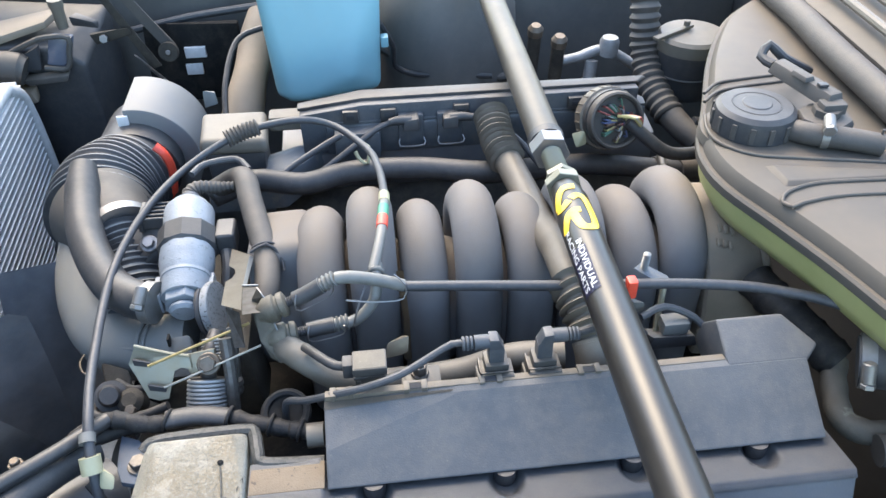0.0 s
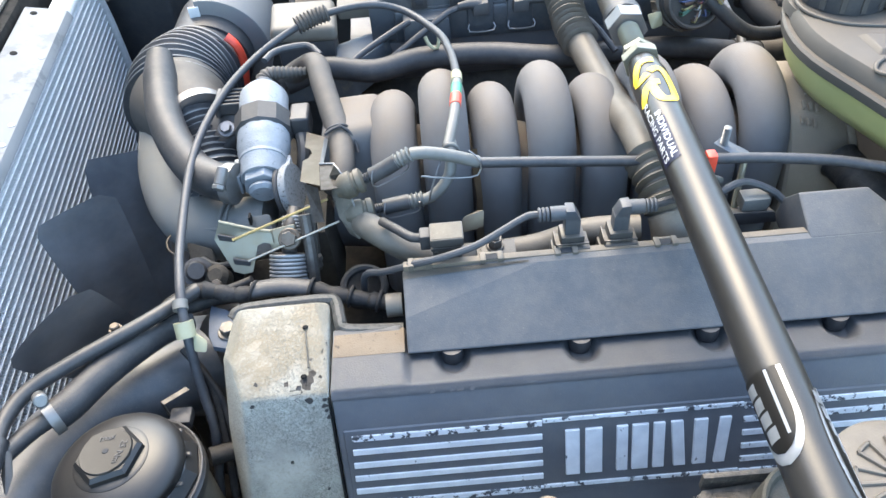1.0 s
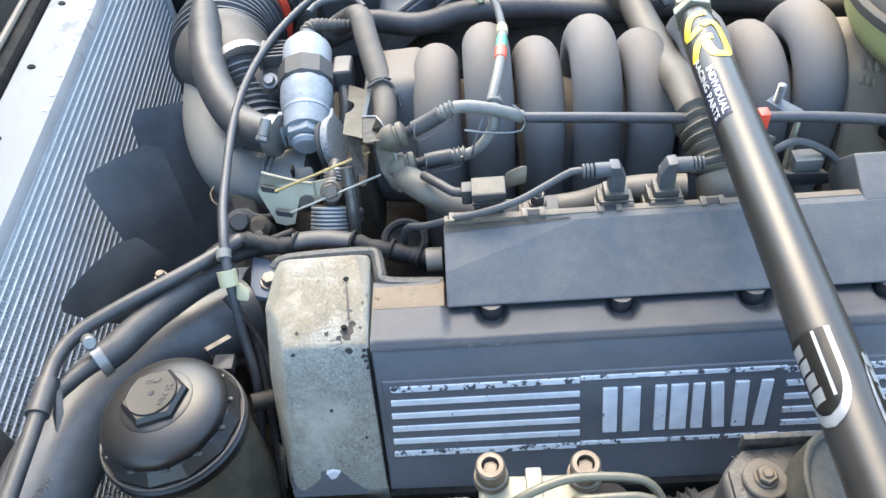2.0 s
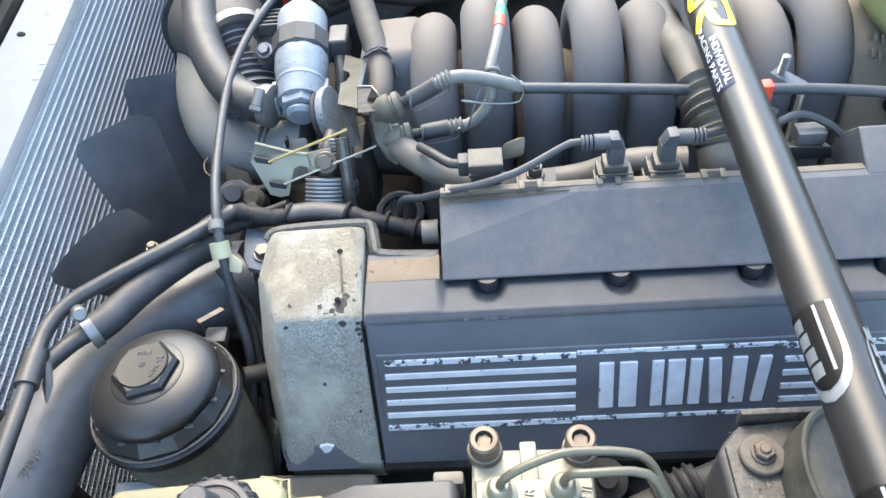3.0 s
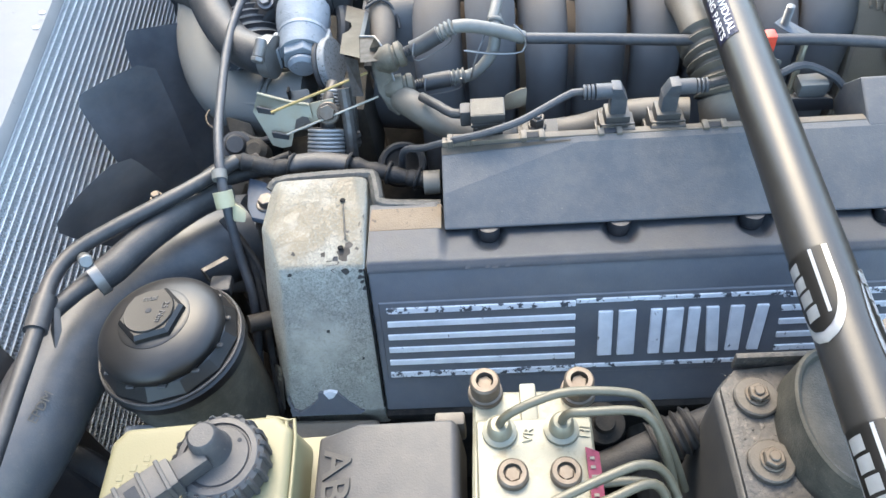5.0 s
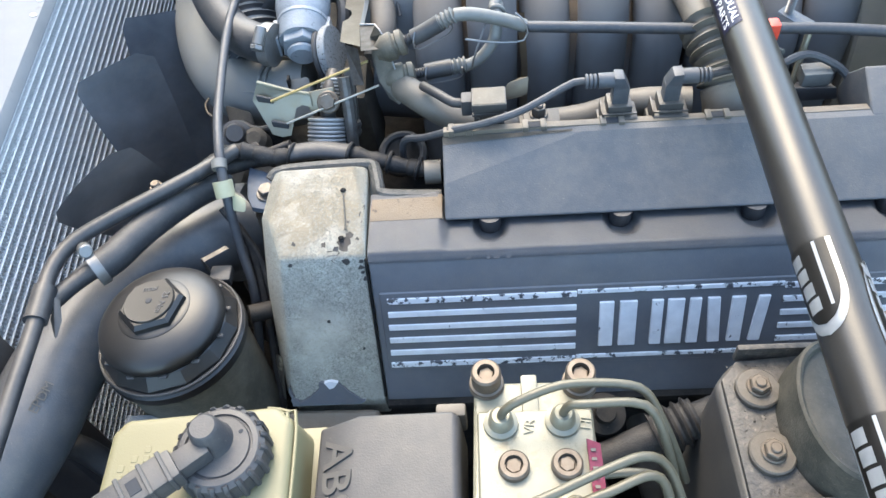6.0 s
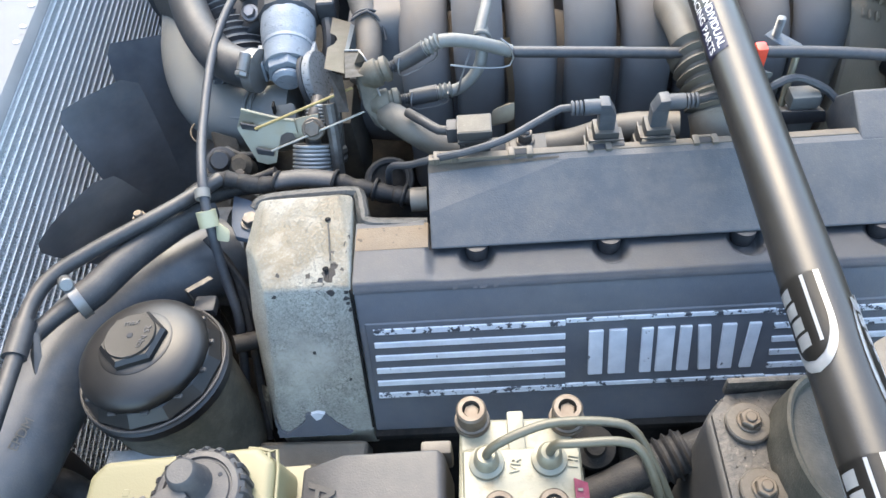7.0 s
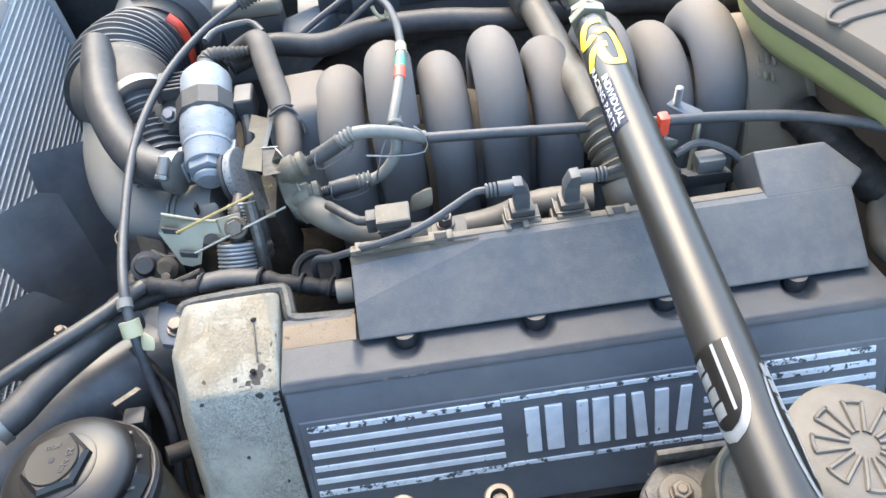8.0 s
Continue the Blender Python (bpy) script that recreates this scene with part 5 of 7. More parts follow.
part("mount_body", lathe([(0, 0.012), (0.006, 0.012), (0.007, 0.006), (0.013, 0.005), (0.014, 0), (0, 0)], (0.066, -0.122, 0.80), (0, -0.3, 1), 24), M_DARK, rb)

# ---- oil filler cap at the end of the cover ----
fill = thing("oil_filler_cap", (0.243, -0.12, 0.85), "dusty grey ribbed oil filler cap", "filler cap")
QO = Vector((0.2470, -0.127, 0.852))
part("disc", lathe([(0, 0.013), (0.036, 0.013), (0.041, 0.010), (0.042, -0.006), (0, -0.006)], QO, (0, 0, 1), 48), M_FILLER, fill)
for k in range(8):
    a = 2 * math.pi * k / 8 + 0.2
    d = Vector((math.cos(a), math.sin(a), 0))
    s = Vector((-d.y, d.x, 0))
    for w in (-1, 1):
        part("rib", tube([QO + d * 0.008 + s * w * 0.0012 + Vector((0, 0, 0.0135)), QO + d * 0.027 + s * w * 0.0055 + Vector((0, 0, 0.0135))], 0.0014, 6, 0.01), M_FILLER, fill)
    part("rim_rib", tube([QO + Matrix.Rotation(t, 3, "Z") @ d * 0.027 + Vector((0, 0, 0.0135)) for t in (0.2, 0.39, 0.58)], 0.0014, 6, 0.005), M_FILLER, fill)
part("neck", lathe([(0, -0.006), (0.030, -0.006), (0.030, -0.06), (0, -0.06)], QO, (0, 0, 1), 32), M_GRIME, fill)

# ---- intake tract at the front of the engine ----
intake = thing("intake_duct", (-0.25, 0.35, 0.75), "black ribbed intake bellows with grey cast elbow", "intake duct")
BA, BB = Vector((-0.266, 0.372, 0.822)), Vector((-0.2585, 0.462, 0.815))
bellows_line = spline([BA, BA.lerp(BB, 0.5) + Vector((-0.008, 0, 0.004)), BB], 0.0008)
part("bellows", tube(bellows_line, lambda q, d: 0.0520 - 0.005 * max(0, q - 0.5) + 0.0040 * (0.5 + 0.5 * math.cos(2 * math.pi * d / 0.0098)) ** 3, 48, smooth_line=False), M_RUBBER, intake, "black rubber bellows")
for k in range(1, 10):
    i = min(len(bellows_line) - 2, round(0.0098 * k / 0.0008))
    q = i / len(bellows_line)
    part("rib_crest", ring(0.0553 - 0.005 * max(0, q - 0.5), 0.0011, bellows_line[i], bellows_line[i + 1] - bellows_line[i - 1], 56), M_BELLOWS, intake, "dusty crest of a rib")
part("reducer", tube([(-0.262, 0.372, 0.828), (-0.248, 0.345, 0.834), (-0.233, 0.325, 0.838)], lambda s, d: 0.052 - 0.018 * s, 36, 0.004), M_RUBBER_DUSTY, intake)
part("clamp_band", lathe([(0.0345, -0.006), (0.0362, -0.006), (0.0362, 0.006), (0.0345, 0.006)], (-0.231, 0.322, 0.838), (0.5, -0.9, 0.0), 36), M_STEEL, intake, "bright steel band")
part("small_bellows", tube([(-0.234, 0.324, 0.834), (-0.224, 0.300, 0.824), (-0.214, 0.270, 0.814), (-0.205, 0.245, 0.802)], ribbed(0.030, 0.0045, 0.0072), 32, 0.001), M_BELLOWS, intake)
part("cast_elbow", tube([(-0.280, 0.375, 0.804), (-0.275, 0.320, 0.796), (-0.258, 0.268, 0.790), (-0.230, 0.228, 0.790), (-0.190, 0.206, 0.796), (-0.150, 0.200, 0.804)], lambda s, d: 0.0315 - 0.002 * s, 28, 0.006), M_ELBOW, intake, "dusty grey cast elbow")
part("elbow_seam", tube([(-0.304, 0.360, 0.822), (-0.295, 0.305, 0.812), (-0.272, 0.252, 0.807), (-0.238, 0.208, 0.808), (-0.194, 0.184, 0.816)], 0.0022, 8), M_ELBOW, intake)
part("elbow_joint", join(*[disc(0.0335, d, d + 0.0030, (-0.1905, 0.2080, 0.796), (0.95, -0.28, 0.12), 32) for d in (0.0, 0.0060)]), M_ELBOW, intake, "two cast joint flanges")
part("wire_eye", tube([(-0.2490, 0.199, 0.802), (-0.2500, 0.189, 0.803), (-0.2460, 0.179, 0.802), (-0.2400, 0.176, 0.799)], 0.0009, 8), M_BOLT_BROWN, intake, "coppery wire eye")
part("elbow_pad", hull([(-0.232, 0.186, 0.807), (-0.204, 0.172, 0.808), (-0.224, 0.160, 0.793), (-0.200, 0.152, 0.792), (-0.226, 0.180, 0.790), (-0.202, 0.165, 0.790)], 0.003, 3), M_GRIME, intake, "raised cast pad")
part("elbow_hook", hull([(-0.170, 0.196, 0.826), (-0.160, 0.192, 0.828), (-0.170, 0.186, 0.812), (-0.160, 0.182, 0.812), (-0.168, 0.200, 0.812)], 0.0012), M_PLASTIC, intake)
part("elbow_band", lathe([(0.0315, -0.005), (0.0332, -0.005), (0.0332, 0.005), (0.0315, 0.005)], (-0.279, 0.350, 0.801), (0.1, 1, 0.16), 36), M_PLASTIC, intake)

hose = thing("crankcase_hose", (-0.24, 0.28, 0.85), "thick black rubber elbow hose with steel clamp", "hose")
part("hose_body", tube([(-0.268, 0.378, 0.886), (-0.264, 0.345, 0.874), (-0.254, 0.300, 0.866), (-0.238, 0.262, 0.858), (-0.216, 0.228, 0.853), (-0.192, 0.208, 0.853), (-0.177, 0.203, 0.853)], lambda s, d: 0.0165 if s > 0.13 else 0.0125 + 0.004 * s / 0.13, 22, 0.005), M_RUBBER, hose)
clamp_on("hose_clamp", (-0.1795, 0.2035, 0.853), (1, -0.3, 0), 0.0172, hose, 0.009, (-0.2, -0.5, 0.8))



def arc_can(centre, back, r, inner, a0, a1, wall=0.0022):
    """A sheet metal can open at the bottom: outer wall with a flat ring in front, between two angles from upright."""
    bm = bmesh.new()
    cols = []
    n = 44
    for i in range(n + 1):
        a = radians(a0 + (a1 - a0) * i / n)
        d = Vector((math.sin(a), 0, math.cos(a)))
        cols.append([bm.verts.new(p) for p in (centre + d * inner, centre + d * (r - 0.003), centre + d * (r - 0.0008) + Vector((0, 0.0008, 0)), centre + d * r + Vector((0, 0.003, 0)), back + d * r, back + d * (r - 0.004) + Vector((0, 0.003, 0)), back + d * inner * 0.6)])
    for p, q in zip(cols, cols[1:]):
        for k in range(len(p) - 1):
            bm.faces.new((p[k], p[k + 1], q[k + 1], q[k]))
    bmesh.ops.recalc_face_normals(bm, faces=bm.faces[:])
    bmesh.ops.solidify(bm, geom=bm.faces[:], thickness=wall)
    return bm


maf = thing("air_meter", (-0.25, 0.52, 0.78), "grey sheet metal air meter housing with label", "air meter")
part("housing", arc_can(Vector((-0.248, 0.492, 0.818)), Vector((-0.247, 0.566, 0.822)), 0.067, 0.043, -6, 150), M_METER, maf)
part("core", tube([(-0.251, 0.474, 0.818), (-0.249, 0.51, 0.820), (-0.248, 0.545, 0.820)], 0.049, 40, 0.02), M_PLASTIC, maf, "black plastic core")
part("outlet", tube([(-0.248, 0.545, 0.815), (-0.262, 0.62, 0.77), (-0.29, 0.68, 0.70)], 0.044, 32, 0.02), M_RUBBER, maf, "black rubber outlet")
part("label", box((-0.2620, 0.4885, 0.860), (-0.2500, 0.4912, 0.879), 0.0008), M_WHITE, maf, "small white label")
part("bracket", hull([(-0.180, 0.560, 0.846), (-0.164, 0.560, 0.850), (-0.180, 0.563, 0.868), (-0.166, 0.563, 0.864), (-0.180, 0.564, 0.846), (-0.164, 0.564, 0.850), (-0.166, 0.567, 0.864)], 0.001), M_ELBOW, maf)
part("end_band", lathe([(0.0, -0.008), (0.0520, -0.008), (0.0520, 0.012), (0.0, 0.012)], BB, (0.0, 1, 0.03), 48), M_PLASTIC, maf, "black plastic band")
redring = thing("red_seal", (-0.21, 0.45, 0.83), "bright red rubber seal at the air meter", "seal")
part("arc", tube([(-0.2170, 0.449, 0.862), (-0.2090, 0.447, 0.853), (-0.2050, 0.447, 0.838), (-0.2060, 0.447, 0.820), (-0.2090, 0.447, 0.803)], 0.0058, 12, 0.004, flat=0.7), M_RED, redring)
part("tail", hull([(-0.214, 0.446, 0.803), (-0.206, 0.446, 0.802), (-0.222, 0.444, 0.790), (-0.212, 0.444, 0.794), (-0.230, 0.447, 0.786), (-0.214, 0.452, 0.80), (-0.224, 0.452, 0.788)], 0.0015), M_RED, redring)

sensor = thing("sensor_plug", (-0.205, 0.29, 0.85), "black sensor plug with bolt on the duct", "sensor")
part("body", hull([(-0.214, 0.296, 0.856), (-0.186, 0.281, 0.852), (-0.212, 0.318, 0.864), (-0.180, 0.306, 0.866), (-0.214, 0.288, 0.84), (-0.186, 0.276, 0.838), (-0.205, 0.270, 0.838), (-0.20, 0.325, 0.85)], 0.003), M_PLASTIC, sensor)
for k in range(5):
    part("fin", box((-0.203, 0.297 + 0.0062 * k, 0.862), (-0.176, 0.2995 + 0.0062 * k, 0.8735), 0.0006, 1), M_PLASTIC, sensor)
part("fin_rail", box((-0.205, 0.295, 0.860), (-0.200, 0.326, 0.874), 0.001, 1), M_PLASTIC, sensor)
part("bolt", join(disc(0.0085, 0, 0.003, (-0.194, 0.281, 0.856), (0, -0.5, 0.9), 20), hexagon(0.0055, 0.003, 0.007, (-0.194, 0.281, 0.856), (0, -0.5, 0.9))), M_STEEL, sensor)

# idle control valve
IA, IB = Vector((-0.1575, 0.318, 0.8785)), Vector((-0.1515, 0.188, 0.846))
ID = (IB - IA).normalized()
idle = thing("idle_valve", (-0.157, 0.26, 0.84), "silver idle control valve with black centre clamp", "idle valve")
part("upper_can", lathe([(0, 0.008), (0.0150, 0.008), (0.0165, 0.0086), (0.0220, 0.0165), (0.0228, 0.019), (0.0228, 0.046), (0, 0.046)], IA, ID, 40), M_CAN, idle)
part("centre_clamp", lathe([(0, 0.042), (0.0235, 0.042), (0.0266, 0.044), (0.0266, 0.063), (0.0240, 0.066), (0, 0.066)], IA, ID, 10, 0.3), M_PLASTIC, idle, "black plastic centre clamp")
part("lower_can", lathe([(0, 0.064), (0.0236, 0.064), (0.0240, 0.079), (0.0226, 0.082), (0.0232, 0.086), (0.0212, 0.090), (0.0206, 0.110), (0.0196, 0.114), (0, 0.114)], IA, ID, 40), M_CAN, idle)
part("hex_end", join(hexagon(0.0182, 0.114, 0.122, IA, ID), disc(0.0130, 0.122, 0.130, IA, ID, 20, 0.003)), M_CAN, idle)
part("nipple", tube([IA + ID * 0.009, IA - ID * 0.002], 0.0088, 14, 0.004), M_WHITE_PAINT, idle, "pale hose nipple")
part("rubber_elbow", tube([IA + ID * 0.002, IA - ID * 0.006, IA - ID * 0.012 + Vector((0.007, 0, 0.001)), IA - ID * 0.014 + Vector((0.024, 0, -0.001)), IA - ID * 0.012 + Vector((0.040, 0.004, -0.002))], lambda q, d: 0.0085 - 0.0045 * q + 0.0006 * math.cos(d * 1500), 16, 0.001), M_RUBBER_DUSTY, idle, "black rubber elbow")
part("casting_step", lathe([(0.0205, 0.092), (0.0218, 0.093), (0.0218, 0.096), (0.0205, 0.097)], IA, ID, 40), M_CAN, idle)
for sx in (-1, 1):
    part("flange_ear", box(Vector((-0.1545 + sx * 0.0215 - 0.004, 0.205, 0.838)), Vector((-0.1545 + sx * 0.0215 + 0.004, 0.232, 0.858)), 0.002), M_CAN, idle)
part("side_plug", box((-0.131, 0.262, 0.850), (-0.113, 0.290, 0.874), 0.004, 3), M_PLASTIC, idle, "black side connector")
part("plug_cable", tube([(-0.122, 0.262, 0.856), (-0.120, 0.245, 0.848), (-0.124, 0.23, 0.83), (-0.126, 0.22, 0.80)], 0.006, 10), M_RUBBER, idle)
part("flange_seal", disc(0.0260, -0.002, 0.002, (-0.1335, 0.204, 0.838), (1, -0.12, 0.25), 32), M_PLASTIC, idle, "black flange seal")
part("flange_plate", disc(0.0245, 0.002, 0.009, (-0.1335, 0.204, 0.838), (1, -0.12, 0.25), 32), M_CAST_PITTED, idle, "pitted aluminium flange")

# throttle linkage
svac = thing("vacuum_capsule", (-0.21, 0.13, 0.79), "grimy vacuum capsule with small hoses below the elbow", "vacuum capsule")
part("capsule", lathe([(0, 0.012), (0.008, 0.012), (0.016, 0.006), (0.0175, 0.002), (0.0175, -0.002), (0.015, -0.008), (0, -0.010)], (-0.222, 0.152, 0.782), (0.25, -0.6, 0.75), 28), M_GRIME, svac)
part("small_hose", tube([(-0.232, 0.150, 0.790), (-0.226, 0.132, 0.800), (-0.204, 0.118, 0.806), (-0.180, 0.116, 0.812), (-0.160, 0.118, 0.818)], 0.0038, 12), M_RUBBER, svac, "thin black hose")
part("small_hose", tube([(-0.214, 0.166, 0.800), (-0.196, 0.150, 0.806), (-0.178, 0.148, 0.812), (-0.166, 0.154, 0.818)], 0.0030, 10), M_RUBBER, svac, "thin black hose")
part("nut", hexagon(0.0045, 0, 0.006, (-0.1905, 0.121, 0.812), (0, -0.5, 0.85)), M_BOLT_BROWN, svac)

link = thing("throttle_linkage", (-0.14, 0.12, 0.80), "zinc plated throttle linkage with cable bracket and springs", "throttle linkage")
part("cable_bracket", sheet([(-0.1771, 0.1364, 0.8684), (-0.1505, 0.1300, 0.8632), (-0.1358, 0.1273, 0.8616), (-0.1347, 0.1213, 0.8534), (-0.1427, 0.1231, 0.8547), (-0.1480, 0.1221, 0.8525), (-0.1543, 0.1101, 0.8351), (-0.1619, 0.1100, 0.8339), (-0.1696, 0.1120, 0.8356), (-0.1827, 0.1289, 0.8573)], 0.0009), M_ZINC, link, "pale zinc bracket plate", smooth=False)
part("bracket_lip", tube([(-0.1771, 0.1364, 0.8690), (-0.1505, 0.1300, 0.8638), (-0.1358, 0.1273, 0.8622)], 0.0013, 8), M_ZINC, link)
for c in ((-0.1715, 0.1275, 0.8590), (-0.1615, 0.1150, 0.8432)):
    part("grommet", hull([Vector(c) + Vector(d) for d in ((-0.007, 0.002, 0.004), (0.007, -0.001, 0.0015), (0.007, -0.004, -0.003), (-0.007, -0.0015, -0.0015), (-0.0065, -0.001, 0.0055), (0.0075, -0.0035, 0.003))], 0.0008, 1), M_PLASTIC, link, "black cable grommet")
part("arm", hull([(-0.143, 0.130, 0.861), (-0.116, 0.130, 0.866), (-0.118, 0.120, 0.852), (-0.137, 0.120, 0.849), (-0.143, 0.134, 0.857), (-0.116, 0.134, 0.862), (-0.118, 0.124, 0.847), (-0.137, 0.124, 0.845)], 0.003), M_ZINC, link)
part("pivot_bolt", join(disc(0.009, 0, 0.004, (-0.1215, 0.124, 0.8550), (0, -0.7, 0.7), 20), hexagon(0.0065, 0.004, 0.009, (-0.1215, 0.124, 0.8550), (0, -0.7, 0.7))), M_BOLT_BROWN, link)
part("shaft", tube([(-0.1180, 0.152, 0.8615), (-0.1235, 0.130, 0.850), (-0.130, 0.11, 0.80)], 0.0062, 12), M_STEEL_DARK, link)
part("upper_spring", helix((-0.1190, 0.1475, 0.8575), (-0.012, -0.075, -0.068), 0.0095, 0.0027, 6, 0.0011), M_SPRING, link, "steel coil spring")
SA = Vector((-0.10, -0.66, -0.74)).normalized()
SP = Vector((-0.1250, 0.1230, 0.8390))
part("lower_spring", helix(SP, SA, 0.0150, 0.0032, 7, 0.00145), M_SPRING, link, "steel coil spring")
part("spring_core", tube([SP - SA * 0.001, SP + SA * 0.026], 0.0138, 20), M_STEEL_DARK, link)
part("column", hull([(-0.1105, 0.150, 0.866), (-0.1020, 0.150, 0.868), (-0.1130, 0.128, 0.815), (-0.1040, 0.128, 0.815), (-0.1105, 0.156, 0.862), (-0.1020, 0.156, 0.862), (-0.1130, 0.136, 0.81), (-0.1040, 0.136, 0.81)], 0.002), M_STEEL_DARK, link, "dark steel column")
part("column_ring", lathe([(0, -0.006), (0.0065, -0.006), (0.0075, -0.003), (0.0065, 0), (0.0075, 0.003), (0.0065, 0.006), (0, 0.006)], (-0.1085, 0.129, 0.822), (0.1, 0.3, 0.9), 20), M_STEEL_DARK, link)
part("body_panel", hull([(-0.1640, 0.170, 0.842), (-0.1440, 0.168, 0.846), (-0.1640, 0.150, 0.815), (-0.1440, 0.150, 0.815), (-0.1640, 0.180, 0.82), (-0.1440, 0.176, 0.82)], 0.003), M_ELBOW, link)
part("body_slot", box((-0.1625, 0.163, 0.838), (-0.1605, 0.170, 0.847), 0.0005), M_DARK, link)
part("idle_sensor", lathe([(0, 0.016), (0.007, 0.016), (0.009, 0.012), (0.009, 0.004), (0.013, 0.003), (0.013, -0.01), (0, -0.01)], (-0.2120, 0.142, 0.808), (0.2, -0.6, 0.75), 24), M_RUBBER, link, "dark sensor")
part("sensor_collar", lathe([(0, 0.010), (0.006, 0.010), (0.0105, 0.006), (0.0105, -0.01), (0, -0.01)], (-0.1940, 0.136, 0.806), (0.0, -0.5, 0.85), 20), M_GRIME, link)
part("rod", tube([(-0.108, 0.135, 0.87), (-0.106, 0.115, 0.84), (-0.108, 0.10, 0.80)], 0.005, 10), M_STEEL_DARK, link)
part("yellow_wire", tube([(-0.164, 0.1165, 0.866), (-0.087, 0.135, 0.884)], 0.0011, 8), M_BRASS, link, "oily yellow cable wire")
part("pale_wire", tube([(-0.155, 0.110, 0.848), (-0.117, 0.118, 0.858), (-0.081, 0.130, 0.864)], 0.0009, 8), M_WIRE_WHITE, link, "pale cable wire")
# Dark metal colour stands for the shade in the gap under the linkage.
part("throttle_body", hull([(-0.150, 0.16, 0.74), (-0.095, 0.16, 0.74), (-0.150, 0.22, 0.74), (-0.095, 0.22, 0.74), (-0.145, 0.165, 0.822), (-0.10, 0.165, 0.822), (-0.145, 0.22, 0.825), (-0.10, 0.22, 0.825)], 0.006), M_GRIME, link, "throttle body coloured dark for the gap's shade")

# cable end plate and adjusters
cab = thing("throttle_cable", (0.0, 0.14, 0.88), "black throttle cables in a weathered steel end bracket", "cable")
part("end_plate", sheet([(-0.0800, 0.1540, 0.9020), (-0.0745, 0.1450, 0.9000), (-0.0690, 0.1360, 0.8820), (-0.0630, 0.1240, 0.8640), (-0.0620, 0.1200, 0.8560), (-0.0660, 0.1190, 0.8530), (-0.0730, 0.1210, 0.8580), (-0.0800, 0.1290, 0.8690), (-0.0840, 0.1400, 0.8830), (-0.0845, 0.1500, 0.8950)], 0.0010), M_OLIVE, cab, "grimy steel end plate", smooth=False)
part("plate_edge", tube([(-0.0800, 0.1535, 0.9030), (-0.0740, 0.1440, 0.9005), (-0.0685, 0.1350, 0.8825), (-0.0625, 0.1230, 0.8640)], 0.0008, 6), M_CLAMP, cab, "worn bright edge")
for c, d in (((-0.0672, 0.1405, 0.8925), (0.022, 0.0035, 0.0060)), ((-0.0625, 0.1350, 0.8675), (0.024, 0.0040, 0.0006))):
    c, d = Vector(c), Vector(d).normalized()
    part("rubber_cup", lathe([(0, -0.013), (0.0060, -0.013), (0.0075, -0.010), (0.0105, -0.006), (0.0108, 0.001), (0.0085, 0.0025), (0.0085, 0.004), (0.0100, 0.005), (0.0098, 0.009), (0.0060, 0.0105), (0, 0.0105)], c, d, 24), M_OLIVE, cab, "dusty brown rubber cup")
    part("adjuster", tube([c + d * 0.009, c + d * 0.024], lambda q, m: 0.0040 + 0.0004 * math.cos(m * 3500), 12, 0.0006), M_PLASTIC, cab)
up = [(-0.0510, 0.1435, 0.8965), (-0.040, 0.1445, 0.9015), (-0.0290, 0.1455, 0.9075)]
lo = [(-0.0445, 0.1375, 0.8680), (-0.034, 0.139, 0.8688), (-0.0235, 0.1405, 0.8692)]
for pts in (up, lo):
    part("sleeve", tube(pts, 0.0064, 16), M_RUBBER, cab, "black adjuster sleeve")
    e = Vector(pts[-1])
    d = (e - Vector(pts[0])).normalized()
    part("ferrule", tube([e - d * 0.001, e + d * 0.011], ribbed(0.0050, 0.0018, 0.0037), 16, 0.0006), M_CABLE_GREY, cab)
    a = Vector(pts[0])
    part("wire_clip", tube([a + Vector((0.002, -0.003, 0.0075)), a + Vector((0.0005, -0.0078, 0.001)), a + Vector((0.004, -0.007, -0.0055)), e + Vector((0.006, -0.006, -0.0055)), e + Vector((0.008, -0.006, 0.004))], 0.0006, 6, 0.003), M_STEEL, cab, "bent steel wire clip")
part("upper_sheath", tube([(-0.0190, 0.1465, 0.9120), (-0.008, 0.1468, 0.9120), (0.012, 0.148, 0.9060), (0.033, 0.149, 0.8968)], 0.0050, 14), M_CABLE_GREY, cab, "grey cable end sleeve")
part("joint", hull([(0.006, 0.151, 0.903), (0.040, 0.152, 0.893), (0.006, 0.158, 0.903), (0.040, 0.158, 0.893), (0.006, 0.151, 0.898), (0.040, 0.152, 0.888), (0.006, 0.158, 0.898), (0.040, 0.158, 0.888)], 0.002), M_CABLE_GREY, cab, "grey plastic cable joint")
part("joint_clip", tube([(-0.012, 0.136, 0.898), (0.010, 0.138, 0.892), (0.032, 0.141, 0.890), (0.034, 0.144, 0.902), (0.026, 0.15, 0.908)], 0.0008, 6), M_STEEL, cab)
part("main_sheath", tube([(0.028, 0.149, 0.8965), (0.09, 0.143, 0.8955), (0.159, 0.135, 0.895), (0.237, 0.125, 0.897), (0.29, 0.117, 0.896), (0.323, 0.110, 0.893), (0.358, 0.092, 0.893), (0.40, 0.062, 0.888), (0.44, 0.03, 0.87)], 0.0042, 14), M_CABLE, cab, "black cable sheath")
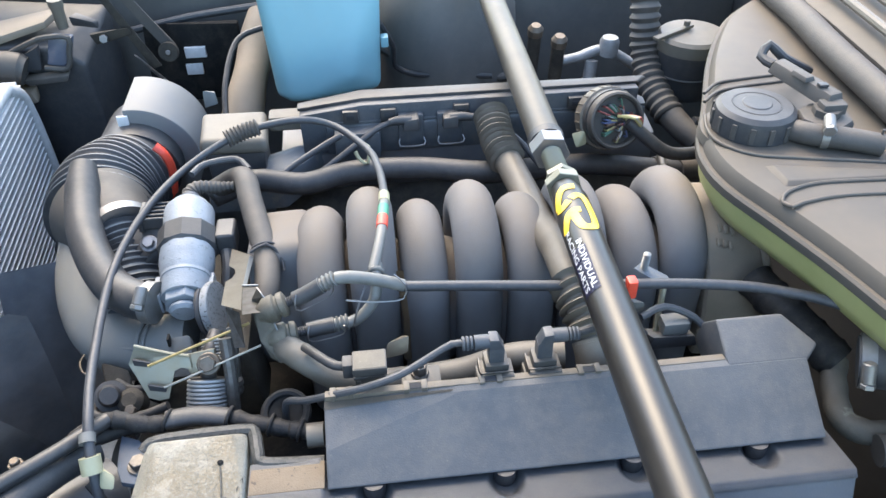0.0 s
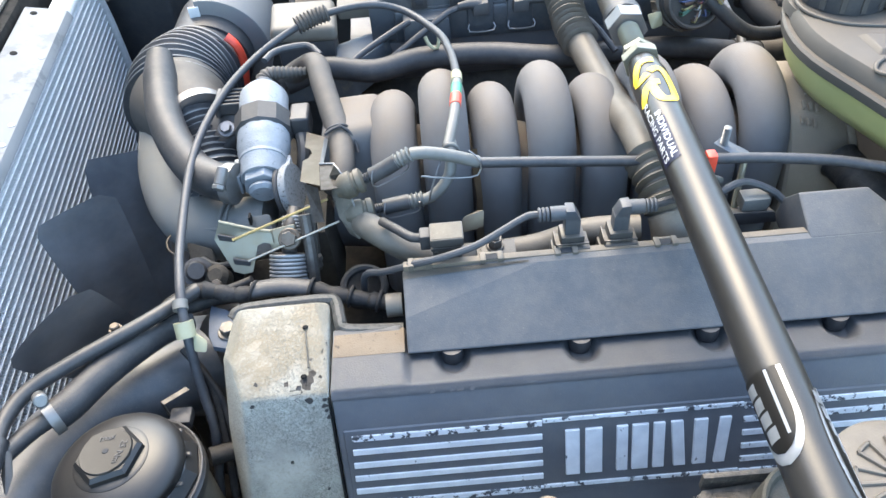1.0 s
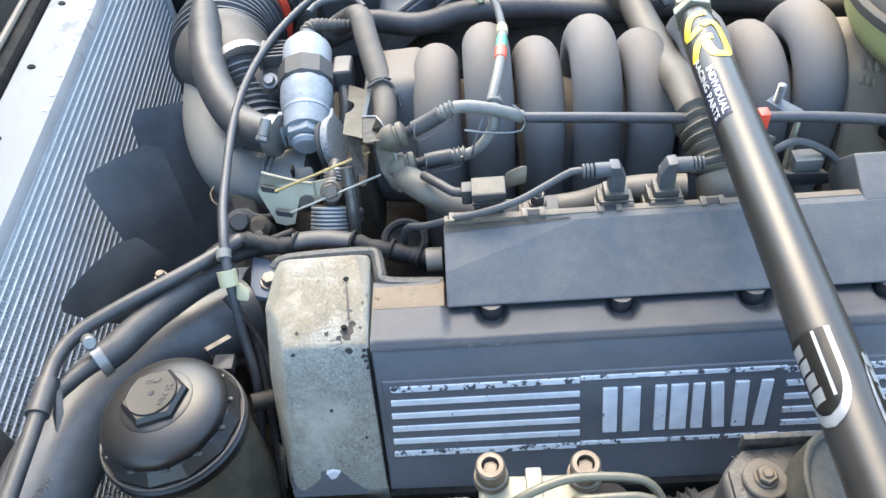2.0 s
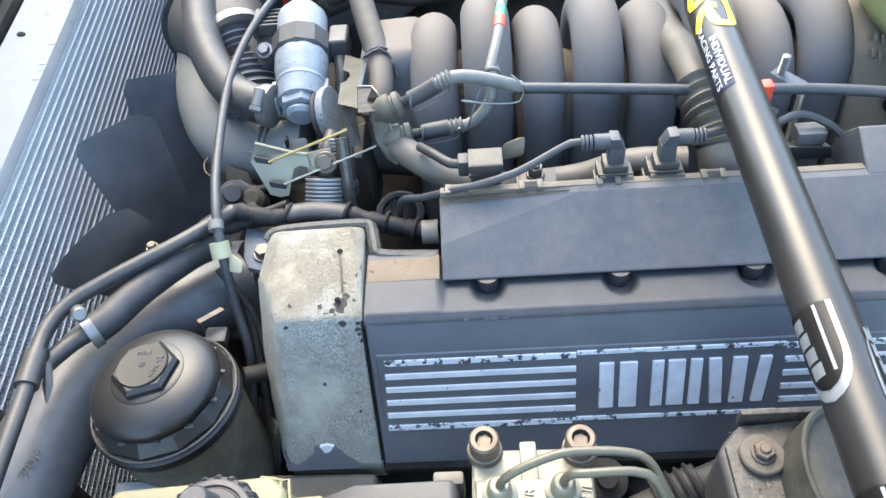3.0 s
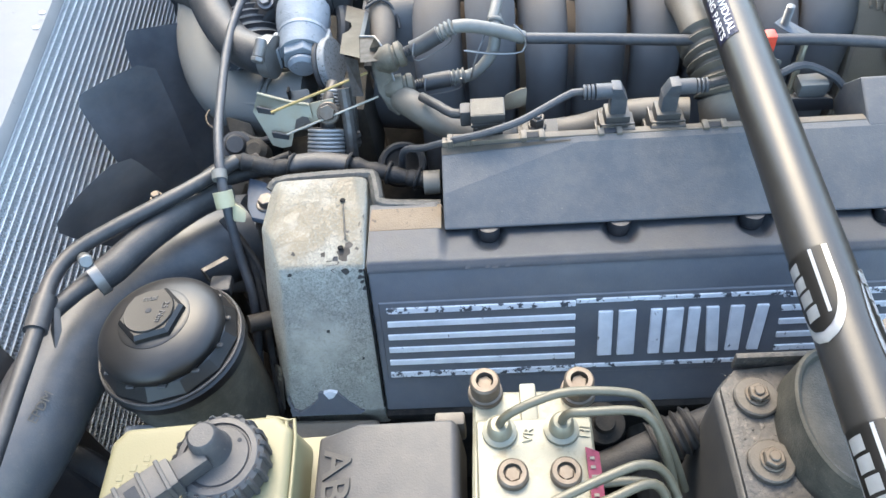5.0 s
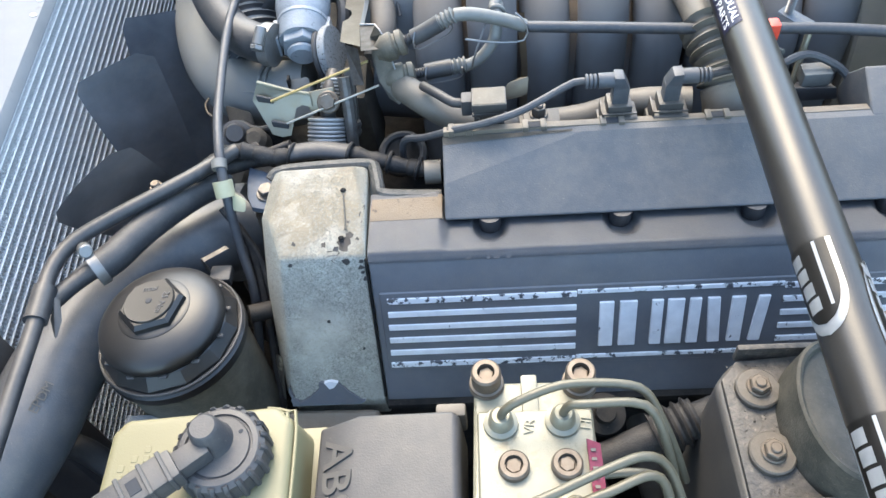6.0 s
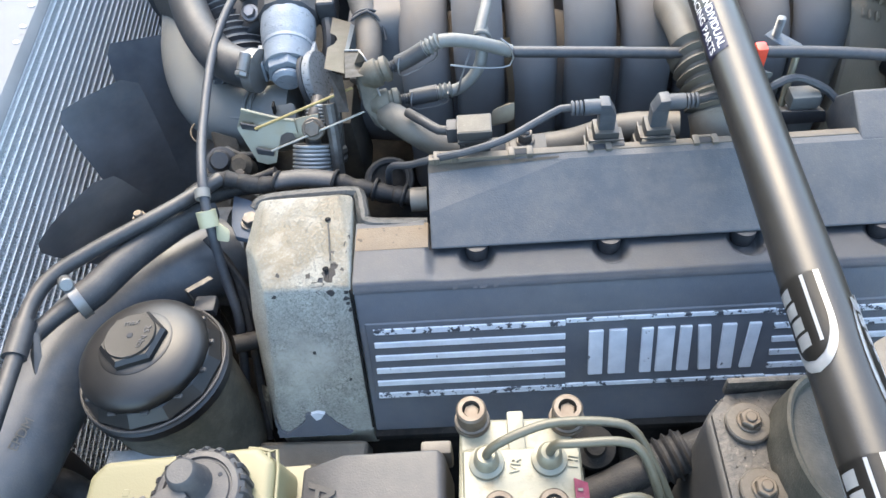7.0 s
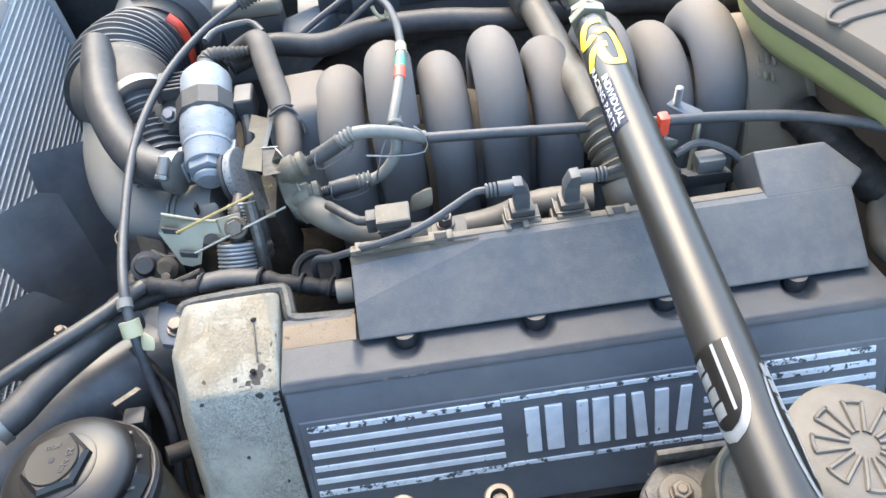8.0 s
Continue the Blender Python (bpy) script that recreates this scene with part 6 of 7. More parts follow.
part("lower_sheath", tube([(-0.0135, 0.1410, 0.8692), (-0.006, 0.1415, 0.8715), (0.0015, 0.1430, 0.8770), (0.0090, 0.1460, 0.8865), (0.0118, 0.150, 0.896), (0.0125, 0.157, 0.904), (0.0135, 0.170, 0.902)], 0.0046, 14), M_CABLE_GREY, cab, "grey curved cable end")
part("tie_wire", tube([(0.006, 0.150, 0.905), (0.0, 0.140, 0.897), (-0.006, 0.134, 0.882), (-0.008, 0.135, 0.872)], 0.0008, 6), M_STEEL, cab, "steel tie wire")
part("joint_ring", ring(0.0055, 0.0018, (0.0125, 0.158, 0.904), (0.1, 1, 0), 18), M_CABLE_GREY, cab)
LOOP = [(0.0102, 0.1601, 0.9055), (0.0144, 0.1756, 0.9100), (0.0190, 0.1970, 0.9135), (0.0221, 0.2236, 0.9145), (0.0241, 0.2472, 0.9130), (0.0240, 0.2817, 0.9060), (0.0214, 0.3187, 0.8990), (0.0126, 0.3589, 0.8950), (-0.021, 0.410, 0.895), (-0.060, 0.410, 0.904), (-0.112, 0.400, 0.899), (-0.162, 0.370, 0.885), (-0.197, 0.310, 0.876), (-0.213, 0.230, 0.869), (-0.208, 0.130, 0.863), (-0.199, 0.075, 0.862), (-0.195, 0.052, 0.852), (-0.193, 0.040, 0.838), (-0.190, 0.022, 0.806), (-0.184, 0.002, 0.780), (-0.187, -0.017, 0.745), (-0.192, -0.046, 0.700)]
part("loop_sheath", tube(LOOP, 0.0037, 14), M_CABLE, cab, "black looping cable sheath")
loop_line = spline(LOOP)
for y, m in ((0.208, M_RED), (0.223, M_GREEN), (0.247, M_WHITE_PLASTIC)):
    k = min((k for k in range(1, 50)), key=lambda k: abs(loop_line[k].y - y))
    part("tape", tube(loop_line[k - 1:k + 2], 0.0049, 14, smooth_line=False), m, cab, "coloured tape band")
part("pale_sheath", tube(loop_line[:14], 0.0043, 14, smooth_line=False), M_CABLE_GREY, cab, "grey weathered sheath end")
part("boot_sleeve", tube([(-0.128, 0.394, 0.896), (-0.112, 0.401, 0.8995), (-0.096, 0.405, 0.902)], ribbed(0.0075, 0.002, 0.004), 16, 0.0006), M_RUBBER_DUSTY, cab)
clipw = thing("cable_clip", (-0.19, 0.037, 0.845), "yellowed nylon clip on the looping cable", "clip")
part("clip_body", tube([(-0.1955, 0.0500, 0.8505), (-0.1938, 0.0420, 0.8415)], 0.0074, 16, 0.004), M_WHITE_PLASTIC, clipw)
part("clip_flap", hull([(-0.189, 0.044, 0.845), (-0.178, 0.038, 0.842), (-0.190, 0.034, 0.834), (-0.179, 0.031, 0.835), (-0.189, 0.047, 0.842), (-0.180, 0.040, 0.838)], 0.0015), M_WHITE_PLASTIC, clipw)
part("collar", tube([(-0.1982, 0.0640, 0.8580), (-0.1972, 0.0575, 0.8552)], 0.0058, 12), M_CABLE_GREY, clipw)
tinb = thing("tin_bracket", (-0.10, 0.20, 0.85), "bent tan steel bracket beside the black pipe", "bracket")
tin_left = [(-0.1145, 0.2515, 0.8665), (-0.1118, 0.2155, 0.8764), (-0.1060, 0.2085, 0.8783), (-0.1042, 0.2000, 0.8806), (-0.1058, 0.1905, 0.8833), (-0.1100, 0.1852, 0.8848), (-0.1070, 0.1450, 0.8958)]
tin_right = [(-0.0965, 0.2350, 0.8712), (-0.0958, 0.2080, 0.8787), (-0.0956, 0.2000, 0.8808), (-0.0954, 0.1920, 0.8830), (-0.0952, 0.1840, 0.8853), (-0.0950, 0.1736, 0.8880), (-0.0904, 0.1340, 0.8988)]
part("plate", join(*[sheet([a, b, d, c]) for a, b, c, d in zip(tin_left, tin_right, tin_left[1:], tin_right[1:])]), M_TIN, tinb, smooth=False)
part("edge_wing", sheet([(-0.0968, 0.2340, 0.8716), (-0.0935, 0.2325, 0.8700), (-0.0918, 0.1745, 0.8872), (-0.0948, 0.1736, 0.8884)]), M_ALU, tinb, "bright cut edge", smooth=False)
# Wing coloured dark for the shadow it lies in.
part("wing", sheet([(-0.0948, 0.1736, 0.8884), (-0.0821, 0.1715, 0.8890), (-0.0765, 0.1330, 0.8960), (-0.0900, 0.1310, 0.8970)]), M_STEEL_DARK, tinb, "folded wing coloured dark as in shadow", smooth=False)
part("wing_edge", tube([(-0.0950, 0.1738, 0.8892), (-0.0885, 0.1728, 0.8896), (-0.0822, 0.1718, 0.8898)], 0.0007, 6), M_ALU, tinb, "bright cut edge")
part("foot", sheet([(-0.1040, 0.1430, 0.8950), (-0.0925, 0.1350, 0.8960), (-0.0900, 0.1180, 0.8750), (-0.0985, 0.1200, 0.8740)]), M_STEEL_DARK, tinb, smooth=False)
bp = thing("breather_pipe", (-0.09, 0.27, 0.85), "bent black breather pipe with a thin wire loop", "pipe")
part("pipe", tube([(-0.150, 0.375, 0.846), (-0.125, 0.372, 0.862), (-0.108, 0.340, 0.882), (-0.101, 0.310, 0.880), (-0.093, 0.278, 0.872), (-0.084, 0.240, 0.864), (-0.082, 0.205, 0.858), (-0.088, 0.185, 0.846)], 0.0112, 18), M_RUBBER_DUSTY, bp)
part("wire_loop", tube([(-0.096, 0.235, 0.874), (-0.082, 0.240, 0.878), (-0.071, 0.236, 0.868), (-0.068, 0.225, 0.858)], 0.0014, 8), M_RUBBER, bp)
part("wire_band", ring(0.0118, 0.0014, (-0.0855, 0.245, 0.866), (0.2, -0.9, -0.2), 22), M_RUBBER, bp)

# ---- hoses over and round the engine ----
h = thing("cooling_hose", (0.1, 0.39, 0.83), "black rubber hose behind the runners", "hose")
part("hose_body", tube([(-0.150, 0.372, 0.843), (-0.108, 0.390, 0.847), (-0.055, 0.380, 0.845), (-0.007, 0.390, 0.849), (0.065, 0.390, 0.848), (0.143, 0.380, 0.843), (0.255, 0.400, 0.831), (0.349, 0.400, 0.816), (0.42, 0.42, 0.80)], 0.0120, 18, 0.01), M_RUBBER, h)
clamp_on("hose_clamp", (0.335, 0.400, 0.8185), (1, 0, -0.15), 0.0124, h, 0.007, (0, -0.4, 0.9))
part("end_sleeve", tube([(0.36, 0.401, 0.8135), (0.40, 0.412, 0.806)], 0.0140, 18, 0.01), M_RUBBER_DUSTY, h)
h = thing("breather_hose", (0.16, 0.25, 0.86), "dusty black breather hose with ribbed ends passing under the brace", "hose")
breather_line = spline([(0.149, 0.43, 0.884), (0.152, 0.385, 0.872), (0.163, 0.32, 0.862), (0.1665, 0.25, 0.868), (0.168, 0.2, 0.881), (0.167, 0.168, 0.8885), (0.168, 0.142, 0.888), (0.1715, 0.122, 0.882), (0.175, 0.103, 0.872), (0.1775, 0.090, 0.858), (0.1785, 0.084, 0.838)], 0.0011)
nb = len(breather_line)


def breather(a, b, radius, rib, pitch=0.0076):
    """A stretch of the breather hose between two shares of its length, plain or ribbed."""
    line = breather_line[int(a * nb):int(b * nb) + 2]
    return tube(line, lambda q, d: radius + rib * (0.5 + 0.5 * math.cos(2 * math.pi * d / pitch)) ** 2, 26, smooth_line=False)


part("hose_body", breather(0.18, 0.78, 0.0142, 0.0), M_FILLER, h)
part("ribbed_sleeve", breather(0.0, 0.19, 0.0145, 0.0050), M_FILLER, h, "ribbed dusty rubber sleeve")
part("ribbed_sleeve", breather(0.77, 0.905, 0.0150, 0.0050), M_FILLER, h, "ribbed dusty rubber sleeve")
part("spigot", breather(0.90, 0.995, 0.0178, 0.0), M_FILLER, h, "tan dusty spigot")
h = thing("vacuum_hose", (0.03, 0.10, 0.85), "tan dusty hose in front of the runners", "hose")
part("hose_body", tube([(-0.0620, 0.1280, 0.8620), (-0.0520, 0.1150, 0.8650), (-0.0350, 0.1060, 0.8570), (-0.0180, 0.1000, 0.8510), (0.006, 0.099, 0.844), (0.029, 0.100, 0.842), (0.073, 0.100, 0.846), (0.111, 0.096, 0.862), (0.150, 0.090, 0.866)], 0.0108, 16, 0.008), M_FILLER, h)
h = thing("spark_lead", (0.0, 0.08, 0.86), "thin grey black lead to the ignition boot", "lead")
part("lead", tube([(0.072, 0.074, 0.904), (0.062, 0.076, 0.9025), (0.046, 0.070, 0.898), (0.024, 0.061, 0.8925), (0.000, 0.058, 0.8865), (-0.022, 0.061, 0.8785), (-0.045, 0.072, 0.862), (-0.062, 0.085, 0.846), (-0.066, 0.088, 0.81)], 0.0027, 10), M_CABLE, h)
h = thing("spark_lead", (0.2, 0.08, 0.91), "thin grey black lead to the ignition boot", "lead")
part("lead", tube([(0.150, 0.074, 0.904), (0.175, 0.079, 0.9045), (0.200, 0.088, 0.890), (0.215, 0.10, 0.87)], 0.0032, 10), M_CABLE, h)
cube = thing("relay_cube", (0.003, 0.076, 0.868), "black relay cube with a dusty lid on the ignition cover's edge", "relay")
part("case", join(box((-0.0078, 0.0675, 0.8660), (0.0135, 0.083, 0.8880), 0.0012), box((-0.0090, 0.0668, 0.8835), (0.0148, 0.084, 0.8862), 0.0008), box((-0.0068, 0.0664, 0.8700), (-0.0040, 0.0680, 0.8830), 0.0005), box((0.0095, 0.0664, 0.8700), (0.0122, 0.0680, 0.8830), 0.0005)), M_PAINT_DARK, cube)
part("top", box((-0.0090, 0.0662, 0.8882), (0.0152, 0.0850, 0.8952), 0.0012), M_PAINT_DARK, cube)
part("dust", box((-0.0080, 0.0672, 0.8949), (0.0142, 0.0840, 0.8955), 0.0002), M_OLIVE, cube, "dust on the relay top")
part("side_plug", box((-0.0165, 0.0735, 0.8790), (-0.0085, 0.0845, 0.8925), 0.0015), M_PLASTIC, cube, "black side plug")
part("plug_lead", tube([(-0.012, 0.080, 0.886), (-0.022, 0.083, 0.884), (-0.032, 0.092, 0.884), (-0.045, 0.110, 0.878)], 0.0036, 12), M_RUBBER, cube, "black lead of the relay")
sn = thing("head_sensor", (0.04, 0.09, 0.85), "small grey sensor beside the relay", "sensor")
part("base", join(box((0.025, 0.076, 0.850), (0.052, 0.092, 0.8635), 0.001), box((0.028, 0.074, 0.8650), (0.054, 0.090, 0.8670), 0.0006)), M_PAINT_DARK, sn, "black slotted plate")
part("post", join(disc(0.0068, 0.867, 0.8690, (0.039, 0.083, 0)), hexagon(0.0055, 0.869, 0.8765, (0.039, 0.083, 0)), disc(0.0034, 0.8765, 0.8785, (0.039, 0.083, 0))), M_STEEL_DARK, sn, "dull hex bolt")
part("tan_clip", hull([(0.014, 0.100, 0.868), (0.032, 0.100, 0.872), (0.016, 0.105, 0.880), (0.034, 0.105, 0.886), (0.030, 0.112, 0.88), (0.02, 0.11, 0.86)], 0.002), M_TIN, sn)
sb = thing("stud_bracket", (0.23, 0.14, 0.88), "zinc bracket with threaded stud over the runners", "bracket")
part("plate", hull([(0.216, 0.143, 0.900), (0.224, 0.150, 0.900), (0.244, 0.140, 0.892), (0.246, 0.134, 0.890), (0.228, 0.132, 0.896), (0.216, 0.143, 0.8985), (0.244, 0.140, 0.8905), (0.246, 0.134, 0.8885)], 0.0006, 1), M_CAST_BLUE, sb)
part("stud", tube([(0.2245, 0.143, 0.898), (0.2250, 0.143, 0.914)], lambda s, d: 0.0027 + 0.0004 * math.cos(2 * math.pi * d / 0.0012), 14, 0.0004), M_CLAMP, sb)
part("stay", tube([(0.241, 0.136, 0.890), (0.236, 0.125, 0.868), (0.232, 0.115, 0.85)], 0.0026, 8), M_ZINC, sb)
part("harness_box", hull([(0.222, 0.100, 0.85), (0.262, 0.100, 0.85), (0.222, 0.125, 0.85), (0.262, 0.120, 0.85), (0.224, 0.10, 0.864), (0.258, 0.10, 0.862)], 0.002), M_PLASTIC, sb)
part("harness_plug", box((0.233, 0.104, 0.860), (0.254, 0.118, 0.872), 0.002), M_CABLE_GREY, sb)
part("harness_lead", tube([(0.215, 0.11, 0.878), (0.235, 0.115, 0.882), (0.258, 0.108, 0.874), (0.268, 0.10, 0.864)], 0.003, 8), M_CABLE, sb)
rcl = thing("red_clip", (0.21, 0.12, 0.89), "red plastic cable clip under the brace", "clip")
part("clip_body", box((0.2045, 0.120, 0.888), (0.2125, 0.130, 0.905), 0.002), M_RED, rcl)
part("clip_tail", hull([(0.208, 0.117, 0.888), (0.219, 0.117, 0.886), (0.214, 0.120, 0.872), (0.221, 0.120, 0.876), (0.21, 0.125, 0.886)], 0.001), M_CABLE_GREY, rcl)
harn = thing("wire_harness", (-0.12, 0.09, 0.84), "taped black wiring harness behind the timing cover", "harness")
part("trunk", tube([(-0.235, 0.052, 0.832), (-0.199, 0.085, 0.844), (-0.160, 0.082, 0.840), (-0.115, 0.083, 0.8415), (-0.085, 0.075, 0.838), (-0.060, 0.070, 0.834), (-0.036, 0.060, 0.838)], lambda s, d: 0.0064 + 0.0006 * math.sin(d * 420) + 0.0004 * math.sin(d * 1130), 14, 0.003), M_TAPE, harn)
part("branch", tube([(-0.215, 0.074, 0.834), (-0.18, 0.090, 0.830), (-0.15, 0.092, 0.826), (-0.12, 0.088, 0.815)], 0.0062, 12), M_TAPE, harn)
part("flat_sleeve", tube([(-0.150, 0.0820, 0.8430), (-0.128, 0.0830, 0.8440), (-0.104, 0.0795, 0.8425)], 0.0080, 14, flat=0.75), M_RUBBER, harn, "flattened grey sleeve")
for x, y, z in ((-0.149, 0.0820, 0.8428), (-0.104, 0.0795, 0.8425), (-0.074, 0.0735, 0.8365), (-0.052, 0.067, 0.8350)):
    part("tape_band", ring(0.0078, 0.0014, (x, y, z), (1, -0.3, -0.2), 18), M_TAPE, harn)
part("ring_loop", ring(0.0165, 0.0035, (-0.066, 0.096, 0.822), (0, -0.35, 1), 28), M_TAPE, harn)
part("grommet", lathe([(0, 0), (0.009, 0), (0.009, 0.012), (0, 0.012)], (-0.046, 0.056, 0.842), (1, 0, 0), 18), M_FILLER, harn, "dusty rubber grommet")
part("low_lead", tube([(-0.205, 0.05, 0.82), (-0.186, 0.03, 0.80), (-0.178, 0.0, 0.77), (-0.174, -0.03, 0.74), (-0.172, -0.06, 0.70)], 0.0032, 10), M_TAPE, harn)
part("low_lead", tube([(-0.195, 0.04, 0.815), (-0.178, 0.02, 0.79), (-0.170, -0.01, 0.76), (-0.168, -0.05, 0.70)], 0.0028, 10), M_TAPE, harn)
part("tie", box((-0.1665, -0.024, 0.752), (-0.1585, -0.017, 0.758), 0.0008), M_WHITE, harn, "white cable tie end")

# near front hoses
h = thing("radiator_hose", (-0.29, 0.0, 0.77), "thick black rubber radiator hose", "hose")
part("hose_body", tube([(-0.205, 0.075, 0.765), (-0.236, 0.052, 0.775), (-0.276, 0.025, 0.78), (-0.306, -0.015, 0.78), (-0.319, -0.062, 0.78), (-0.332, -0.112, 0.775), (-0.36, -0.17, 0.76)], 0.0325, 30, 0.008), M_HOSE, h)
for text, c in (("EPDM", (-0.3085, -0.0975, 0.8045)),):
    nrm = Vector((0.52, -0.39, 0.76)).normalized()
    along = Vector((0.25, 0.96, 0.03))
    along = (along - nrm * along.dot(nrm)).normalized()
    across = nrm.cross(along).normalized()
    m = Matrix((along, across, nrm)).transposed().to_4x4()
    m.translation = Vector(c) + nrm * 0.0014
    part("lettering", lettering(text, 0.0090, m, 0.0006), M_FILLER, h, "faded moulded print", smooth=False)
h = thing("heater_hose", (-0.25, 0.02, 0.82), "black rubber hose with steel clamp", "hose")
part("hose_body", tube([(-0.206, 0.078, 0.822), (-0.226, 0.056, 0.830), (-0.252, 0.022, 0.835), (-0.270, -0.006, 0.836), (-0.281, -0.016, 0.836)], 0.0115, 20), M_RUBBER, h)
clamp_on("hose_clamp", (-0.2785, -0.0140, 0.836), (-0.7, -0.6, 0), 0.0119, h, 0.007, (-0.4, 0.4, 0.9))
part("pipe_end", tube([(-0.280, -0.015, 0.836), (-0.290, -0.024, 0.836), (-0.297, -0.036, 0.838), (-0.300, -0.050, 0.844)], 0.0065, 14), M_RUBBER, h)
h = thing("transfer_pipe", (-0.3, -0.03, 0.84), "black plastic pipe with joint in front of the fan", "pipe")
part("pipe", tube([(-0.192, 0.086, 0.846), (-0.224, 0.055, 0.849), (-0.268, 0.022, 0.850), (-0.294, -0.001, 0.850), (-0.3025, -0.026, 0.850), (-0.300, -0.059, 0.850), (-0.298, -0.109, 0.850), (-0.299, -0.17, 0.845)], 0.0056, 16), M_PIPE, h)
part("joint", tube([(-0.3015, -0.040, 0.850), (-0.300, -0.066, 0.850)], 0.0078, 16), M_PIPE, h)
part("clip_tab", hull([(-0.294, -0.046, 0.850), (-0.288, -0.060, 0.840), (-0.290, -0.076, 0.836), (-0.296, -0.060, 0.842), (-0.291, -0.046, 0.846)], 0.001), M_PIPE, h)
part("bleed_screw", join(hexagon(0.0058, 0, 0.006, (-0.2525, 0.060, 0.832)), disc(0.0035, 0.006, 0.010, (-0.2525, 0.060, 0.832))), M_BOLT_BROWN, h, "weathered bleed screw")
h = thing("lower_hose", (-0.3, -0.15, 0.7), "dark ribbed hose low beside the radiator", "hose")
part("hose_body", tube([(-0.42, -0.16, 0.70), (-0.387, -0.113, 0.70), (-0.3655, -0.096, 0.70), (-0.3406, -0.087, 0.70), (-0.304, -0.105, 0.70), (-0.266, -0.129, 0.69), (-0.24, -0.16, 0.68)], 0.010, 18), M_RUBBER, h)

# ---- expansion tank ----
tank = thing("expansion_tank", (0.45, 0.25, 0.85), "coolant expansion tank, yellow green below and charcoal above", "coolant tank")
OUT = [(0.560, 0.600), (0.500, 0.575), (0.440, 0.520), (0.385, 0.430), (0.340, 0.330), (0.312, 0.272), (0.303, 0.235), (0.306, 0.195), (0.326, 0.140), (0.345, 0.085), (0.365, 0.010), (0.385, -0.06), (0.60, -0.06), (0.60, 0.600)]


def shell(levels, mat, name, label):
    bm = bmesh.new()
    mid = Vector((0.47, 0.27))
    rings = []
    for z, k in levels:
        row = []
        for p in SMOOTH:
            q = mid + (Vector(p) - mid) * k
            row.append(bm.verts.new((q.x, q.y, z)))
        rings.append(row)
    n = len(rings[0])
    for a, b in zip(rings, rings[1:]):
        for i in range(n):
            bm.faces.new((a[i], a[(i + 1) % n], b[(i + 1) % n], b[i]))
    bm.faces.new(rings[0][::-1])
    bm.faces.new(rings[-1])
    return part(name, bm, mat, tank, label)


SMOOTH = [(v.x, v.y) for v in spline([(x, y, 0) for x, y in OUT[:12]], 0.012)] + OUT[12:]
shell([(0.865, 0.60), (0.875, 0.78), (0.888, 0.90), (0.905, 0.965), (0.926, 0.99)], M_TANK_GREEN, "lower_shell", "yellow green lower shell")
shell([(0.9262, 1.012), (0.929, 1.016), (0.934, 1.016), (0.936, 1.005)], M_TANK_TOP, "weld_seam", "charcoal weld seam")
shell([(0.9362, 0.985), (0.943, 0.976), (0.9475, 0.955), (0.9495, 0.90), (0.9500, 0.70)], M_TANK_TOP, "upper_shell", "dusty charcoal upper shell")
TO = Vector((0.353, 0.262, 0.938))
part("neck", lathe([(0, 0), (0.045, 0.0), (0.043, 0.008), (0.033, 0.010), (0.033, 0.014), (0, 0.014)], TO, (0, 0, 1), 40), M_TANK_TOP, tank)
tcap = part("cap", lathe([(0, 0.036), (0.012, 0.036), (0.013, 0.0352), (0.030, 0.0345), (0.034, 0.031), (0.0352, 0.026), (0.0352, 0.012), (0, 0.012)], TO, (0, 0, 1), 48), M_PLASTIC, tank, "dusty black pressure cap")
for k in range(36):
    a = 2 * math.pi * k / 36
    part("print_bar", box((0, 0, 0), (0.0013, 0.0042, 0.0004), 0), M_RELAY, tcap).matrix_basis = Matrix.Translation(TO + Vector((0, 0, 0.0348))) @ Matrix.Rotation(a, 4, "Z") @ Matrix.Translation((0.0195, 0, 0))
lsn = part("level_sensor", lathe([(0, 0), (0.0235, 0), (0.0235, 0.016), (0.0215, 0.019), (0.012, 0.020), (0.012, 0.026), (0, 0.026)], (0.407, 0.243, 0.949), (0, 0, 1), 8, 0.2), M_RUBBER_DUSTY, tank, "dusty octagonal level sensor")
part("connector", join(hull([(0.386, 0.316, 0.974), (0.404, 0.322, 0.974), (0.405, 0.242, 0.973), (0.425, 0.249, 0.973), (0.389, 0.314, 0.986), (0.401, 0.319, 0.986), (0.408, 0.246, 0.985), (0.421, 0.250, 0.985)], 0.002), box((0.400, 0.237, 0.970), (0.421, 0.250, 0.980), 0.0015), hull([(0.392, 0.290, 0.985), (0.402, 0.293, 0.985), (0.397, 0.270, 0.985), (0.408, 0.273, 0.985), (0.394, 0.288, 0.989), (0.401, 0.290, 0.989), (0.398, 0.272, 0.989), (0.406, 0.274, 0.989)], 0.0008)), M_RUBBER_DUSTY, lsn, "dusty black connector")
part("lock_tab", box((0.404, 0.258, 0.9855), (0.412, 0.264, 0.9885), 0.0006), M_PLASTIC, lsn)
part("sensor_lead", tube([(0.392, 0.318, 0.980), (0.386, 0.332, 0.982), (0.396, 0.340, 0.990), (0.408, 0.332, 0.98), (0.45, 0.35, 0.955)], 0.0045, 10), M_RUBBER, tank)
vent = part("vent_hose", tube([(0.372, 0.250, 0.955), (0.386, 0.228, 0.960), (0.415, 0.215, 0.960), (0.44, 0.205, 0.958)], 0.0095, 16), M_RUBBER_DUSTY, tank)
clamp_on("hose_clamp", (0.398, 0.2225, 0.960), (0.9, -0.4, 0), 0.0098, tank, 0.006, (0, -0.2, 1))
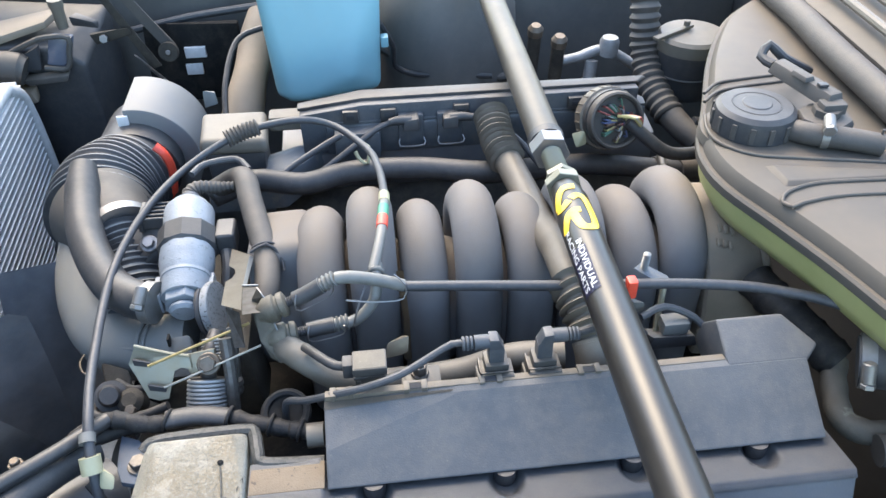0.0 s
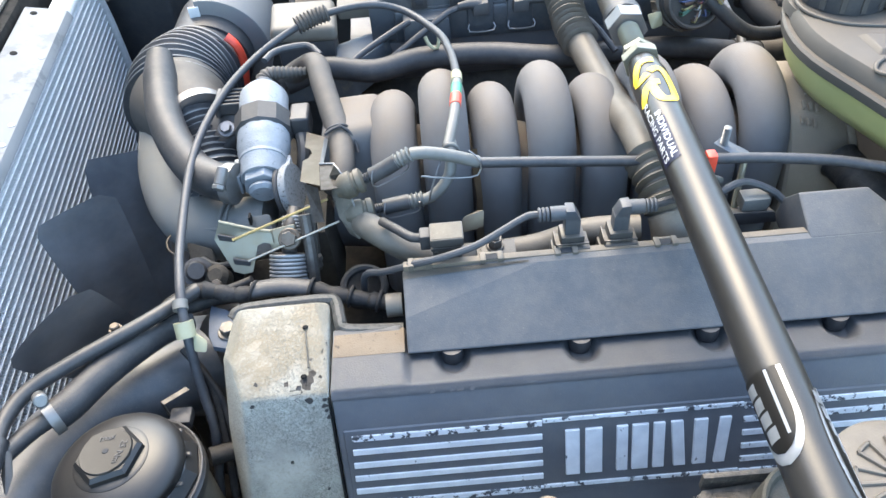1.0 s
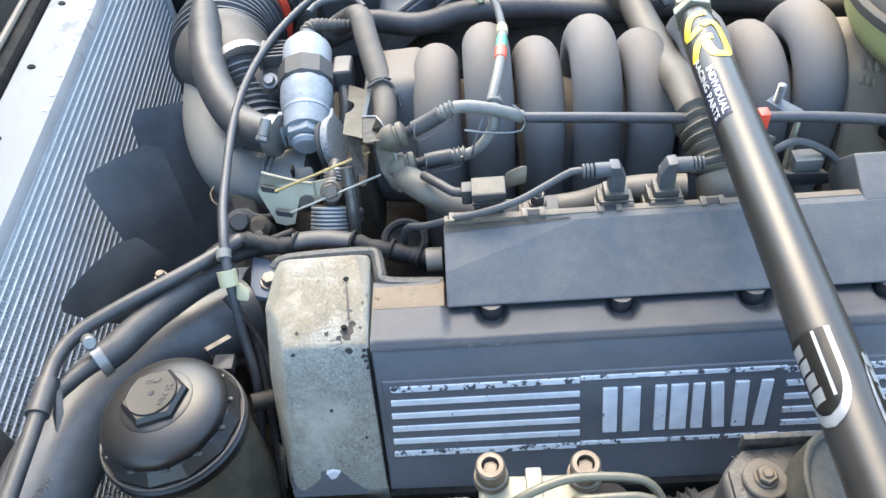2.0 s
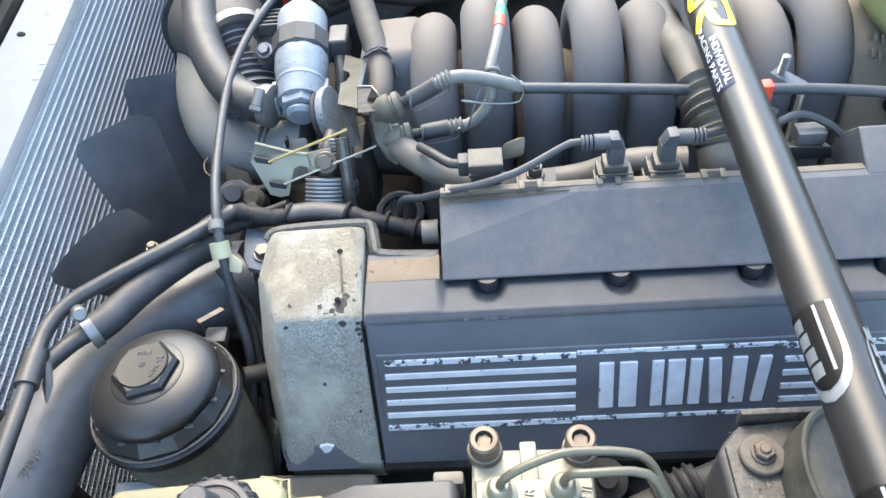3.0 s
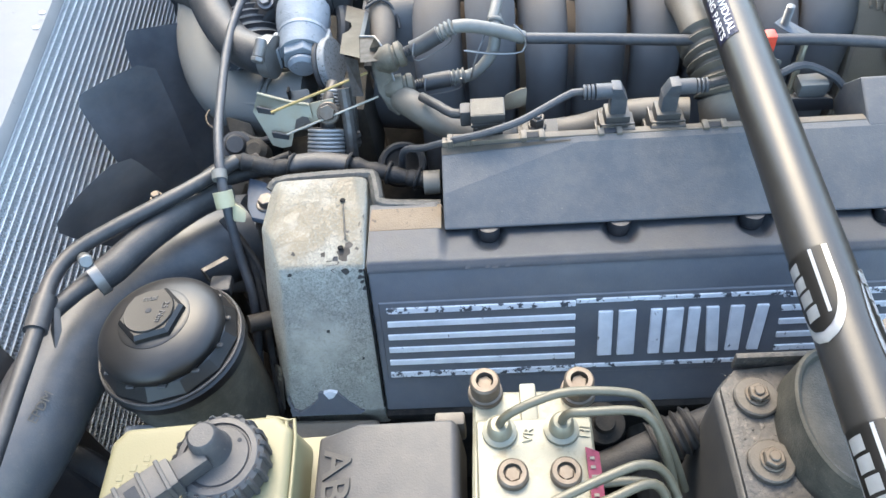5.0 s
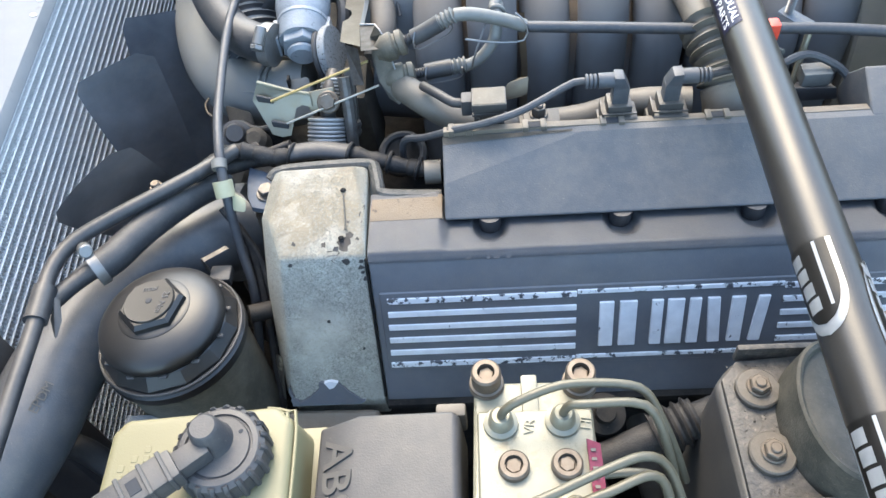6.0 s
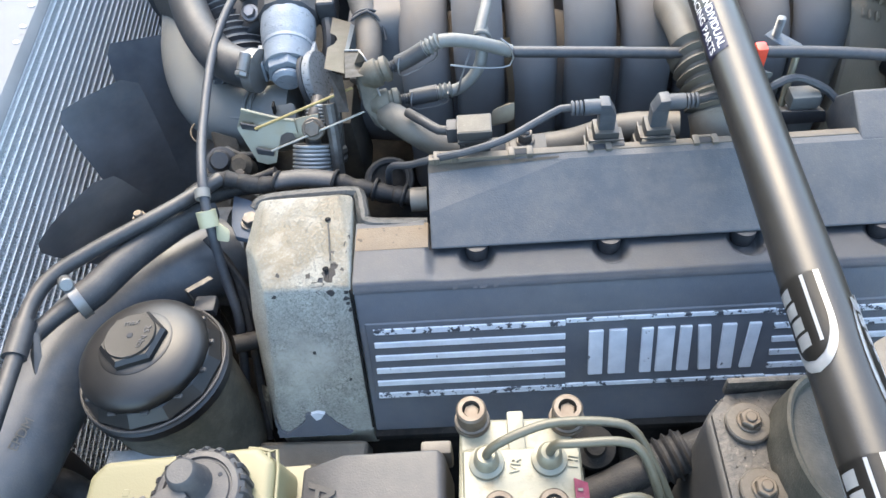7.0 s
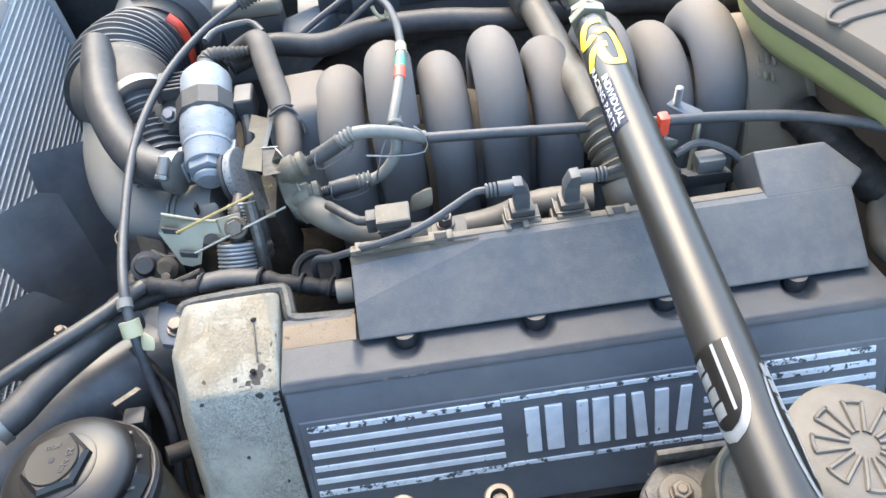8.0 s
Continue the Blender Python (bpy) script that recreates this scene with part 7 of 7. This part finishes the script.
for pts in ([(0.3290, 0.1490, 0.9490), (0.3300, 0.1530, 0.9500), (0.3390, 0.1610, 0.9506), (0.368, 0.1690, 0.9506), (0.4220, 0.1670, 0.9506), (0.50, 0.160, 0.9506)],
            [(0.3290, 0.1490, 0.9490), (0.3330, 0.1420, 0.9500), (0.3420, 0.1450, 0.9506), (0.3713, 0.1500, 0.9506), (0.4104, 0.1490, 0.9506), (0.50, 0.140, 0.9506)],
            [(0.3205, 0.287, 0.9500), (0.3130, 0.262, 0.9500), (0.3150, 0.238, 0.9502), (0.3345, 0.2165, 0.9506), (0.3722, 0.2055, 0.9506), (0.4128, 0.1965, 0.9506), (0.48, 0.180, 0.9506)],
            [(0.330, 0.312, 0.9495), (0.350, 0.328, 0.9506), (0.378, 0.335, 0.9506), (0.42, 0.34, 0.9506)],
            [(0.336, 0.328, 0.9495), (0.356, 0.345, 0.9506), (0.384, 0.350, 0.9506), (0.42, 0.354, 0.9506)]):
    part("moulded_line", tube(pts, 0.0017, 8), M_TANK_TOP, tank)
part("front_deck", hull([(0.336, 0.200, 0.949), (0.352, 0.195, 0.949), (0.48, 0.166, 0.949), (0.34, 0.168, 0.949), (0.48, 0.170, 0.949)] + [(x, y, 0.9525) for x, y in ((0.342, 0.196), (0.354, 0.191), (0.478, 0.168), (0.344, 0.173))], 0.0015, 2), M_TANK_TOP, tank)
part("stop_tab", tube([(0.4375, 0.207, 0.950), (0.4375, 0.207, 0.972)], 0.0012, 6), M_STEEL_DARK, tank)
for k in range(14):
    a = 2 * math.pi * k / 14
    part("grip_rib", box((-0.0022, -0.001, 0), (0.0022, 0.0008, 0.014), 0.0003, 1), M_RUBBER_DUSTY, tcap).matrix_basis = Matrix.Translation(TO + Vector((0, 0, 0.014))) @ Matrix.Rotation(a, 4, "Z") @ Matrix.Translation((0, -0.0355, 0))

# cowl with rubber seals
cowl = thing("cowl", (0.50, 0.35, 0.95), "dusty cowl edge with rubber seals behind the tank", "cowl", kind="structure")
part("seal", tube([(0.470, 0.10, 0.965), (0.478, 0.35, 0.968), (0.492, 0.47, 0.965), (0.505, 0.66, 0.955)], 0.014, 14, 0.03), M_RUBBER_DUSTY, cowl, "dusty rubber seal")
part("panel", hull([(0.486, 0.05, 0.972), (0.496, 0.40, 0.978), (0.515, 0.70, 0.972), (0.62, 0.05, 1.01), (0.62, 0.70, 1.01), (0.486, 0.05, 0.955), (0.515, 0.70, 0.955), (0.62, 0.05, 0.955), (0.62, 0.70, 0.955)], 0.004), M_TANK_TOP, cowl)
for dx in (0.018, 0.045):
    part("ridge", tube([(0.488 + dx, 0.06, 0.985 + dx * 0.25), (0.498 + dx, 0.40, 0.990 + dx * 0.25), (0.517 + dx, 0.70, 0.986 + dx * 0.25)], 0.005, 10, 0.03), M_PALE, cowl, "pale dusty ridge")

# right rear hoses
h = thing("heater_hose", (0.39, 0.08, 0.78), "dirty bent heater hose behind the engine", "hose")
part("hose_body", tube([(0.392, 0.104, 0.812), (0.384, 0.088, 0.806), (0.378, 0.070, 0.801), (0.376, 0.054, 0.798), (0.386, 0.043, 0.796), (0.402, 0.037, 0.797), (0.45, 0.030, 0.797)], lambda q, d: 0.0105 + 0.0005 * math.sin(d * 300), 20, 0.004), M_STAINED, h)
part("hose_end", tube([(0.386, 0.021, 0.800), (0.42, 0.016, 0.802), (0.47, 0.02, 0.80)], 0.0125, 20), M_RUBBER_DUSTY, h, "grey dusty hose end")
h = thing("coolant_hose", (0.37, 0.04, 0.88), "thick black hose with steel clamp below the tank", "hose")
part("hose_body", tube([(0.366, 0.056, 0.866), (0.385, 0.046, 0.870), (0.41, 0.034, 0.868), (0.45, 0.012, 0.855)], 0.0195, 26, 0.006), M_RUBBER, h)
clamp_on("hose_clamp", (0.3715, 0.0535, 0.8675), (0.85, -0.45, 0.18), 0.0198, h, 0.010, (-0.6, -0.4, 0.2))
h = thing("rear_water_pipe", (0.37, 0.12, 0.84), "dark ribbed water pipe behind the ignition cover", "pipe")
part("pipe", tube([(0.352, 0.185, 0.835), (0.362, 0.150, 0.832), (0.378, 0.122, 0.822), (0.392, 0.102, 0.812)], lambda q, d: 0.0165 + 0.0014 * (0.5 + 0.5 * math.cos(2 * math.pi * d / 0.022)) ** 6, 24, 0.002), M_TAPE, h)
h = thing("coolant_hose", (0.42, -0.02, 0.78), "dusty black hose low at the firewall", "hose")
part("hose_body", tube([(0.392, -0.030, 0.790), (0.425, -0.030, 0.795), (0.47, -0.02, 0.79)], 0.020, 24), M_RUBBER_DUSTY, h)

# ---- far side of the bay ----
wash = thing("washer_tank", (-0.03, 0.68, 0.78), "turquoise translucent washer fluid tank", "washer tank")
part("body", hull([(-0.100, 0.625, 0.822), (-0.080, 0.606, 0.818), (0.036, 0.628, 0.822), (-0.105, 0.652, 0.87), (-0.118, 0.66, 1.02), (0.046, 0.66, 1.02), (0.040, 0.645, 0.88), (-0.10, 0.76, 0.80), (0.04, 0.76, 0.80), (-0.115, 0.78, 1.02), (0.045, 0.78, 1.02), (-0.09, 0.618, 0.85), (0.0, 0.612, 0.85)], 0.012, 4), M_BLUE_TANK, wash)
part("panel", hull([(-0.098, 0.640, 0.895), (-0.056, 0.640, 0.895), (-0.100, 0.652, 0.985), (-0.055, 0.652, 0.985), (-0.098, 0.636, 0.895), (-0.056, 0.636, 0.895), (-0.100, 0.648, 0.985), (-0.055, 0.648, 0.985)], 0.004), M_BLUE_TANK, wash, "raised panel on the tank")
part("lug", box((0.040, 0.645, 0.872), (0.050, 0.66, 0.886), 0.002), M_BLUE_TANK, wash)
tb = thing("distributor_cover", (-0.13, 0.45, 0.83), "dusty beige moulded cover on a dark base", "engine cover")
part("lid", hull([(-0.168, 0.488, 0.878), (-0.098, 0.486, 0.878), (-0.164, 0.428, 0.876), (-0.094, 0.424, 0.876), (-0.170, 0.488, 0.862), (-0.096, 0.486, 0.862), (-0.166, 0.424, 0.860), (-0.092, 0.420, 0.860)], 0.007, 4), M_PALE, tb)
part("base", hull([(-0.165, 0.486, 0.862), (-0.100, 0.484, 0.862), (-0.160, 0.426, 0.860), (-0.097, 0.424, 0.860), (-0.160, 0.48, 0.81), (-0.10, 0.48, 0.81), (-0.158, 0.42, 0.80), (-0.10, 0.42, 0.80)], 0.004), M_PLASTIC, tb)
part("casting", hull([(-0.165, 0.40, 0.80), (-0.08, 0.40, 0.80), (-0.165, 0.49, 0.80), (-0.02, 0.48, 0.80), (-0.16, 0.405, 0.836), (-0.085, 0.405, 0.838), (-0.06, 0.46, 0.846), (-0.02, 0.47, 0.84)], 0.006), M_CAST_BLUE, tb)
part("upper_sleeve", box((-0.094, 0.462, 0.862), (-0.040, 0.484, 0.880), 0.004), M_PALE, tb)
part("grey_box", box((-0.022, 0.425, 0.838), (0.028, 0.456, 0.874), 0.003), M_WIREBOX, tb)
part("bail", tube([(0.000, 0.390, 0.874), (0.004, 0.386, 0.866), (0.012, 0.386, 0.862), (0.014, 0.392, 0.878), (0.004, 0.396, 0.880)], 0.002, 8), M_WHITE_PLASTIC, tb, "pale wire bail")
for pts, lab in (([(0.050, 0.436, 0.880), (0.030, 0.432, 0.878), (0.006, 0.420, 0.868), (-0.03, 0.40, 0.852), (-0.06, 0.385, 0.84)], "lead"),
                 ([(0.118, 0.436, 0.882), (0.145, 0.430, 0.880), (0.175, 0.40, 0.868), (0.195, 0.37, 0.85)], "lead"),
                 ([(-0.015, 0.428, 0.872), (-0.035, 0.415, 0.868), (-0.07, 0.395, 0.856), (-0.09, 0.38, 0.845)], "lead"),
                 ([(-0.158, 0.345, 0.888), (-0.148, 0.362, 0.888), (-0.118, 0.368, 0.888), (-0.104, 0.35, 0.886)], "lead")):
    l = thing("spark_lead", pts[2], "thin dusty ignition lead", "lead")
    part(lab, tube(pts, 0.0034, 10), M_CABLE, l)
rp = thing("round_connector", (0.28, 0.40, 0.86), "round black multi-pin connector with coloured wires", "connector")
RP, RD = Vector((0.276, 0.395, 0.888)), Vector((0.12, -0.86, 0.35)).normalized()
part("shell", lathe([(0, -0.030), (0.031, -0.030), (0.0340, -0.026), (0.0340, -0.012), (0.0325, -0.011), (0.0, -0.011)], RP, RD, 44), M_FILLER, rp, "dusty ridged collar")
part("dark_band", lathe([(0, -0.011), (0.0318, -0.011), (0.0318, -0.002), (0.0, -0.002)], RP, RD, 44), M_RUBBER, rp)
part("front_ring", lathe([(0.0, -0.002), (0.0305, -0.002), (0.0312, 0.002), (0.0300, 0.009), (0.0280, 0.010), (0.0262, 0.008), (0.0258, 0.001), (0.0, 0.001)], RP, RD, 44), M_RUBBER_DUSTY, rp)
for k in range(22):
    a = 2 * math.pi * k / 22
    side, up = RD.cross(Vector((0, 0, 1))).normalized(), RD.cross(Vector((0, 0, 1))).normalized().cross(RD)
    p = RP + (side * math.cos(a) + up * math.sin(a)) * 0.0340
    part("collar_rib", tube([p - RD * 0.025, p - RD * 0.013], 0.0010, 6, 0.02), M_FILLER, rp)
wires = ((0.24, 0.06, 0.05), (0.05, 0.12, 0.08), (0.06, 0.08, 0.16), (0.26, 0.23, 0.10), (0.22, 0.22, 0.21), (0.10, 0.06, 0.04))
wm = [material("wire insulation", c, 0.4, scale=60, bump=0.02) for c in wires]
rq = RD.to_track_quat("Z", "Y")
rnd = random.Random(4)
for k in range(44):
    a, r = rnd.uniform(0, 6.28), 0.023 * math.sqrt(rnd.random())
    p = RP + rq @ Vector((r * math.cos(a), r * math.sin(a), 0.001))
    part("wire", tube([p, p + RD * 0.008, p.lerp(RP + RD * 0.016 + Vector((0.010, 0, -0.002)), 0.40)], 0.0010, 6), wm[k % 6], rp, "coloured wire end")
part("cable_trunk", tube([RP + RD * 0.014 + Vector((0.010, 0, 0)), RP + Vector((0.024, -0.020, -0.006)), RP + Vector((0.055, -0.028, -0.028)), RP + Vector((0.10, -0.02, -0.035)), RP + Vector((0.15, 0.0, -0.04))], 0.007, 12), M_RUBBER, rp)
for k in range(4):
    part("wire", tube([RP + RD * 0.012 + Vector((0.004 * k - 0.002, 0, 0.006)), RP + RD * 0.026 + Vector((0.010 + 0.002 * k, 0, 0.004)), RP + RD * 0.022 + Vector((0.020, 0, -0.008 + 0.002 * k))], 0.0017, 6), wm[(3, 4, 3, 0)[k]], rp, "yellow wire loop")
part("side_lever", hull([(0.232, 0.40, 0.872), (0.246, 0.395, 0.878), (0.236, 0.39, 0.858), (0.25, 0.395, 0.86), (0.24, 0.405, 0.868)], 0.002), M_WHITE_PLASTIC, rp, "pale release lever")
can = thing("canister", (0.435, 0.58, 0.80), "black canister with flat dusty lid", "canister")
part("can_body", lathe([(0, 0), (0.040, 0.0), (0.043, 0.008), (0.043, 0.06), (0, 0.06)], (0.435, 0.588, 0.816), (0, 0, 1), 40), M_PLASTIC, can)
part("band", ring(0.0434, 0.0018, (0.435, 0.588, 0.846), (0, 0, 1), 44), M_PLASTIC, can)
part("lid", lathe([(0, 0.0805), (0.040, 0.079), (0.0445, 0.075), (0.0445, 0.060), (0, 0.060)], (0.435, 0.588, 0.816), (0, 0, 1), 44), M_PALE, can, "dusty flat lid")
part("lever", join(hull([(0.376, 0.571, 0.896), (0.380, 0.563, 0.896), (0.438, 0.594, 0.898), (0.432, 0.598, 0.898), (0.376, 0.571, 0.900), (0.380, 0.563, 0.900), (0.438, 0.594, 0.902), (0.432, 0.598, 0.902)], 0.001), disc(0.004, 0.896, 0.908, (0.428, 0.594, 0))), M_PALE, can)
cor = thing("corrugated_hose", (0.38, 0.6, 0.85), "black corrugated hose beside the canister", "hose")
part("hose_body", tube([(0.378, 0.66, 1.0), (0.378, 0.62, 0.927), (0.381, 0.60, 0.868), (0.384, 0.565, 0.835), (0.395, 0.52, 0.815)], ribbed(0.0165, 0.0034, 0.0115, 1.0), 24, 0.0018), M_RUBBER_DUSTY, cor)
part("sleeve", tube([(0.392, 0.53, 0.82), (0.405, 0.50, 0.808), (0.42, 0.48, 0.80)], 0.016, 18), M_RUBBER_DUSTY, cor)
part("elbow_pipe", tube([(0.415, 0.495, 0.818), (0.44, 0.495, 0.815), (0.47, 0.52, 0.82)], 0.008, 14), M_RUBBER, cor)
for x, y in ((0.262, 0.72), (0.287, 0.68)):
    s = thing("terminal_post", (x, y, 0.80), "dark terminal post with a serrated brown cap", "terminal")
    part("post", tube([(x - 0.004, y, 0.76), (x, y, 0.845)], 0.0095, 16), M_GRIME, s)
    part("serrated_cap", lathe([(0, 0.016), (0.007, 0.016), (0.0115, 0.010), (0.0115, 0.0), (0, 0.0)], (x, y, 0.845), (0, -0.2, 1), 9), M_BOLT_BROWN, s, "serrated brown cap")
reg = thing("pressure_regulator", (0.34, 0.69, 0.80), "dull grey pipe union with round regulator", "pipe union")
part("pipe", tube([(0.287, 0.69, 0.815), (0.32, 0.695, 0.818), (0.36, 0.70, 0.825), (0.41, 0.69, 0.80)], 0.0075, 14), M_ALU_DULL, reg)
part("regulator", lathe([(0, 0), (0.013, 0), (0.014, 0.02), (0.011, 0.026), (0, 0.026)], (0.365, 0.695, 0.82), (0, 0, 1), 20), M_ALU_DULL, reg)
part("leg", tube([(0.34, 0.69, 0.815), (0.335, 0.68, 0.77)], 0.009, 14), M_ALU_DULL, reg)

# headlamp, fender clutter and panels at the far front
hl = thing("headlamp", (-0.42, 0.74, 0.80), "black headlamp housing with dusty top and blue inner pocket", "headlamp")
part("housing", hull([(-0.52, 0.715, 0.60), (-0.352, 0.715, 0.60), (-0.52, 0.715, 0.875), (-0.400, 0.712, 0.868), (-0.358, 0.712, 0.842), (-0.50, 0.82, 0.90), (-0.34, 0.82, 0.885), (-0.34, 0.82, 0.60)], 0.006, 3), M_PLASTIC, hl)
part("pocket", hull([(-0.403, 0.700, 0.850), (-0.376, 0.700, 0.846), (-0.392, 0.704, 0.886), (-0.364, 0.704, 0.883), (-0.403, 0.716, 0.850), (-0.374, 0.716, 0.846), (-0.390, 0.718, 0.888), (-0.362, 0.718, 0.884)], 0.003), M_GLASS_DARK, hl, "smoked blue pocket")
part("pocket_rim", tube([(-0.450, 0.704, 0.866), (-0.420, 0.700, 0.880), (-0.394, 0.698, 0.889), (-0.365, 0.699, 0.887), (-0.368, 0.698, 0.870), (-0.377, 0.697, 0.846), (-0.405, 0.697, 0.848)], 0.0038, 8), M_RUBBER_DUSTY, hl)
# Solid black plate; the recess's shade is put into its colour.
part("recess_plate", hull([(-0.436, 0.698, 0.842), (-0.410, 0.698, 0.845), (-0.436, 0.700, 0.862), (-0.408, 0.700, 0.876), (-0.436, 0.712, 0.842), (-0.408, 0.712, 0.876)], 0.001), M_GROMMET, hl, "black plate giving the recess beside the pocket its darkness")
part("sill", hull([(-0.440, 0.690, 0.834), (-0.376, 0.690, 0.838), (-0.440, 0.705, 0.836), (-0.376, 0.705, 0.842), (-0.430, 0.690, 0.826), (-0.380, 0.690, 0.830)], 0.0015), M_RUBBER_DUSTY, hl, "dusty sill below the pocket")
part("tan_block", hull([(-0.475, 0.690, 0.822), (-0.432, 0.690, 0.816), (-0.475, 0.71, 0.826), (-0.428, 0.71, 0.820), (-0.475, 0.690, 0.800), (-0.426, 0.690, 0.800), (-0.43, 0.71, 0.800)], 0.004), M_PLENUM, hl, "tan dusty end block")
part("rear_cap", tube([(-0.480, 0.690, 0.858), (-0.440, 0.690, 0.852), (-0.428, 0.690, 0.848)], lambda s, d: 0.022 if s < 0.9 else 0.019, 24, 0.004), M_RUBBER_DUSTY, hl)
part("top_rail", hull([(-0.52, 0.70, 0.874), (-0.400, 0.73, 0.898), (-0.52, 0.76, 0.882), (-0.388, 0.77, 0.903), (-0.52, 0.70, 0.862), (-0.400, 0.73, 0.888), (-0.388, 0.77, 0.892)], 0.003), M_PLENUM, hl, "dusty brown top rail")
part("upper_rail", hull([(-0.52, 0.78, 0.935), (-0.375, 0.80, 0.940), (-0.52, 0.84, 0.940), (-0.36, 0.84, 0.944), (-0.52, 0.78, 0.92), (-0.375, 0.80, 0.925)], 0.003), M_RUBBER_DUSTY, hl)
part("adjuster_knob", lathe([(0, 0.0), (0.007, 0.0), (0.008, 0.026), (0.0095, 0.030), (0.0095, 0.038), (0, 0.040)], (-0.376, 0.725, 0.890), (0, 0, 1), 20), M_PALE, hl, "beige adjuster knob")
part("adjuster_arm", hull([(-0.366, 0.725, 0.905), (-0.340, 0.735, 0.892), (-0.366, 0.730, 0.890), (-0.335, 0.74, 0.880), (-0.36, 0.74, 0.905), (-0.335, 0.745, 0.89)], 0.002), M_PLASTIC, hl)
latch = thing("latch_stay", (-0.29, 0.76, 0.82), "dark folding stay and pivots at the fender", "stay")
part("bar", hull([(-0.322, 0.765, 0.935), (-0.306, 0.765, 0.935), (-0.262, 0.760, 0.835), (-0.246, 0.760, 0.842), (-0.322, 0.770, 0.935), (-0.246, 0.766, 0.842)], 0.002), M_RUBBER_DUSTY, latch)
part("bar", hull([(-0.338, 0.760, 0.925), (-0.328, 0.760, 0.928), (-0.283, 0.752, 0.812), (-0.270, 0.752, 0.816), (-0.338, 0.764, 0.925), (-0.270, 0.756, 0.816)], 0.002), M_GRIME, latch)
part("pivot", disc(0.014, 0, 0.008, (-0.256, 0.756, 0.836), (0, -1, 0.2), 20), M_GRIME, latch)
part("pivot_pin", disc(0.0035, 0.008, 0.011, (-0.256, 0.756, 0.836), (0, -1, 0.2), 12), M_STEEL, latch)
part("plate", hull([(-0.352, 0.74, 0.872), (-0.300, 0.742, 0.880), (-0.346, 0.742, 0.855), (-0.298, 0.744, 0.868), (-0.352, 0.748, 0.872), (-0.298, 0.750, 0.868)], 0.002), M_GRIME, latch)
part("bolt", hexagon(0.006, 0, 0.006, (-0.333, 0.740, 0.866), (0, -1, 0.3)), M_STEEL, latch)
part("lower_arm", hull([(-0.300, 0.735, 0.842), (-0.270, 0.735, 0.800), (-0.290, 0.735, 0.835), (-0.258, 0.735, 0.792), (-0.300, 0.742, 0.842), (-0.258, 0.742, 0.792)], 0.002), M_STEEL_DARK, latch)
fb = thing("fuse_bracket", (-0.22, 0.80, 0.80), "dark far side bracket with two white labels", "bracket")
part("plate", hull([(-0.30, 0.795, 0.74), (-0.16, 0.795, 0.74), (-0.30, 0.80, 0.86), (-0.16, 0.80, 0.86), (-0.30, 0.785, 0.74), (-0.16, 0.785, 0.86)], 0.004), M_DARK, fb)
for x, z, w in ((-0.226, 0.822, 0.030), (-0.232, 0.796, 0.024)):
    part("label", box((x - w / 2, 0.779, z - 0.009), (x + w / 2, 0.7845, z + 0.007), 0.001), M_WHITE, fb, "white paper label")
strut_far = thing("strut_tower", (0.17, 0.80, 0.80), "dark painted far strut tower", "strut tower")
part("tower", lathe([(0, 0.10), (0.085, 0.10), (0.11, 0.06), (0.12, -0.10), (0.12, -0.3), (0, -0.3)], (0.14, 0.82, 0.80), (0, 0, 1), 48), M_BODY, strut_far)
part("top_ring", ring(0.070, 0.006, (0.14, 0.82, 0.90), (0, 0, 1), 40), M_BODY, strut_far)
for a in (200, 260, 320):
    part("stud_nut", hexagon(0.008, 0, 0.010, (0.14 + 0.05 * math.cos(radians(a)), 0.82 + 0.05 * math.sin(radians(a)), 0.90)), M_BOLT_BROWN, strut_far)
tx = thing("tan_pipe", (-0.13, 0.72, 0.78), "tan dusty duct beside the washer tank", "duct")
part("duct", tube([(-0.16, 0.62, 0.76), (-0.148, 0.68, 0.80), (-0.135, 0.75, 0.83), (-0.12, 0.80, 0.86)], lambda q, d: 0.026 + 0.002 * math.sin(9 * q), 20), M_PLENUM, tx)
part("wire", tube([(-0.165, 0.58, 0.80), (-0.165, 0.64, 0.84), (-0.15, 0.70, 0.87), (-0.11, 0.72, 0.88)], 0.004, 8), M_RUBBER, tx)
fw = thing("fender_wiring", (0.15, 0.74, 0.80), "thin black wiring along the far fender", "wiring")
part("wire", tube([(0.04, 0.66, 0.90), (0.056, 0.68, 0.86), (0.06, 0.70, 0.82), (0.09, 0.71, 0.80), (0.15, 0.72, 0.79), (0.20, 0.71, 0.79)], 0.004, 8), M_RUBBER, fw)
part("edge_strip", tube([(-0.33, 0.815, 0.842), (-0.29, 0.815, 0.850), (-0.2224, 0.815, 0.862), (-0.13, 0.815, 0.872)], 0.0055, 10), M_CABLE, fw, "grey edge strip")
part("arch_rim", tube([(0.030, 0.76, 0.832), (0.050, 0.755, 0.818), (0.085, 0.745, 0.802), (0.145, 0.735, 0.785), (0.212, 0.735, 0.775), (0.250, 0.745, 0.775)], 0.0065, 10), M_RUBBER_DUSTY, fw, "dusty arch rim")
part("clip", box((0.098, 0.722, 0.802), (0.104, 0.730, 0.808), 0.001), M_STEEL, fw)
